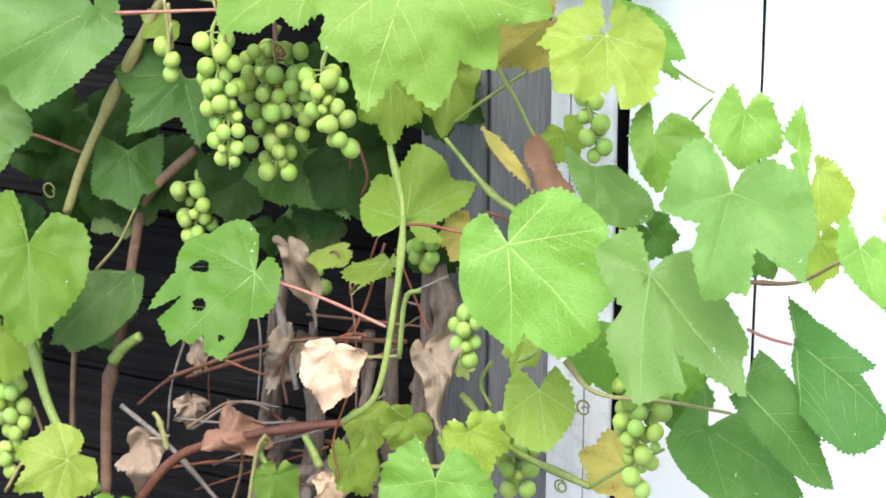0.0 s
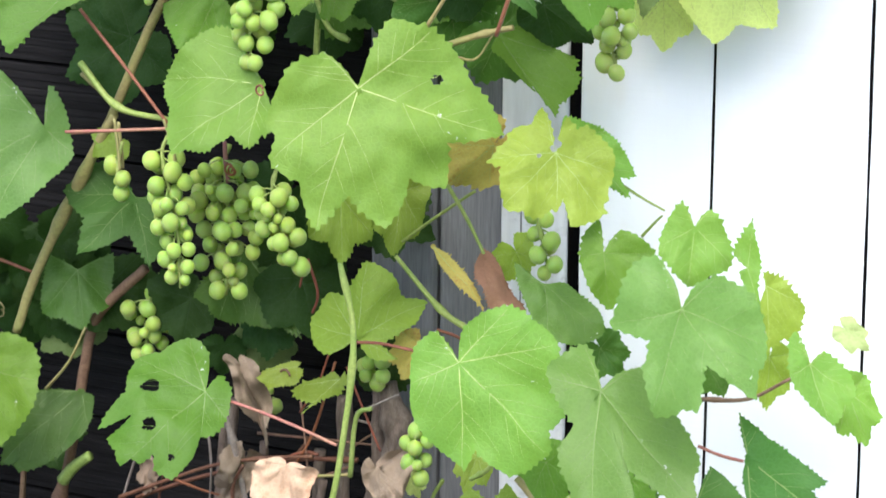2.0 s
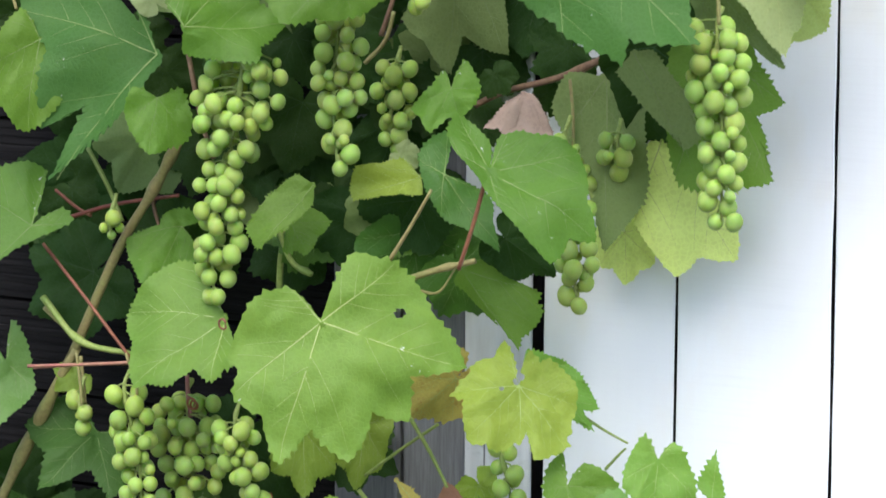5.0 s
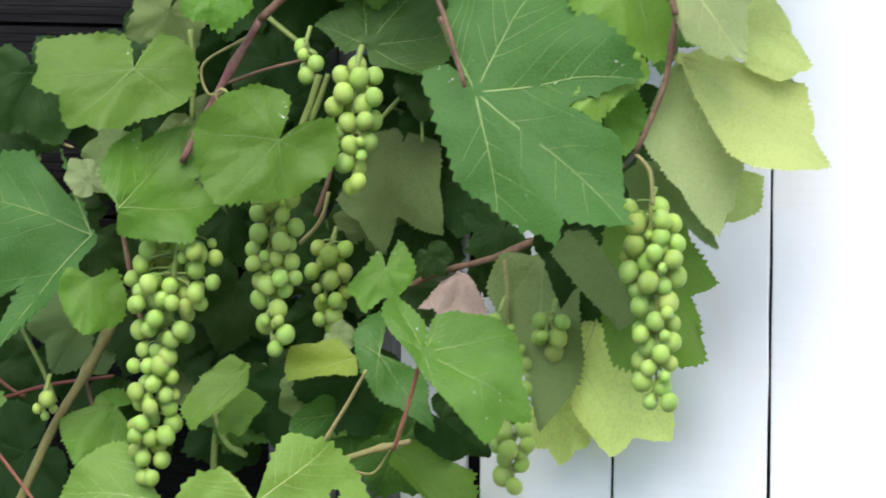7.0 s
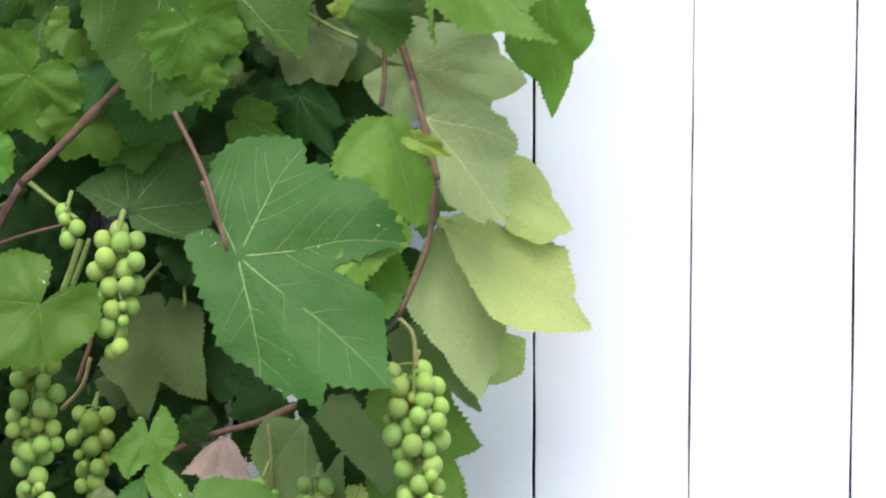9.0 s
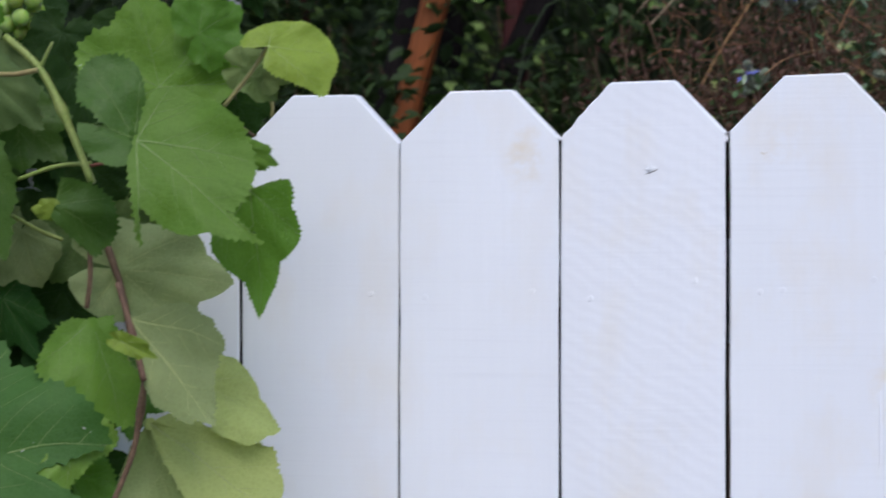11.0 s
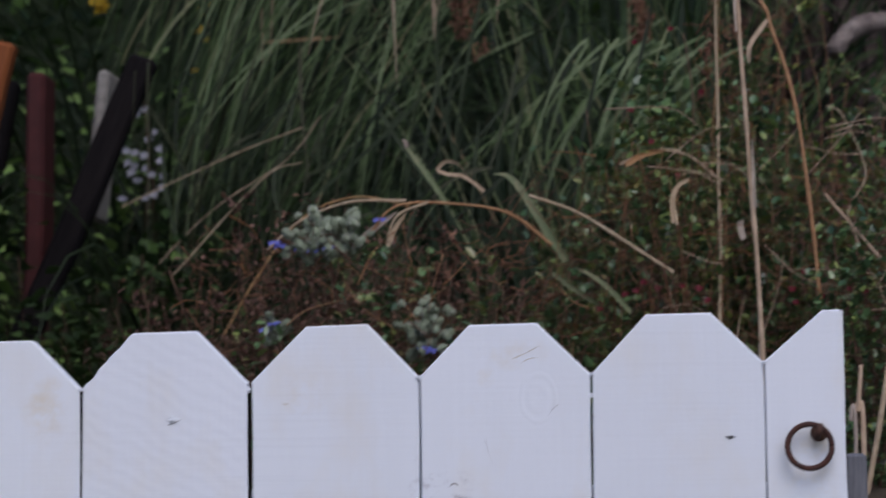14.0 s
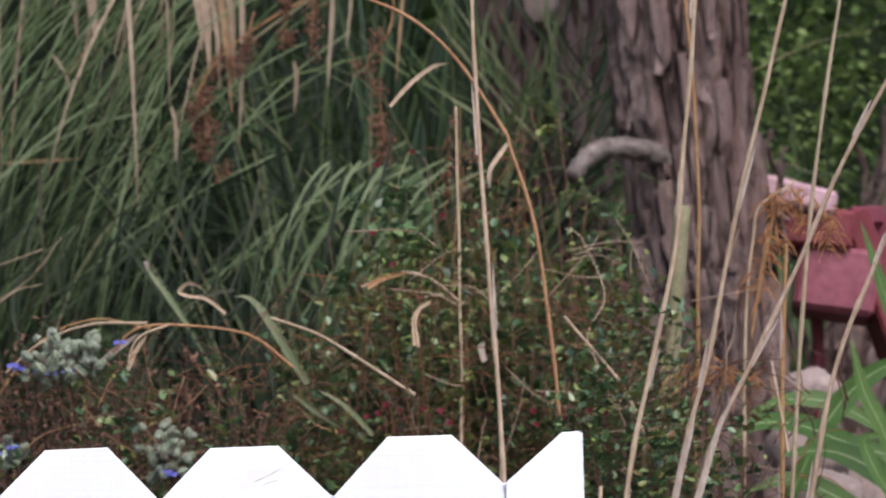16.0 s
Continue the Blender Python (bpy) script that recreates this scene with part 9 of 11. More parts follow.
# trees with shaggy bark
def tree(label, foot, top, r_foot, r_top, crown_at, seed):
    g = random.Random(seed)
    a, b = Vector(foot), Vector(top)
    t = thing("tree", label, "tree", foot, group="garden trees")
    n, sides = 200, 150
    cols = max(7, round(2 * math.pi * (r_foot + r_top) / 2 / 0.038))
    deck = [[g.random() for _ in range(64)] for _ in range(cols)]
    verts, faces = [], []
    for i in range(n + 1):
        f = i / n
        c = (b - a) * f + Vector((0.03 * math.sin(f * 5 + seed), 0.02 * math.sin(f * 7), 0))
        r = r_foot + (r_top - r_foot) * f
        z = f * (b - a).length
        for k in range(sides):
            an = 2 * math.pi * k / sides
            ux, uy = math.cos(an), math.sin(an)
            drift = 0.75 * noise.noise(Vector((ux * 1.4, uy * 1.4, z * 2.6 + seed))) + 0.22 * noise.noise(Vector((ux * 5, uy * 5, z * 13 + seed)))
            u = (an / (2 * math.pi) * cols + drift) % cols
            col, side = int(u) % cols, u % 1.0
            v = z * (6.0 + 4.0 * deck[col][0]) + 9 * deck[col][1] + 0.5 * noise.noise(Vector((ux * 6, uy * 6, z * 7)))
            row, end = int(v) % 60, v % 1.0
            lift = 0.026 * deck[col][2 + row] + 0.012 * noise.noise(Vector((ux * 3, uy * 3, z * 2.2 + seed)))
            gap = 0.030 * max(0.0, 1 - min(side, 1 - side) / 0.16) ** 1.5 + 0.018 * max(0.0, 1 - end / 0.10)
            grain = 0.0035 * noise.noise(Vector((ux * 30, uy * 30, z * 14))) + 0.0025 * noise.noise(Vector((ux * 70, uy * 70, z * 40)))
            rr = r * (0.98 + 0.07 * noise.noise(Vector((ux * 1.2, uy * 1.2, z * 1.7 + seed)))) + lift - gap + grain - 0.010
            verts.append(c + Vector((ux * rr, uy * rr, 0)))
    for i in range(n):
        for k in range(sides):
            j = (k + 1) % sides
            faces.append((i * sides + k, i * sides + j, (i + 1) * sides + j, (i + 1) * sides + k))
    part("trunk", mesh_of("trunk", verts, faces, BARK), t, "grey-brown peeling trunk")
    # loose strips of bark that stand off the trunk
    for k in range(60):
        f, an = g.uniform(0.02, 0.95), g.uniform(0, 2 * math.pi)
        c = (b - a) * f
        r = (r_foot + (r_top - r_foot) * f) * g.uniform(1.0, 1.07)
        w, ln = g.uniform(0.006, 0.016), g.uniform(0.05, 0.17)
        out = Vector((math.cos(an), math.sin(an), 0))
        s = Vector((-math.sin(an), math.cos(an), 0))
        pts = []
        m = 6
        for q in range(m + 1):
            u = q / m
            pts.append(c + out * (r + 0.014 * abs(2 * u - 1) ** 2 + g.uniform(0, 0.006)) + Vector((0, 0, ln * (u - 0.5))) + s * (g.uniform(-0.006, 0.006) + 0.02 * u * math.sin(k)))
        v, fc = [], []
        for q, p in enumerate(pts):
            ww = w * (0.55 + 0.45 * math.sin(math.pi * (q + 0.4) / (m + 0.8))) * g.uniform(0.8, 1.2)
            v += [p - s * ww - out * 0.004, p + out * 0.003, p + s * ww - out * 0.004]
            if q:
                o = 3 * q - 3
                fc += [(o, o + 1, o + 4, o + 3), (o + 1, o + 2, o + 5, o + 4)]
        part("bark_strip", mesh_of("bark_strip", v, fc, BARK), t)
    # limbs and crown, out of view, added overhead to shade the garden
    limbs = []
    for k in range(7):
        an = k * 1.05 + seed
        end = (b - a) + Vector((crown_at[0] + math.cos(an) * g.uniform(0.3, 1.0), crown_at[1] + math.sin(an) * g.uniform(0.3, 0.9), g.uniform(0.3, 0.8)))
        v, fc = tube([(b - a) * 0.96, ((b - a) * 0.5 + end * 0.5) + Vector((0, 0, 0.1)), end], r_top * 0.6, 0.02, 8, 1, 5, seed + k)
        part("limb", mesh_of("limb", v, fc, BARK), t)
        limbs.append(end)
    spots = [(e.x + g.uniform(-0.6, 0.6), e.y + g.uniform(-0.6, 0.6), e.z + g.uniform(0.1, 0.9), 0.4) for e in limbs for _ in range(14)]
    part("crown", mesh_of("crown", *leaf_mass(g, spots, 4500, 0.08, 0.15, 0.5), HEDGE), t, "dark green leafy crown out of view, placed to shade the garden")
    return t


tree("stout tree trunk with shaggy grey-brown bark", (0.541, 4.700, 1.325), (0.357, 4.700, 3.336), 0.100, 0.132, (-1.3, -0.2), 3)
tree("second shaggy tree trunk further back", (0.234, 5.200, 1.354), (0.236, 5.200, 3.558), 0.125, 0.118, (-2.1, -0.6), 8)
tree("leaning grey tree trunk", (0.635, 5.500, 1.340), (1.340, 5.500, 3.540), 0.078, 0.072, (0.6, 1.2), 12)
stub = thing("cut_branch", "sawn curved branch stub with pale rough bark", "branch", (0, 0, 0))
part("wood", mesh_of("wood", *tube([(0.405, 4.640, 2.134), (0.351, 4.600, 2.146), (0.297, 4.570, 2.145), (0.257, 4.530, 2.122), (0.229, 4.500, 2.085)], 0.0170, 0.0140, 16, 0, 9, 4, 0.22), skin("pale_bark", (0.13, 0.10, 0.088), (0.36, 0.31, 0.275), 26, 0.9, 0.9, 0.01)), stub)
knot = thing("cut_branch", "round pale stump of a sawn-off limb", "branch", (0.210, 5.050, 2.497))
part("wood", mesh_of("wood", *tube([(0, 0.08, 0), (0, 0.0, 0.002), (0, -0.012, 0.002)], 0.034, 0.028, 16, 0, 4, 9, 0.1), skin("sawn_wood", (0.34, 0.25, 0.21), (0.46, 0.36, 0.31), 30, 0.9, 0.6, 0.004)), knot)

# tussock grass
def tussock(base, n, reach, lengths, lean, width, seed, material, label, sway=(0, 0), bend=(1.5, 3.3)):
    g = random.Random(seed)
    out = []
    for _ in range(n):
        an, r = g.uniform(0, 6.28), reach * g.random() ** 0.5
        b = Vector(base) + Vector((math.cos(an) * r, math.sin(an) * r, 0))
        az = an + g.uniform(-0.5, 0.5)
        if sway[1] and g.random() < sway[1]:
            az = sway[0] + g.uniform(-0.5, 0.5)
        out.append(arching_blade(b, az, g.uniform(*lean), g.uniform(*lengths), g.uniform(*width), g.uniform(*bend), g))
    return stuff("tussock_grass", label, "grass", merge(out), material)


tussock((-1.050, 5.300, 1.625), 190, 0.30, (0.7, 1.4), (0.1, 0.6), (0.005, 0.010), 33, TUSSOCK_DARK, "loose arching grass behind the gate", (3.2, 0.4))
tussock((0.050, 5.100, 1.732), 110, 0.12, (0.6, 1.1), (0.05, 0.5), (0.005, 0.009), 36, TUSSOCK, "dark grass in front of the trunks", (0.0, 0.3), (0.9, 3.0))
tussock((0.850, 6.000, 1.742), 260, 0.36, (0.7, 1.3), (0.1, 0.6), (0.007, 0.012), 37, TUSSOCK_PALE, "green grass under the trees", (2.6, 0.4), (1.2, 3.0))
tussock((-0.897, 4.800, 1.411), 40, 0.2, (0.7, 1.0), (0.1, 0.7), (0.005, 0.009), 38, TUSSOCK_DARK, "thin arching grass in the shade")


def weeping_blades(label, a, b, y0, y1, n, slope, lengths, width, seed, material):
    """Blades seen where they hang over: from high on one side down to their tips, which lie between a and b."""
    g = random.Random(seed)
    out = []
    for _ in range(n):
        tip = Vector((g.uniform(a[0], b[0]), g.uniform(y0, y1), g.uniform(min(a[2], b[2]), max(a[2], b[2]))))
        an, ln = g.gauss(*slope), g.uniform(*lengths)
        d = Vector((math.cos(an), g.uniform(-0.15, 0.35), math.sin(an)))
        bow = Vector((-math.sin(an), 0, math.cos(an))) * (ln * g.uniform(-0.04, 0.17))
        m = 9
        pts = []
        for k in range(m + 1):
            u = k / m
            q = tip + d * (ln * (1 - u)) + bow * (4 * u * (1 - u))
            if u > 0.8 and g.random() < 0.5:
                q.z -= 0.08 * ln * (u - 0.8) / 0.2
            pts.append(q)
        w = g.uniform(*width)
        out.append(ribbon(pts, [w * (0.85 + 0.15 * math.sin(k)) * (1 - 0.9 * (k / m) ** 3) * min(1, 0.25 + k * 0.35) for k in range(m + 1)], 0.3, g.uniform(-1.2, 1.2)))
    stuff("tussock_grass", label, "grass", merge(out), material)


def upright_fan(label, x0, x1, y0, y1, z0, n, spread, lengths, width, seed, material):
    """Strap leaves that stand up side by side out of one crown, spreading a little, their tips nodding."""
    g = random.Random(seed)
    mid, out = (x0 + x1) / 2, []
    for _ in range(n):
        x = g.uniform(x0, x1)
        p, tilt = Vector((x, g.uniform(y0, y1), z0 + g.uniform(-0.08, 0.08))), (x - mid) / (x1 - x0) * spread + g.gauss(0, 0.10)
        ln, w, nod, m = g.uniform(*lengths), g.uniform(*width), g.uniform(-0.1, 0.55) * (1 if tilt > 0 else -1), 9
        pts, wd = [p.copy()], [w * 0.7]
        for k in range(m):
            p = p + Vector((math.sin(tilt), g.uniform(-0.05, 0.05), math.cos(tilt))) * (ln / m)
            tilt += nod / m * (0.2 + 1.6 * k / m)
            pts.append(p.copy())
            wd.append(w * (1 - 0.9 * ((k + 1) / m) ** 3))
        out.append(ribbon(pts, wd, 0.35, g.uniform(-0.9, 0.9)))
    stuff("tussock_grass", label, "grass", merge(out), material)


def drooping_arcs(label, top, tips, y0, y1, n, width, seed, material, reach=(0.12, 0.42)):
    """Thin blades that leave the crown high up, bow over and hang down steeper towards their tips."""
    g = random.Random(seed)
    out = []
    for _ in range(n):
        y = g.uniform(y0, y1)
        tip = Vector((g.uniform(tips[0], tips[1]), y - g.uniform(0, 0.1), g.uniform(tips[2], tips[3])))
        p0 = Vector((tip.x + g.uniform(*reach), y, min(top, tip.z + g.uniform(0.3, 0.75))))
        p1 = Vector((tip.x + (p0.x - tip.x) * g.uniform(0.15, 0.5), y - 0.05, p0.z - (p0.z - tip.z) * g.uniform(0.15, 0.45)))
        w, m = g.uniform(*width), 10
        pts = [p0 * (1 - u) ** 2 + p1 * (2 * u * (1 - u)) + tip * u * u for u in (k / m for k in range(m + 1))]
        out.append(ribbon(pts, [w * (1 - 0.88 * (k / m) ** 3) for k in range(m + 1)], 0.3, g.uniform(-1.3, 1.3)))
    stuff("tussock_grass", label, "grass", merge(out), material)


upright_fan("dark upright strap leaves in the tussock's heart", -0.46, 0.14, 5.05, 5.40, 1.80, 250, 0.75, (0.60, 1.05), (0.008, 0.015), 84, STRAP)
upright_fan("lighter strap leaves along the tussock's front", -0.40, 0.14, 4.85, 5.02, 1.80, 40, 0.9, (0.50, 0.95), (0.003, 0.006), 88, TUSSOCK)
drooping_arcs("arching blades on the tussock's far side, toned dark for shade", 2.75, (-1.15, -0.35, 1.72, 2.45), 5.05, 5.40, 190, (0.004, 0.007), 81, TUSSOCK_DARK)
drooping_arcs("long arching blades on the tussock's side", 2.75, (-1.05, -0.52, 1.70, 2.45), 4.75, 5.05, 200, (0.0025, 0.0055), 86, TUSSOCK, (0.10, 0.55))
drooping_arcs("pale arching blades over the tussock's foot", 2.60, (-0.88, -0.46, 1.72, 2.20), 4.60, 4.80, 90, (0.0025, 0.005), 82, TUSSOCK_PALE, (0.06, 0.5))
drooping_arcs("pale blades hanging in a lock", 2.12, (-0.29, -0.12, 1.76, 1.92), 4.50, 4.72, 26, (0.0035, 0.0065), 83, TUSSOCK_PALE, (0.06, 0.26))
weeping_blades("grass at the foot of the tussock, toned dark for shade", (-0.830, 4.500, 1.700), (-0.114, 4.500, 1.903), 4.35, 4.7, 80, (1.35, 0.4), (0.12, 0.35), (0.005, 0.009), 87, TUSSOCK_DARK)
weeping_blades("thin blades hanging before the far trunk", (0.118, 4.900, 2.142), (0.323, 4.900, 2.350), 4.8, 5.2, 70, (2.0, 0.35), (0.12, 0.4), (0.004, 0.007), 85, TUSSOCK)
# broad dry leaves that stand in the tussock
def dry_blades(label, width, seed, *pairs):
    g = random.Random(seed)
    out = []
    for a, b in pairs:
        a, b = Vector(a), Vector(b)
        line = [a.lerp(b, k / 9) + Vector((0.0025 * math.sin(k * 0.6 + seed), 0, 0)) + Vector((g.uniform(-0.0008, 0.0008), 0, 0)) for k in range(10)]
        w = width * g.uniform(0.7, 1.2)
        out.append(ribbon(line, [w * (0.75 + 0.25 * math.sin(0.3 * k)) * (1 - 0.85 * (k / 9) ** 3) for k in range(10)], 0.4, g.uniform(-0.6, 0.6)))
    stuff("dry_grass", label, "grass", merge(out), DRY_BLADE)


drooping_arcs("dry tan blades among the tussock", 2.70, (-0.95, -0.40, 2.05, 2.42), 4.58, 4.75, 26, (0.004, 0.009), 89, DRY_BLADE, (-0.06, 0.16))
dry_blades("broad dry tan blades standing in the tussock", 0.014, 5, ((-0.380, 4.620, 2.480), (-0.363, 4.620, 2.295)), ((-0.393, 4.620, 2.480), (-0.374, 4.620, 2.334)), ((-0.349, 4.620, 2.479), (-0.326, 4.620, 2.227)), ((-0.335, 4.620, 2.479), (-0.320, 4.620, 2.275)),
           ((-0.574, 4.640, 2.489), (-0.554, 4.640, 2.342)), ((-0.605, 4.640, 2.490), (-0.584, 4.640, 2.363)), ((-0.306, 4.620, 2.478), (-0.315, 4.620, 2.170)), ((-0.365, 4.620, 2.479), (-0.345, 4.620, 2.266)))
dry_blades("narrow dry tan blades hanging in the tussock", 0.008, 6, ((-0.124, 4.620, 2.474), (-0.132, 4.620, 2.329)), ((-0.158, 4.620, 2.475), (-0.164, 4.620, 2.267)), ((-0.039, 4.620, 2.472), (-0.050, 4.620, 2.274)), ((-0.223, 4.620, 2.312), (-0.220, 4.620, 2.225)),
           ((-0.492, 4.600, 2.458), (-0.518, 4.600, 2.323)), ((-0.437, 4.600, 2.456), (-0.425, 4.600, 2.235)), ((-0.425, 4.600, 2.235), (-0.416, 4.600, 2.140)), ((-0.624, 4.620, 2.330), (-0.591, 4.620, 2.271)), ((-0.570, 4.600, 2.329), (-0.617, 4.600, 2.277)), ((-0.732, 4.800, 2.183), (-0.576, 4.800, 2.189)))


# small-leaved shrub
def shrub(label, category, spans, twigs, leaves, leaf_lo, leaf_hi, slim, leaf_mat, twig_mat, seed, lift=0.45):
    """Thin twigs that fan up out of the base, set with small leaves. spans: (x0, x1, y0, y1, z_top0, z_top1)."""
    g = random.Random(seed)
    x0, x1, y0, y1, z0, z1 = spans
    s = thing("shrub", label, category, ((x0 + x1) / 2, (y0 + y1) / 2, 0.6))
    org = Vector(s.location)
    tw, lv = [], []
    per = leaves // twigs
    for k in range(twigs):
        top = Vector((g.uniform(x0, x1), g.uniform(y0, y1), 0))
        u = (top.x - x0) / (x1 - x0)
        top.z = g.uniform(z0, z0 + (z1 - z0) * (0.35 + 0.65 * math.sin(math.pi * (0.12 + 0.76 * u))))
        foot = Vector((org.x + (top.x - org.x) * 0.6, (y0 + y1) / 2 + g.uniform(-0.1, 0.1), top.z - lift - g.uniform(0, 0.25)))
        bend = foot.lerp(top, 0.55) + Vector((g.uniform(-0.05, 0.05), g.uniform(-0.05, 0.05), g.uniform(-0.02, 0.05)))
        line = smooth_path([foot, bend, top], 5)
        tw.append(tube([p - org for p in (foot, bend, top)], 0.0011, 0.0006, 5, 0, 4, k))
        knots = [g.random() ** 0.7 for _ in range(5)]
        for _ in range(per):
            f = min(0.999, max(0.0, g.choice(knots) + g.gauss(0, 0.03))) if g.random() < 0.8 else g.random() ** 0.6
            q = line[min(len(line) - 1, int(f * len(line)))]
            q = q + Vector((g.gauss(0, 0.011), g.gauss(0, 0.011), g.gauss(0, 0.010)))
            ln = g.uniform(leaf_lo, leaf_hi)
            lv.append(small_leaf(q - org, g.uniform(0, 6.28), g.uniform(-0.3, 1.2), g.uniform(-0.6, 0.6), ln, ln * slim))
    tagged(part("twigwork", mesh_of("twigwork", *merge(tw), twig_mat), s), kind="stuff")
    tagged(part("foliage", mesh_of("foliage", *merge(lv), leaf_mat), s), kind="stuff")
    return s


def span(a, b, y0, y1):
    return (a[0], b[0], y0, y1, min(a[2], b[2]), max(a[2], b[2]))


shrub("small-leaved dark green shrub with reddish twigs", "shrub", span((-0.213, 3.900, 1.496), (0.372, 3.900, 1.988), 3.6, 4.4), 260, 21000, 0.011, 0.020, 0.7, SHRUB, TWIG, 41)
shrub("low small-leaved shrub at the gate's end", "shrub", span((0.121, 3.500, 1.441), (0.377, 3.500, 1.759), 3.3, 3.8), 110, 7000, 0.009, 0.017, 0.66, SHRUB, TWIG, 42)
shrub("wispy top shoots of the small-leaved shrub", "shrub", span((0.026, 3.900, 1.788), (0.296, 3.900, 2.095), 3.7, 4.3), 30, 800, 0.009, 0.016, 0.6, SHRUB_TOP, RED_TWIG, 47)
shrub("wispy shoots among the dry stalks", "shrub", span((-0.095, 3.700, 1.706), (0.102, 3.700, 1.867), 3.5, 3.9), 24, 700, 0.008, 0.015, 0.6, SHRUB_TOP, RED_TWIG, 48)
shrub("withered brown bush with fine dead leaves", "shrub", span((-0.762, 3.700, 1.469), (-0.199, 3.700, 1.757), 3.5, 4.2), 260, 15000, 0.006, 0.015, 0.5, DEAD, TWIG, 43)
shrub("low green weeds among the dead bush", "weeds", span((-0.627, 3.600, 1.462), (-0.121, 3.600, 1.710), 3.45, 3.9), 100, 4200, 0.011, 0.022, 0.5, SHRUB, TWIG, 44)
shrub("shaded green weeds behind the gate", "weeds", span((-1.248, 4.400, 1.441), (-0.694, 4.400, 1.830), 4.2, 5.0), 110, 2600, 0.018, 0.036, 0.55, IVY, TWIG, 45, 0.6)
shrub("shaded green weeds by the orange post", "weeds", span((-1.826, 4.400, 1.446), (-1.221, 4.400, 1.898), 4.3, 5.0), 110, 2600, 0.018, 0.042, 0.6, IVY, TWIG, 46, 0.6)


# loose dead twigs and bents that cross one another
def tangle(label, a, b, y0, y1, n, lo, hi, r, flat, material, seed):
    g = random.Random(seed)
    out = []
    for _ in range(n):
        p = Vector((g.uniform(a[0], b[0]), g.uniform(y0, y1), g.uniform(min(a[2], b[2]), max(a[2], b[2]))))
        ln, an = g.uniform(lo, hi), g.gauss(0, 0.75) + (0 if g.random() < flat else math.pi / 2)
        d = Vector((math.cos(an), g.uniform(-0.4, 0.4), math.sin(an))) * ln
        kink = Vector((g.uniform(-0.2, 0.2), g.uniform(-0.1, 0.1), g.uniform(-0.16, 0.16))) * ln
        out.append(tube([p - d / 2, p + kink, p + d / 2 - Vector((0, 0, 0.08 * ln))], r * g.uniform(0.7, 1.3), r * 0.5, 4, 0, 4, int(p.x * 999)))
    stuff("dead_twigs", label, "twigs", merge(out), material)


tangle("fine brown dead twigs of the withered bush", (-0.642, 3.600, 1.519), (-0.216, 3.600, 1.712), 3.42, 3.75, 380, 0.02, 0.06, 0.0007, 0.6, DEAD_TWIG, 71)
tangle("dry rust-coloured twigs in the shrub", (-0.225, 3.600, 1.539), (0.280, 3.600, 1.803), 3.45, 3.8, 480, 0.03, 0.11, 0.0006, 0.5, DEAD_TWIG, 72)
tangle("dry straw bents in the withered bush", (-0.540, 3.500, 1.595), (-0.146, 3.500, 1.713), 3.4, 3.6, 12, 0.04, 0.10, 0.0009, 0.6, CANE["rust"], 73)
tangle("dry straw bents in the shrub", (-0.092, 3.500, 1.571), (0.380, 3.500, 1.830), 3.4, 3.6, 36, 0.05, 0.13, 0.0010, 0.3, CANE["straw"], 74)
tangle("dry brown bents at the stalks' feet", (0.238, 3.450, 1.491), (0.494, 3.450, 1.679), 3.35, 3.7, 80, 0.04, 0.12, 0.0009, 0.3, DEAD_TWIG, 75)
tangle("grey-brown thatch under the shrub", (0.012, 3.900, 1.860), (0.127, 3.900, 2.042), 3.8, 4.0, 130, 0.02, 0.05, 0.0009, 0.4, DEAD_TWIG, 76)


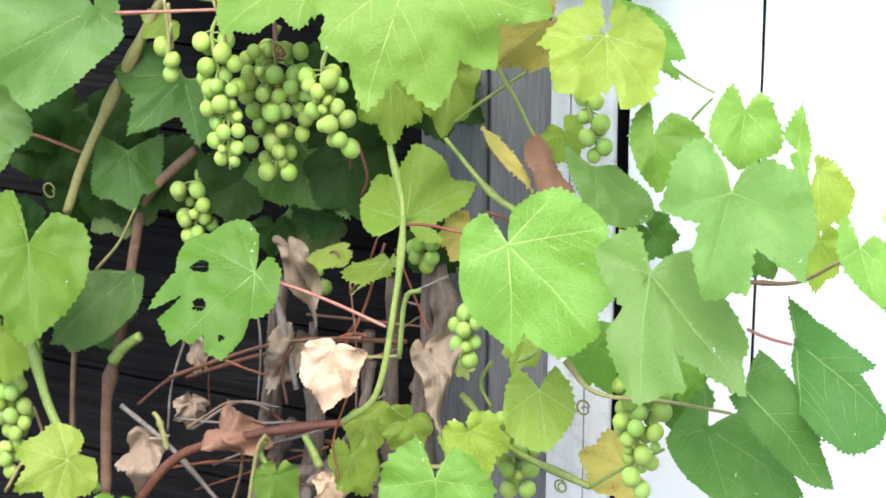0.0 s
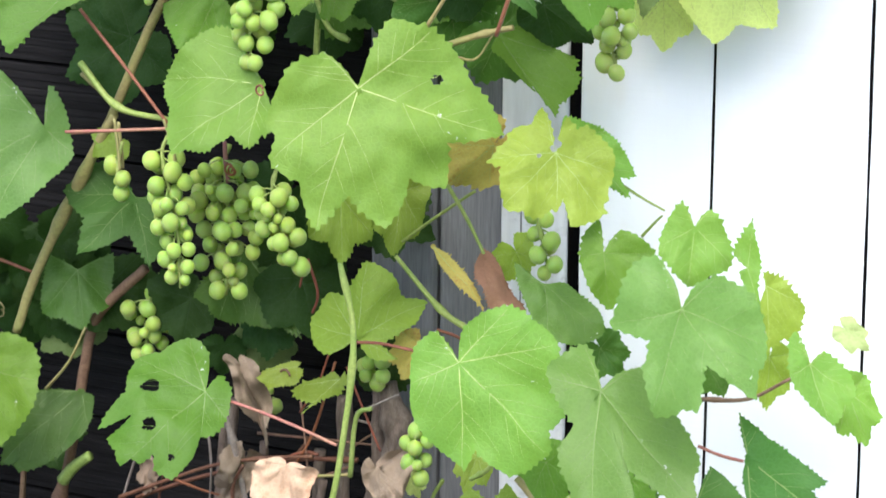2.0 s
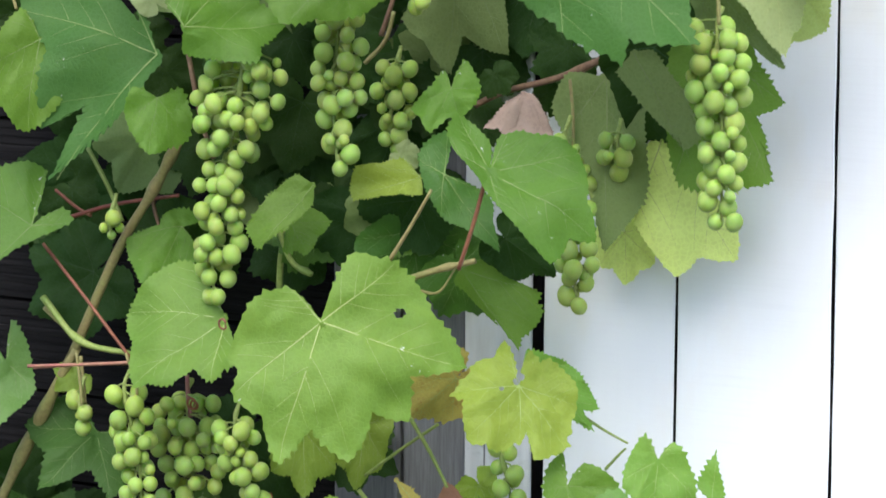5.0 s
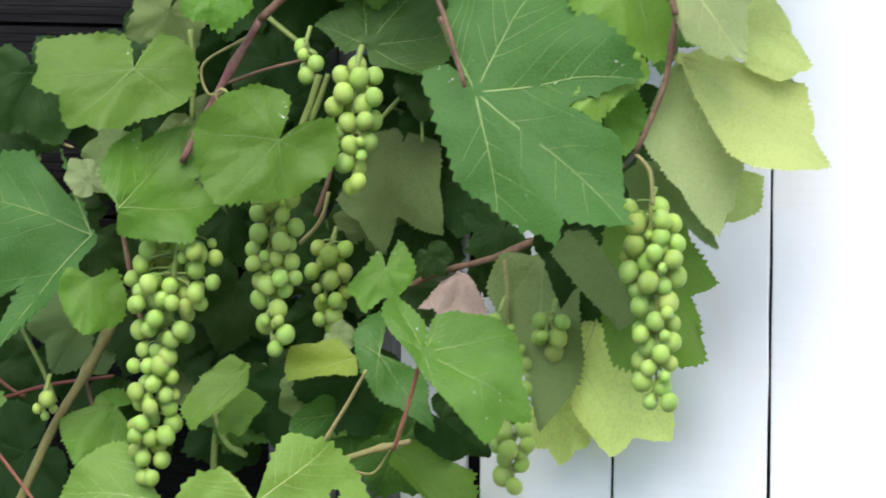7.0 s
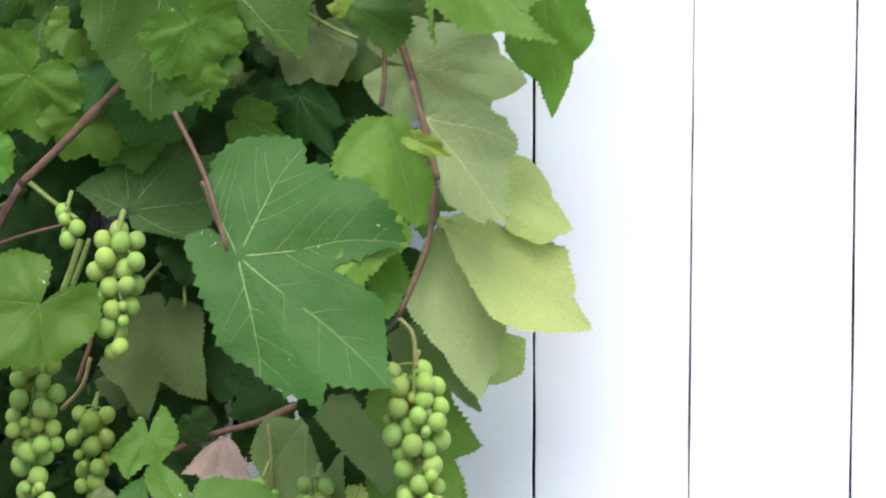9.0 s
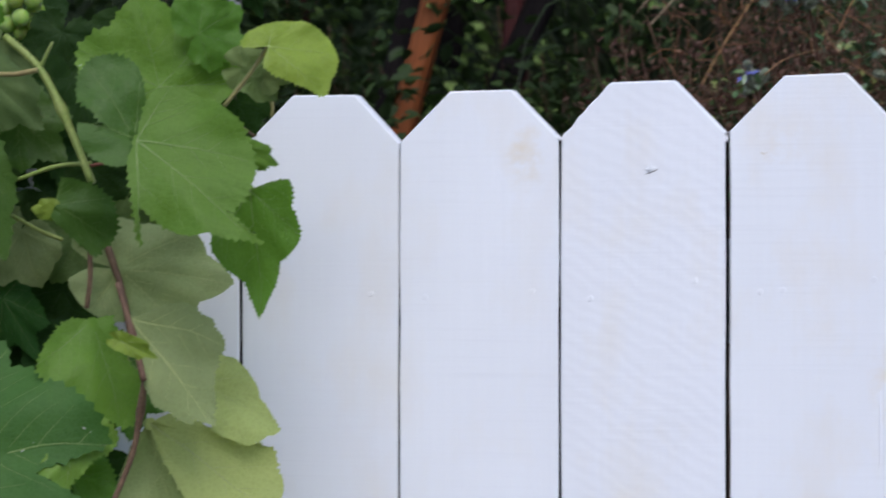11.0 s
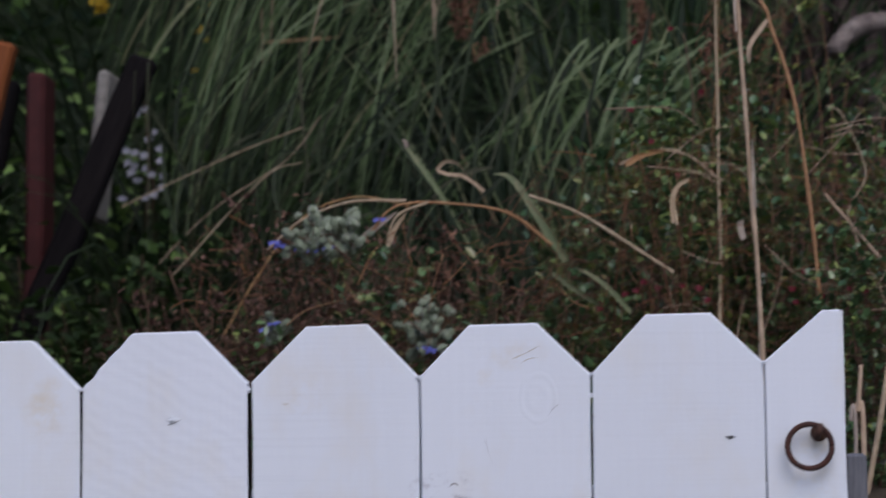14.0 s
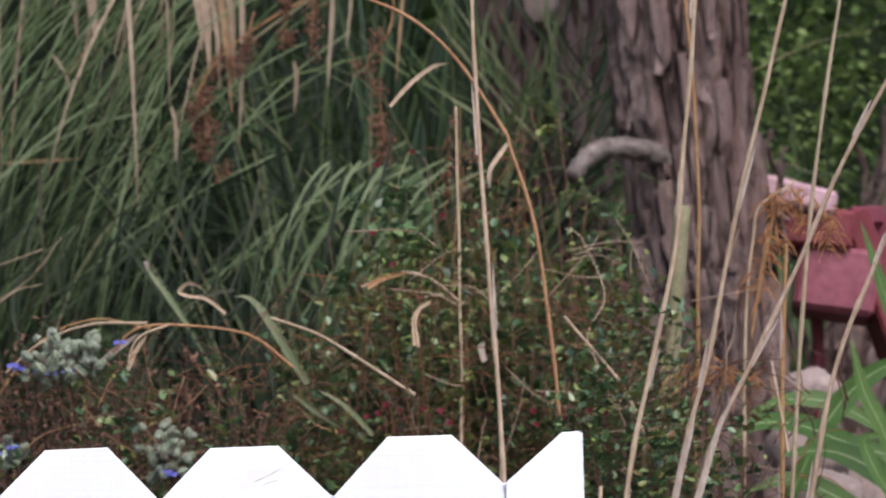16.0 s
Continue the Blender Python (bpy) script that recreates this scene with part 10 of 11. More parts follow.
# dry canes and stalks
def dry_stalk(look_of, r0, r1, *points):
    """A reed stalk: joints every hand's width, each a little thicker and kinked, with a shrunken sheath above some of them."""
    g = random.Random(int(abs(points[0][0]) * 1e4))
    s = thing("dry_stalk", "dry straw-coloured reed stalk standing behind the gate", "stalk", points[0], group="dry stalks")
    points = list(points)
    if points[0][2] < 1.525:
        points[0] = (points[0][0], points[0][1], ground_height(points[0][0], points[0][1]))
    s.location = points[0]
    o = Vector(points[0])
    line = smooth_path([Vector(p) - o for p in points], 14)
    total = sum((q - p).length for p, q in zip(line, line[1:]))
    joints, at = [], g.uniform(0.03, 0.10)
    while at < total:
        joints.append(at)
        at += g.uniform(0.09, 0.17)
    verts, faces, run = [], [], 0.0
    side, sides = Vector((0.3, 0.9, 0.2)), 8
    for i, q in enumerate(line):
        if i:
            run += (q - line[i - 1]).length
        near = min((abs(run - t) for t in joints), default=1)
        before = max((t for t in joints if t <= run), default=0)
        way = (line[min(i + 1, len(line) - 1)] - line[max(i - 1, 0)]).normalized()
        side = (side - way * side.dot(way)).normalized()
        w = way.cross(side)
        r = (r0 + (r1 - r0) * i / (len(line) - 1)) * (0.94 + 0.30 * math.exp(-(near / 0.006) ** 2) + 0.16 * math.exp(-(run - before) / 0.05) + 0.06 * math.sin(run * 41))
        c = q + side * (0.0022 * noise.noise(Vector((run * 7, o.x * 9, 0)))) + w * (0.0030 * noise.noise(Vector((0, run * 7, o.x * 9))))
        for k in range(sides):
            an = 2 * math.pi * k / sides
            verts.append(c + side * (r * math.cos(an)) + w * (r * math.sin(an)))
    for i in range(len(line) - 1):
        for k in range(sides):
            j = (k + 1) % sides
            faces.append((i * sides + k, i * sides + j, (i + 1) * sides + j, (i + 1) * sides + k))
    faces.append(tuple((len(line) - 1) * sides + k for k in range(sides)))
    part("stem", mesh_of("stem", verts, faces, CANE[look_of]), s)
    if r0 > 0.003:
        for t in joints[::2]:
            f = int(t / total * (len(line) - 1))
            seg = line[f:f + 6]
            if len(seg) == 6:
                shift = Vector((g.choice((-1, 1)) * r0 * 0.9, -r0 * 0.7, 0))
                part("sheath", mesh_of("sheath", *ribbon([p + shift * (0.5 + 0.25 * k) for k, p in enumerate(seg)], [r0 * c for c in (1.6, 1.5, 1.3, 1.0, 0.7, 0.2)], 0.5, g.uniform(-0.5, 0.5)), CANE["husk"]), s)
    return s


dry_stalk("straw", 0.00290, 0.00230, (0.184, 3.000, 0.810), (0.175, 3.000, 1.390), (0.169, 3.000, 1.442), (0.172, 3.000, 1.490))
dry_stalk("husk", 0.00250, 0.00200, (0.176, 3.000, 0.810), (0.167, 3.000, 1.390), (0.162, 3.000, 1.432))
dry_stalk("straw", 0.00322, 0.00221, (0.087, 3.400, 1.424), (0.076, 3.400, 1.669), (0.062, 3.420, 1.909), (0.056, 3.450, 2.173))
dry_stalk("rust", 0.00267, 0.00202, (0.161, 3.500, 1.496), (0.152, 3.500, 1.643), (0.129, 3.500, 1.850), (0.103, 3.500, 1.950), (0.092, 3.500, 1.977), (0.031, 3.500, 2.069), (-0.029, 3.500, 2.123), (-0.110, 3.500, 2.160))
dry_stalk("straw", 0.00230, 0.00166, (0.032, 3.600, 1.468), (0.035, 3.600, 1.721), (0.034, 3.600, 2.024))
dry_stalk("straw", 0.00322, 0.00258, (0.194, 3.300, 1.350), (0.226, 3.300, 1.528), (0.253, 3.300, 1.641), (0.288, 3.300, 1.794), (0.307, 3.300, 1.950), (0.324, 3.300, 2.130))
dry_stalk("rust", 0.00267, 0.00239, (0.321, 3.600, 1.462), (0.340, 3.600, 1.743), (0.346, 3.600, 1.972), (0.336, 3.600, 2.205))
dry_stalk("straw", 0.00322, 0.00248, (0.246, 3.300, 1.350), (0.285, 3.300, 1.527), (0.327, 3.300, 1.679), (0.375, 3.300, 1.881), (0.438, 3.300, 2.113))
dry_stalk("straw", 0.00285, 0.00202, (0.413, 3.400, 1.451), (0.448, 3.400, 1.716), (0.477, 3.400, 1.931), (0.518, 3.400, 2.151))
dry_stalk("straw", 0.00386, 0.00239, (0.252, 3.200, 1.350), (0.300, 3.200, 1.505), (0.334, 3.200, 1.590), (0.410, 3.200, 1.731), (0.481, 3.200, 1.880), (0.552, 3.200, 1.998))
dry_stalk("straw", 0.00322, 0.00258, (0.396, 3.200, 1.473), (0.450, 3.200, 1.607), (0.504, 3.200, 1.742), (0.551, 3.200, 1.839))
dry_stalk("straw", 0.00221, 0.00166, (0.374, 3.500, 1.456), (0.389, 3.500, 1.701), (0.403, 3.500, 1.829), (0.413, 3.500, 1.869), (0.457, 3.500, 1.899))
dry_stalk("rust", 0.00313, 0.00258, (0.422, 3.500, 1.455), (0.432, 3.500, 1.630), (0.445, 3.500, 1.821))
dry_stalk("straw", 0.00184, 0.00129, (0.424, 3.400, 1.552), (0.419, 3.400, 1.593), (0.408, 3.400, 1.662))
dry_stalk("straw", 0.00129, 0.00083, (0.238, 3.500, 1.592), (0.195, 3.500, 1.692), (0.196, 3.500, 1.720), (0.216, 3.500, 1.762), (0.189, 3.500, 1.831), (0.168, 3.500, 1.845))
dry_stalk("straw", 0.00294, 0.00202, (0.261, 3.450, 1.566), (0.236, 3.450, 1.629), (0.216, 3.450, 1.661), (0.162, 3.450, 1.729))
dry_stalk("straw", 0.00230, 0.00184, (-0.024, 3.500, 1.640), (-0.090, 3.500, 1.684), (-0.146, 3.500, 1.720), (-0.202, 3.500, 1.743))
dry_stalk("rust", 0.00202, 0.00138, (-0.175, 3.500, 1.678), (-0.230, 3.500, 1.719), (-0.308, 3.500, 1.732), (-0.371, 3.500, 1.729), (-0.407, 3.500, 1.691))
dry_stalk("straw", 0.00184, 0.00129, (-0.362, 3.550, 1.745), (-0.434, 3.550, 1.743), (-0.498, 3.550, 1.720), (-0.541, 3.550, 1.685))
dry_stalk("straw", 0.00184, 0.00129, (-0.329, 3.500, 1.735), (-0.368, 3.500, 1.718), (-0.382, 3.500, 1.683))
dry_stalk("straw", 0.00202, 0.00129, (-0.019, 3.500, 1.700), (-0.022, 3.500, 1.739), (-0.004, 3.500, 1.756))
dry_stalk("straw", 0.00258, 0.00166, (-0.091, 3.600, 1.790), (-0.047, 3.600, 1.807), (-0.004, 3.600, 1.799), (0.039, 3.600, 1.765))
dry_stalk("straw", 0.00101, 0.00083, (-0.862, 4.200, 1.825), (-0.732, 4.200, 1.883), (-0.586, 4.200, 1.940))
dry_stalk("straw", 0.00120, 0.00083, (-0.747, 4.000, 1.700), (-0.615, 4.000, 1.837), (-0.558, 4.000, 1.860))
dry_stalk("rust", 0.00202, 0.00138, (-0.622, 3.700, 1.588), (-0.584, 3.700, 1.655), (-0.523, 3.700, 1.737), (-0.447, 3.700, 1.769), (-0.372, 3.700, 1.756))
dry_stalk("straw", 0.00083, 0.00064, (-0.838, 4.300, 1.734), (-0.740, 4.300, 1.828), (-0.624, 4.300, 1.905), (-0.571, 4.300, 1.973))


def strap_leaf(look_mat, label, width, *points, turn=(0.45, 0.9)):
    o = Vector(points[0])
    line = smooth_path([Vector(p) - o for p in points], 6)
    n = len(line) - 1
    wd = [width * (0.55 + 0.45 * math.sin(math.pi * min(1.0, 0.15 + 0.85 * k / n))) * (1 - 0.9 * max(0, (k / n - 0.75) / 0.25) ** 1.5) for k in range(n + 1)]
    s = thing("strap_leaf", label, "leaf", o)
    part("blade", mesh_of("blade", *ribbon(line, wd, *turn), look_mat), s)


FADED = skin("fading_strap_leaf", (0.085, 0.125, 0.050), (0.20, 0.185, 0.105), 22, 0.6, 0.3, 0.002, (2, 2, 0.5))
strap_leaf(FADED, "fading green strap leaf with a bent dry tip", 0.012, (-0.162, 3.600, 1.667), (-0.194, 3.600, 1.719), (-0.219, 3.600, 1.759), (-0.237, 3.600, 1.778), (-0.257, 3.600, 1.782))
strap_leaf(FADED, "fading green strap leaf with a dry tip", 0.008, (-0.313, 3.600, 1.743), (-0.338, 3.600, 1.780), (-0.360, 3.600, 1.810), (-0.370, 3.600, 1.828))
strap_leaf(FADED, "grey-green strap leaf in the shrub", 0.008, (-0.079, 3.550, 1.596), (-0.114, 3.550, 1.632), (-0.149, 3.550, 1.655))
strap_leaf(CANE["husk"], "dry curled tip of a strap leaf", 0.007, (-0.364, 3.590, 1.818), (-0.367, 3.585, 1.824), (-0.370, 3.580, 1.827))
strap_leaf(CANE["straw"], "looped dry strap leaf", 0.0055, (-0.266, 3.600, 1.760), (-0.291, 3.600, 1.779), (-0.313, 3.600, 1.783), (-0.326, 3.600, 1.789), (-0.316, 3.600, 1.800), (-0.300, 3.600, 1.797), (-0.287, 3.600, 1.782))
strap_leaf(CANE["husk"], "bleached dry strap leaf", 0.008, (-0.424, 3.500, 1.680), (-0.396, 3.500, 1.705), (-0.368, 3.500, 1.725))
strap_leaf(CANE["straw"], "bleached dry strap leaf", 0.006, (-0.382, 3.500, 1.676), (-0.371, 3.500, 1.704), (-0.356, 3.500, 1.725))
strap_leaf(CANE["rust"], "small dry leaf curled on a stalk", 0.008, (-0.083, 3.580, 1.787), (-0.058, 3.580, 1.801), (-0.029, 3.580, 1.806))
strap_leaf(CANE["straw"], "small dry leaf hooked over the shrub", 0.007, (-0.023, 3.500, 1.702), (-0.024, 3.500, 1.732), (-0.017, 3.500, 1.749), (-0.001, 3.500, 1.760))
strap_leaf(CANE["husk"], "grey dry sheath at a stalk's foot", 0.0085, (0.236, 3.200, 1.355), (0.263, 3.200, 1.463), (0.276, 3.200, 1.520), (0.288, 3.200, 1.560), (0.296, 3.200, 1.591))
strap_leaf(CANE["husk"], "grey dry sheath at a stalk's foot", 0.0085, (0.247, 3.190, 1.350), (0.279, 3.190, 1.443), (0.300, 3.190, 1.507), (0.321, 3.190, 1.570), (0.337, 3.190, 1.599))
strap_leaf(CANE["straw"], "dry husk leaf on the stalk", 0.007, (0.098, 3.490, 1.953), (0.077, 3.490, 1.921), (0.075, 3.490, 1.896))
strap_leaf(CANE["straw"], "dry bent leaf off the tall stalk", 0.006, (-0.050, 3.600, 2.026), (-0.024, 3.600, 2.055), (0.006, 3.600, 2.078), (0.028, 3.600, 2.082))
strap_leaf(CANE["husk"], "dry leaf curled over the shrub", 0.009, (0.063, 3.500, 1.680), (0.058, 3.500, 1.698), (0.064, 3.500, 1.705))
strap_leaf(FADED, "grey-green blade lying in the shrub", 0.007, (-0.178, 3.560, 1.649), (-0.143, 3.560, 1.623), (-0.108, 3.560, 1.601))
MAIZE_RIB = skin("maize_midrib", (0.22, 0.33, 0.12), (0.28, 0.38, 0.16), 60, 0.5)


def maize_leaf(width, *points):
    """A broad leaf with a pale keel along its middle."""
    o = Vector(points[0])
    line = smooth_path([Vector(p) - o for p in points], 8)
    n = len(line) - 1
    wd = [width * min(1.0, 0.5 + 1.4 * k / n) * (1 - 0.93 * max(0, (k / n - 0.45) / 0.55) ** 1.6) for k in range(n + 1)]
    s = thing("maize_leaf", "broad arching green maize leaf with a pale keel", "leaf", o, group="maize leaves")
    part("blade", mesh_of("blade", *ribbon(line, wd, 0.22, 0.35), CORN), s)
    part("midrib", mesh_of("midrib", *ribbon([p + Vector((0, -0.0012, 0.0004)) for p in line], [w * 0.07 for w in wd], 0.1, 0.35), MAIZE_RIB), s, "pale keel")


maize_leaf(0.030, (0.664, 4.200, 1.642), (0.598, 4.200, 1.680), (0.531, 4.200, 1.689), (0.456, 4.150, 1.663))
maize_leaf(0.036, (0.654, 3.950, 1.577), (0.576, 3.950, 1.603), (0.500, 3.900, 1.626), (0.435, 3.850, 1.623), (0.399, 3.850, 1.595))
maize_leaf(0.040, (0.658, 3.900, 1.507), (0.606, 3.900, 1.559), (0.545, 3.900, 1.588), (0.468, 3.850, 1.581))
maize_leaf(0.020, (0.668, 3.900, 1.711), (0.639, 3.900, 1.774), (0.620, 3.900, 1.838), (0.601, 3.900, 1.907))
maize_leaf(0.026, (0.636, 3.850, 1.536), (0.610, 3.850, 1.613), (0.586, 3.850, 1.668), (0.572, 3.850, 1.738))
maize_leaf(0.032, (0.506, 4.050, 1.535), (0.551, 4.050, 1.624), (0.602, 4.050, 1.688), (0.661, 4.050, 1.723), (0.709, 4.050, 1.710))
maize_leaf(0.034, (0.642, 4.100, 1.495), (0.578, 4.100, 1.537), (0.514, 4.100, 1.563), (0.448, 4.100, 1.548))
maize_leaf(0.020, (0.619, 3.800, 1.503), (0.589, 3.800, 1.556), (0.577, 3.800, 1.595), (0.600, 3.800, 1.602))

bam = thing("bamboo_stake", "thick pale green bamboo stake among the shrubs", "stake", (0.331, 4.000, 1.481))
bo = Vector(bam.location)
part("cane", mesh_of("cane", *tube([p - bo for p in (Vector((0.323, 4.000, 1.481)), Vector((0.333, 4.000, 1.697)))], 0.0130, 0.0125, 14, 0, 9, 6, 0.01), BAMBOO), bam, "greener lowest joint")
part("cane", mesh_of("cane", *tube([p - bo for p in (Vector((0.333, 4.000, 1.700)), Vector((0.336, 4.000, 1.713)), Vector((0.361, 4.000, 1.952)))], 0.0125, 0.0120, 14, 0, 9, 6, 0.01), BAMBOO_DRY), bam)
part("joint", mesh_of("joint", *tube([p - bo for p in (Vector((0.333, 4.000, 1.693)), Vector((0.333, 4.000, 1.703)))], 0.0138, 0.0138, 14, 0, 4, 6, 0.02), BAMBOO_DRY), bam)


# seed heads
def seed(at, r, g):
    """A small pointed seed with ribs."""
    m = Matrix.Translation(at) @ Euler((g.uniform(0, 6), g.uniform(0, 6), g.uniform(0, 6))).to_matrix().to_4x4()
    v = [(0, 0, 1.3), (1, 0, 0), (0, 0.8, 0), (-0.9, 0, 0.1), (0, -0.8, 0), (0, 0, -1.1)]
    return [m @ (Vector(p) * r) for p in v], [(0, 1, 2), (0, 2, 3), (0, 3, 4), (0, 4, 1), (5, 2, 1), (5, 3, 2), (5, 4, 3), (5, 1, 4)]


def seed_head(label, n, spread, size, stem_r, *points, plume=False):
    g = random.Random(int(abs(points[0][0]) * 1e4))
    o = Vector(points[0])
    s = thing("seed_head", label, "seed head", o, group="dry seed heads")
    line = smooth_path([Vector(p) - o for p in points], 10)
    part("stem", mesh_of("stem", *tube([Vector(p) - o for p in points], stem_r, stem_r * 0.5, 6, 1, 8, 3), CANE["rust"]), s)
    out = []
    if plume:
        for _ in range(n):
            q = line[min(len(line) - 1, int(g.uniform(0.2, 1.0) * len(line)))]
            d = Vector((g.gauss(0, 1), g.gauss(0, 0.6), g.gauss(0.1, 0.5))).normalized()
            ln = g.uniform(0.5, 1.8) * size
            q = q + Vector((g.gauss(0, 0.008), g.gauss(0, 0.008), g.gauss(0, 0.008)))
            pts = [q + d * (ln * u) + Vector((0, 0, -0.9 * ln * u * u)) for u in (0, 0.25, 0.5, 0.75, 1.0)]
            out.append(ribbon(pts, [0.0013, 0.0016, 0.0018, 0.0014, 0.0004], 0.3, g.uniform(-1, 1)))
            for u in (0.4, 0.7, 0.95):
                out.append(seed(q + d * (ln * u) + Vector((0, 0, -0.9 * ln * u * u - 0.001)), 0.0013, g))
    else:
        bunches = [(g.uniform(0.3, 1.0), Vector((g.gauss(0, spread), g.gauss(0, spread), g.gauss(0, spread) - spread * 0.6))) for _ in range(max(6, n // 22))]
        for _ in range(n):
            f, d = bunches[g.randrange(len(bunches))]
            q = line[min(len(line) - 1, int(f * len(line)))] + d + Vector((g.gauss(0, 1), g.gauss(0, 1), g.gauss(0, 1.3))) * (size * 0.55)
            out.append(seed(q, size * g.uniform(0.14, 0.34), g))
    tagged(part("husk_spray", mesh_of("husk_spray", *merge(out), TAWNY if plume else SEED), s), kind="stuff")


seed_head("drooping brown dock seed head", 620, 0.013, 0.012, 0.0024, (-0.107, 4.600, 2.449), (-0.221, 4.600, 2.403), (-0.335, 4.600, 2.329), (-0.383, 4.600, 2.253), (-0.369, 4.600, 2.205), (-0.351, 4.600, 2.110))
seed_head("short brown seed spray in the tussock", 190, 0.008, 0.012, 0.0016, (-0.220, 4.600, 2.490), (-0.235, 4.600, 2.413), (-0.241, 4.600, 2.327))
seed_head("short brown seed spray in the tussock", 190, 0.008, 0.012, 0.0016, (-0.172, 4.600, 2.489), (-0.187, 4.600, 2.412), (-0.194, 4.600, 2.321))
seed_head("short brown seed spray in the tussock", 150, 0.009, 0.011, 0.0016, (-0.287, 4.600, 2.395), (-0.302, 4.600, 2.338), (-0.309, 4.600, 2.285))
seed_head("brown upright seed spray", 420, 0.009, 0.012, 0.0016, (-0.049, 4.500, 2.442), (-0.060, 4.500, 2.338), (-0.098, 4.500, 2.283), (-0.079, 4.500, 2.217), (-0.073, 4.500, 2.133))
seed_head("tawny feathery seed head beside the stalks", 120, 0.018, 0.017, 0.0020, (0.396, 3.500, 1.701), (0.414, 3.500, 1.793), (0.435, 3.500, 1.879), (0.424, 3.500, 1.829), (0.409, 3.500, 1.758), plume=True)
seed_head("tawny drooping seed spray", 40, 0.010, 0.013, 0.0014, (0.453, 3.500, 1.893), (0.463, 3.500, 1.871), (0.466, 3.500, 1.842), plume=True)
seed_head("tawny drooping seed spray", 40, 0.010, 0.013, 0.0014, (0.481, 3.500, 1.878), (0.496, 3.500, 1.849), (0.498, 3.500, 1.813), plume=True)
seed_head("fallen brown seed stalks", 70, 0.02, 0.018, 0.0014, (0.295, 3.500, 1.633), (0.346, 3.500, 1.667), (0.408, 3.500, 1.644), plume=True)
seed_head("brown seed clusters in the shrub", 170, 0.012, 0.008, 0.0010, (0.028, 3.850, 1.852), (0.039, 3.850, 1.962), (0.044, 3.850, 2.074))


# borage: downy grey-green buds with blue stars
def borage(center, w, h, n, blues, seed):
    g = random.Random(seed)
    b = thing("borage", "borage flower head with downy grey-green buds and blue stars", "flower", center, group="borage heads")
    v, f = tube([(0, 0.06, -0.25), (0.01, 0.05, -0.1), (0, 0.0, 0)], 0.0025, 0.002, 6, 0, 5, seed)
    part("stem", mesh_of("stem", v, f, TWIG), b)
    for k in range(n):
        q = Vector((max(-1.3, min(1.3, g.gauss(0, 0.55))) * w, g.uniform(-0.03, 0.03), max(-1.2, min(1.4, g.gauss(0, 0.6))) * h))
        r = g.uniform(0.003, 0.0056)
        bm = bmesh.new()
        bmesh.ops.create_icosphere(bm, subdivisions=3, radius=1)
        for v in bm.verts:
            an = math.atan2(v.co.y, v.co.x)
            v.co *= r * (1 + 0.26 * math.cos(5 * an) * (1 - v.co.z ** 2) + 0.16 * noise.noise(v.co * 3 + q * 90))
            v.co.z *= 1.6
            v.co += Vector((0, 0, 0.5 * r * v.co.z / r * (0.5 + 0.5 * math.cos(5 * an)))) if v.co.z > 0 else Vector((0, 0, 0))
        bud = part("bud", bm_mesh("bud", bm, FUZZ, True), b, "downy grey-green bud", Matrix.Translation(q) @ Euler((g.uniform(-1.2, 1.2), g.uniform(-1.2, 1.2), g.uniform(0, 6))).to_matrix().to_4x4())
        out = []
        for j in range(230):
            d = Vector((g.gauss(0, 1), g.gauss(0, 1), g.gauss(0, 1))).normalized()
            s1 = d.orthogonal().normalized() * 0.00022
            out.append(([d * r - s1, d * r + s1, d * (r * g.uniform(1.3, 2.1)) + Vector((0, 0, 0.1 * r))], [(0, 1, 2)]))
        tagged(part("down", mesh_of("down", *merge(out), DOWN), bud), kind="stuff")
    for x, z in blues:
        out = []
        for j in range(5):
            out.append(small_leaf(Vector((0, 0, 0)), 0, 0, 0, 0.0105, 0.0075))
            m = Matrix.Rotation(radians(25), 4, "X") @ Matrix.Rotation(j * 2 * math.pi / 5, 4, "Z")
            out[-1] = ([m @ p for p in out[-1][0]], out[-1][1])
        part("blossom", mesh_of("blossom", *merge(out), BLUE), b, "blue star-shaped blossom", Matrix.Translation((x, -0.02, z)))


borage((-0.459, 3.500, 1.692), 0.043, 0.024, 80, ((-0.055, -0.010), (-0.03, -0.014), (-0.014, -0.016), (0.006, -0.013), (0.07, 0.02), (-0.062, -0.006)), 51)
borage((-0.330, 3.500, 1.576), 0.030, 0.026, 56, ((-0.004, -0.026), (0.004, -0.029)), 52)
borage((-0.523, 3.500, 1.581), 0.012, 0.02, 12, ((0.0, 0.004), (-0.01, -0.004)), 53)


def flower_spray(label, center, w, h, n, size, material, seed):
    g = random.Random(seed)
    s = thing("flower_spray", label, "flower", center)
    v, f = tube([(0, 0.02, -h * 1.4), (0.006, 0, 0), (-0.004, 0, h)], 0.0012, 0.0008, 6, 0, 5, seed)
    part("stem", mesh_of("stem", v, f, TWIG), s)
    for k in range(n):
        q = Vector((g.uniform(-w, w), g.uniform(-0.06, 0.06), g.uniform(-h, h)))
        out = [small_leaf(Vector((0, 0, 0)), j * 2 * math.pi / 5, g.uniform(0.2, 0.7), 0, size, size * 0.8) for j in range(5)]
        part("blossom", mesh_of("blossom", *merge(out), material), s, "", Matrix.Translation(q) @ Matrix.Rotation(radians(60), 4, "X"))


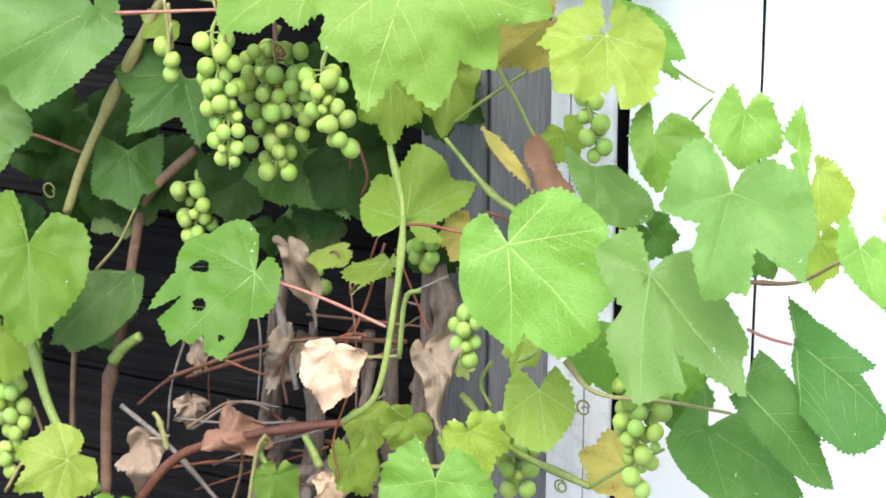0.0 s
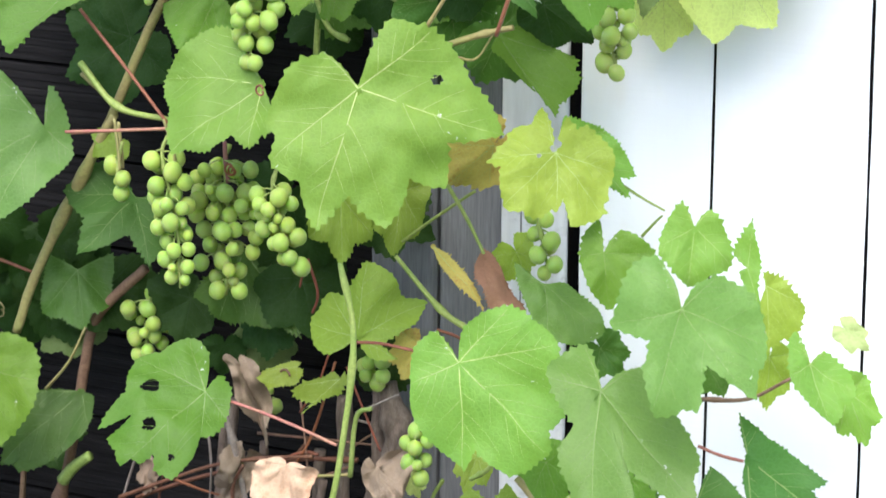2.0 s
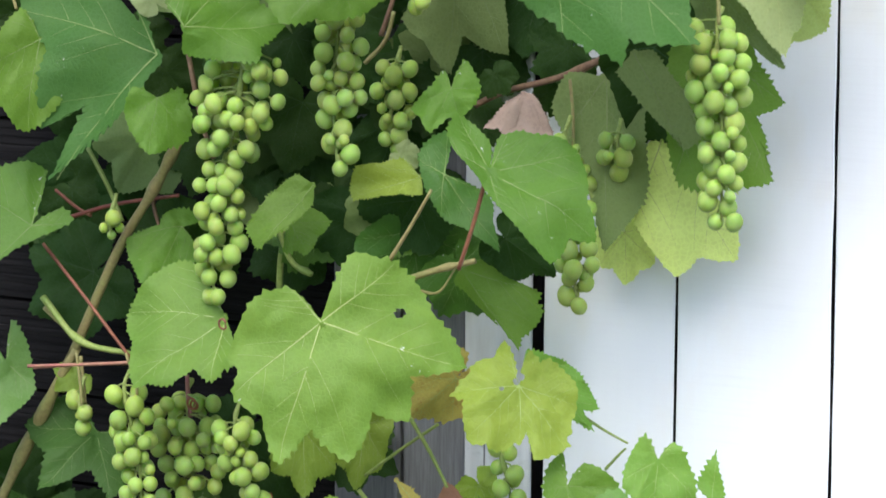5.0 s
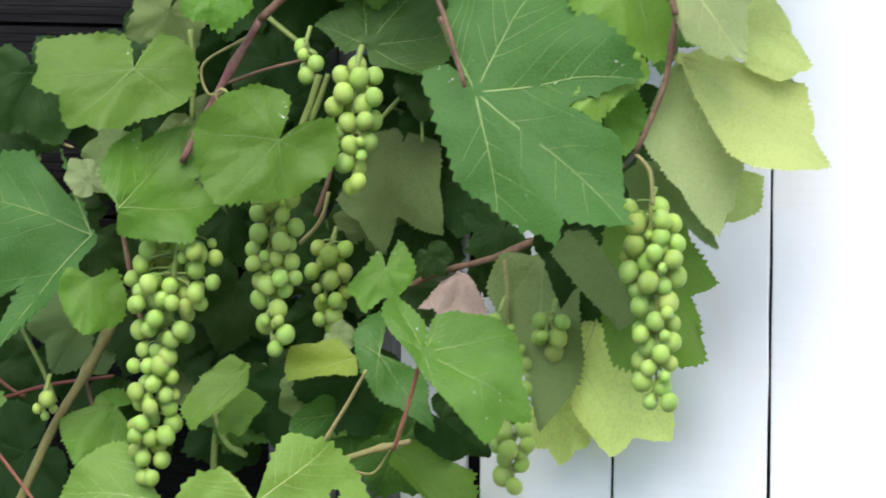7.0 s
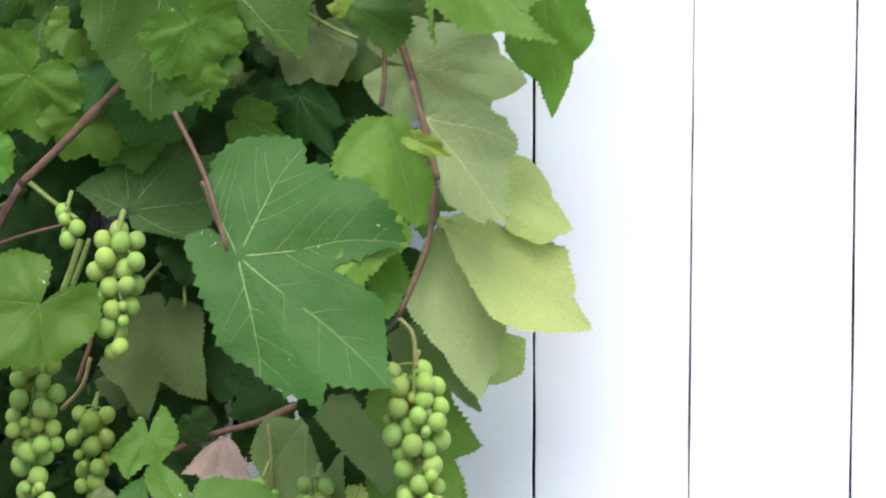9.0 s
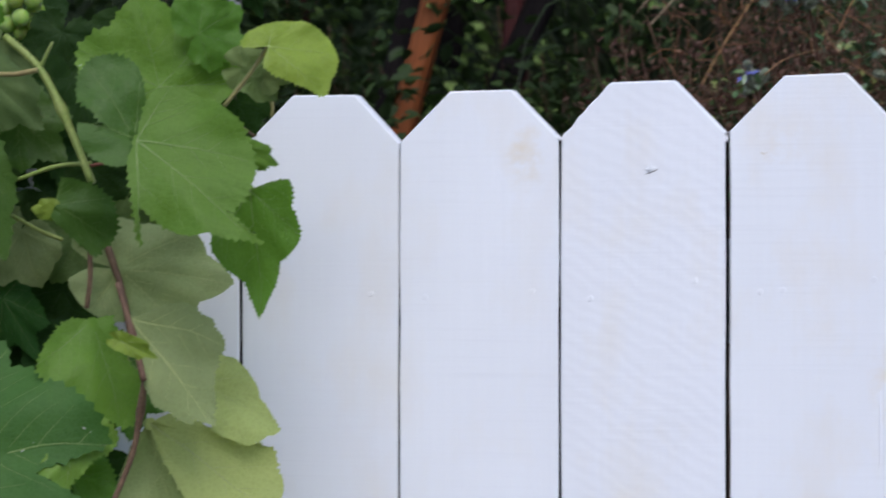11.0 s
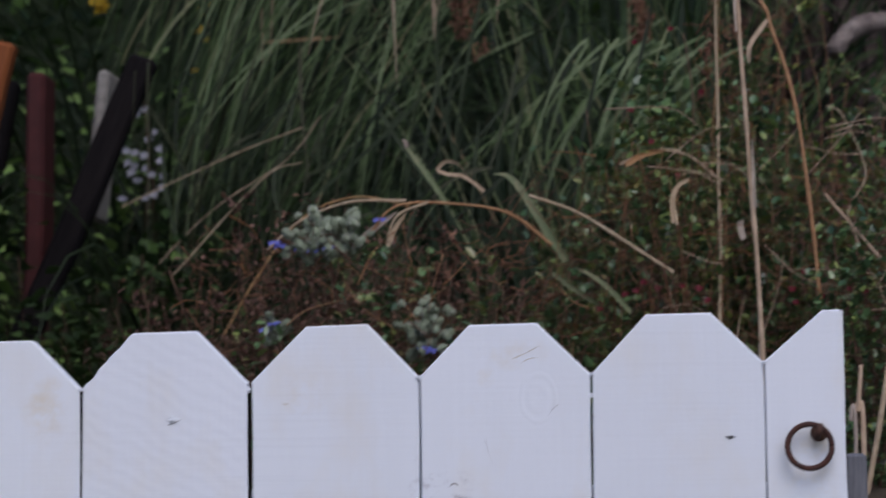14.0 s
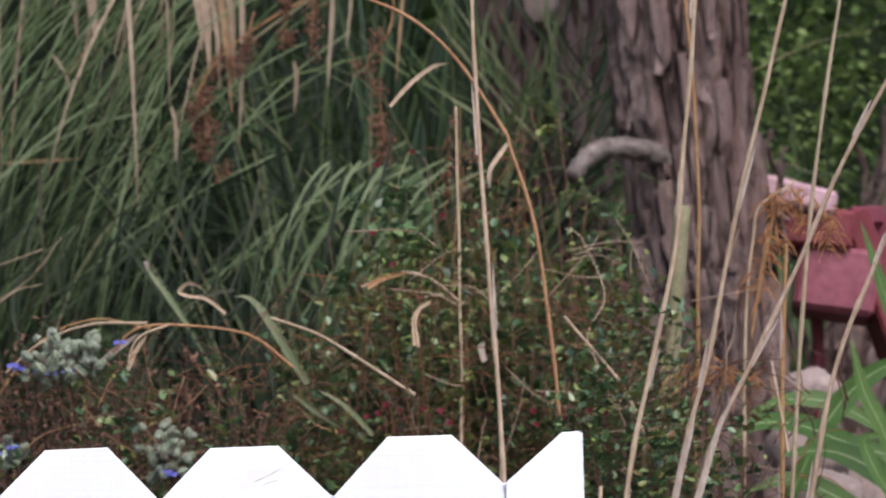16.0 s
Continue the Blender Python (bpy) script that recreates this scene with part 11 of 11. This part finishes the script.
flower_spray("hanging spray of small white flowers", (-0.946, 4.800, 2.008), 0.04, 0.10, 15, 0.010, WHITE_FLOWER, 61)
flower_spray("white flowers at the spray's foot", (-0.936, 4.800, 1.939), 0.03, 0.035, 6, 0.010, WHITE_FLOWER, 62)
flower_spray("yellow flower among the grass", (-1.152, 5.400, 2.373), 0.012, 0.012, 4, 0.02, YELLOW_FLOWER, 63)
flower_spray("small yellow flowers on a stalk", (-0.907, 5.200, 2.279), 0.03, 0.07, 7, 0.008, YELLOW_FLOWER, 64)
flower_spray("small dark red flowers in the shrub", (-0.050, 3.550, 1.617), 0.07, 0.02, 9, 0.006, RED_FLOWER, 65)
flower_spray("small dark red flowers in the shrub", (0.168, 3.500, 1.614), 0.05, 0.03, 8, 0.0055, RED_FLOWER, 66)
flower_spray("scattered red flowers high in the shrub", (-0.002, 3.600, 1.869), 0.08, 0.09, 6, 0.0055, RED_FLOWER, 67)

# posts, boards and things in the shade behind the gate
def leaning_post(name, label, material, w, d, a, b):
    a, b = Vector(a), Vector(b)
    s = thing(name, label, "post", a)
    bm = box(-w / 2, w / 2, -d / 2, d / 2, 0, (b - a).length, 0.006)
    bmesh.ops.subdivide_edges(bm, edges=[e for e in bm.edges if e.calc_length() > 0.4], cuts=10)
    for v in bm.verts:
        v.co += Vector((0.006 * noise.noise(v.co * 4), 0.006 * noise.noise(v.co * 4 + Vector((9, 0, 0))), 0))
    me = bm_mesh("shaft", bm, material)
    part("shaft", me, s, "", (b - a).to_track_quat("Z", "Y").to_matrix().to_4x4())


leaning_post("leaning_post", "orange-stained timber post leaning in the shade", ORANGE_WOOD, 0.035, 0.04, (-1.219, 4.250, 1.4365), (-1.056, 4.250, 2.092))
leaning_post("leaning_post", "black batten against the orange post", BLACK_WOOD_AND_SHADE, 0.018, 0.04, (-1.258, 4.290, 1.438), (-1.118, 4.300, 2.095))
leaning_post("leaning_post", "old black timber leaning behind the gate", BLACK_WOOD_AND_SHADE, 0.032, 0.045, (-1.156, 4.450, 1.460), (-0.874, 4.450, 2.098))
leaning_post("leaning_post", "thin black timber beside the orange post", BLACK_WOOD_AND_SHADE, 0.028, 0.04, (-1.207, 4.600, 1.694), (-1.139, 4.600, 2.094))
leaning_post("upright_board", "dark red painted board in the shade", RED_BROWN, 0.078, 0.03, (-1.083, 4.550, 1.444), (-1.068, 4.550, 2.091))
leaning_post("upright_board", "dark red painted panel behind the creeper", RED_BROWN, 0.05, 0.03, (-1.502, 4.700, 1.766), (-1.498, 4.700, 2.152))
leaning_post("upright_board", "bleached pale board in the shade", skin("bleached_board", (0.22, 0.20, 0.18), (0.32, 0.30, 0.27), 9, 0.85), 0.110, 0.02, (-1.002, 4.660, 1.859), (-0.976, 4.660, 2.109))
leaning_post("white_pole", "slim grey-white pole behind the vine", skin("dull_white_paint", (0.22, 0.23, 0.25), (0.33, 0.34, 0.36), 9, 0.7), 0.020, 0.022, (-1.466, 4.200, 1.640), (-1.414, 4.200, 2.020))
leaning_post("upright_board", "weathered grey fence board behind the creeper", GREY_WOOD, 0.06, 0.02, (-1.762, 6.400, 1.903), (-1.756, 6.400, 2.451))

# faded red cart with pinkish rim under the trees
cart = thing("garden_cart", "faded red garden cart with a bleached pink rim", "cart", (0.664, 4.900, 1.34))
part("rim", bm_mesh("rim", box(-0.072, 0.066, -0.095, 0.13, -0.024, 0.020, 0.008), PINK_PAINT), cart, "bleached pink rim", pose(-0.018, 0, 0.762, 0, 17, -6))
part("tub", bm_mesh("tub", box(-0.052, 0.070, -0.075, 0.12, -0.035, 0.035, 0.008), RED_PAINT), cart, "deep red band under the rim", pose(0.004, 0, 0.707, 0, 8, -6))
part("side", bm_mesh("side", box(-0.036, 0.105, -0.060, 0.10, -0.058, 0.058, 0.010), FADED_RED), cart, "sun-faded lower panel", pose(0.008, 0, 0.622, 0, 10, -6))
part("bracket", bm_mesh("bracket", box(-0.030, 0.030, -0.04, 0.10, -0.016, 0.016, 0.004), RED_PAINT), cart, "", pose(0.096, 0, 0.730))
part("strut", bm_mesh("strut", box(-0.024, 0.024, -0.05, 0.10, -0.165, 0.165, 0.006), RED_PAINT), cart, "", pose(0.122, 0, 0.580, 0, -17, 0))
part("side", bm_mesh("side", box(0.10, 0.26, -0.02, 0.12, 0.57, 0.735, 0.008), RED_PAINT), cart)
part("leg", bm_mesh("leg", box(0.150, 0.176, -0.02, 0.02, 0.0, 0.44, 0.004), RED_PAINT), cart)
part("leg", bm_mesh("leg", box(0.006, 0.026, 0.06, 0.08, 0.0, 0.57, 0.004), RED_PAINT), cart)


def stone(at, r, seed):
    bm = bmesh.new()
    bmesh.ops.create_icosphere(bm, subdivisions=3, radius=1)
    for v in bm.verts:
        v.co *= 1 + 0.35 * noise.noise(v.co * 0.9 + Vector((seed * 3, 0, 0))) + 0.08 * noise.noise(v.co * 3)
        v.co = Vector((v.co.x * r, v.co.y * r * 0.8, v.co.z * r * 0.8))
    ob = part("stone", bm_mesh("stone", bm, STONE, True))
    ob.location = at
    tagged(ob, "rough pinkish stone under the maize leaves", "stone", "stones")


stone((0.601, 4.500, 1.732), 0.045, 1)
stone((0.579, 4.400, 1.625), 0.06, 2)
stone((0.575, 4.200, 1.543), 0.05, 3)
stone((0.658, 4.300, 1.547), 0.05, 4)
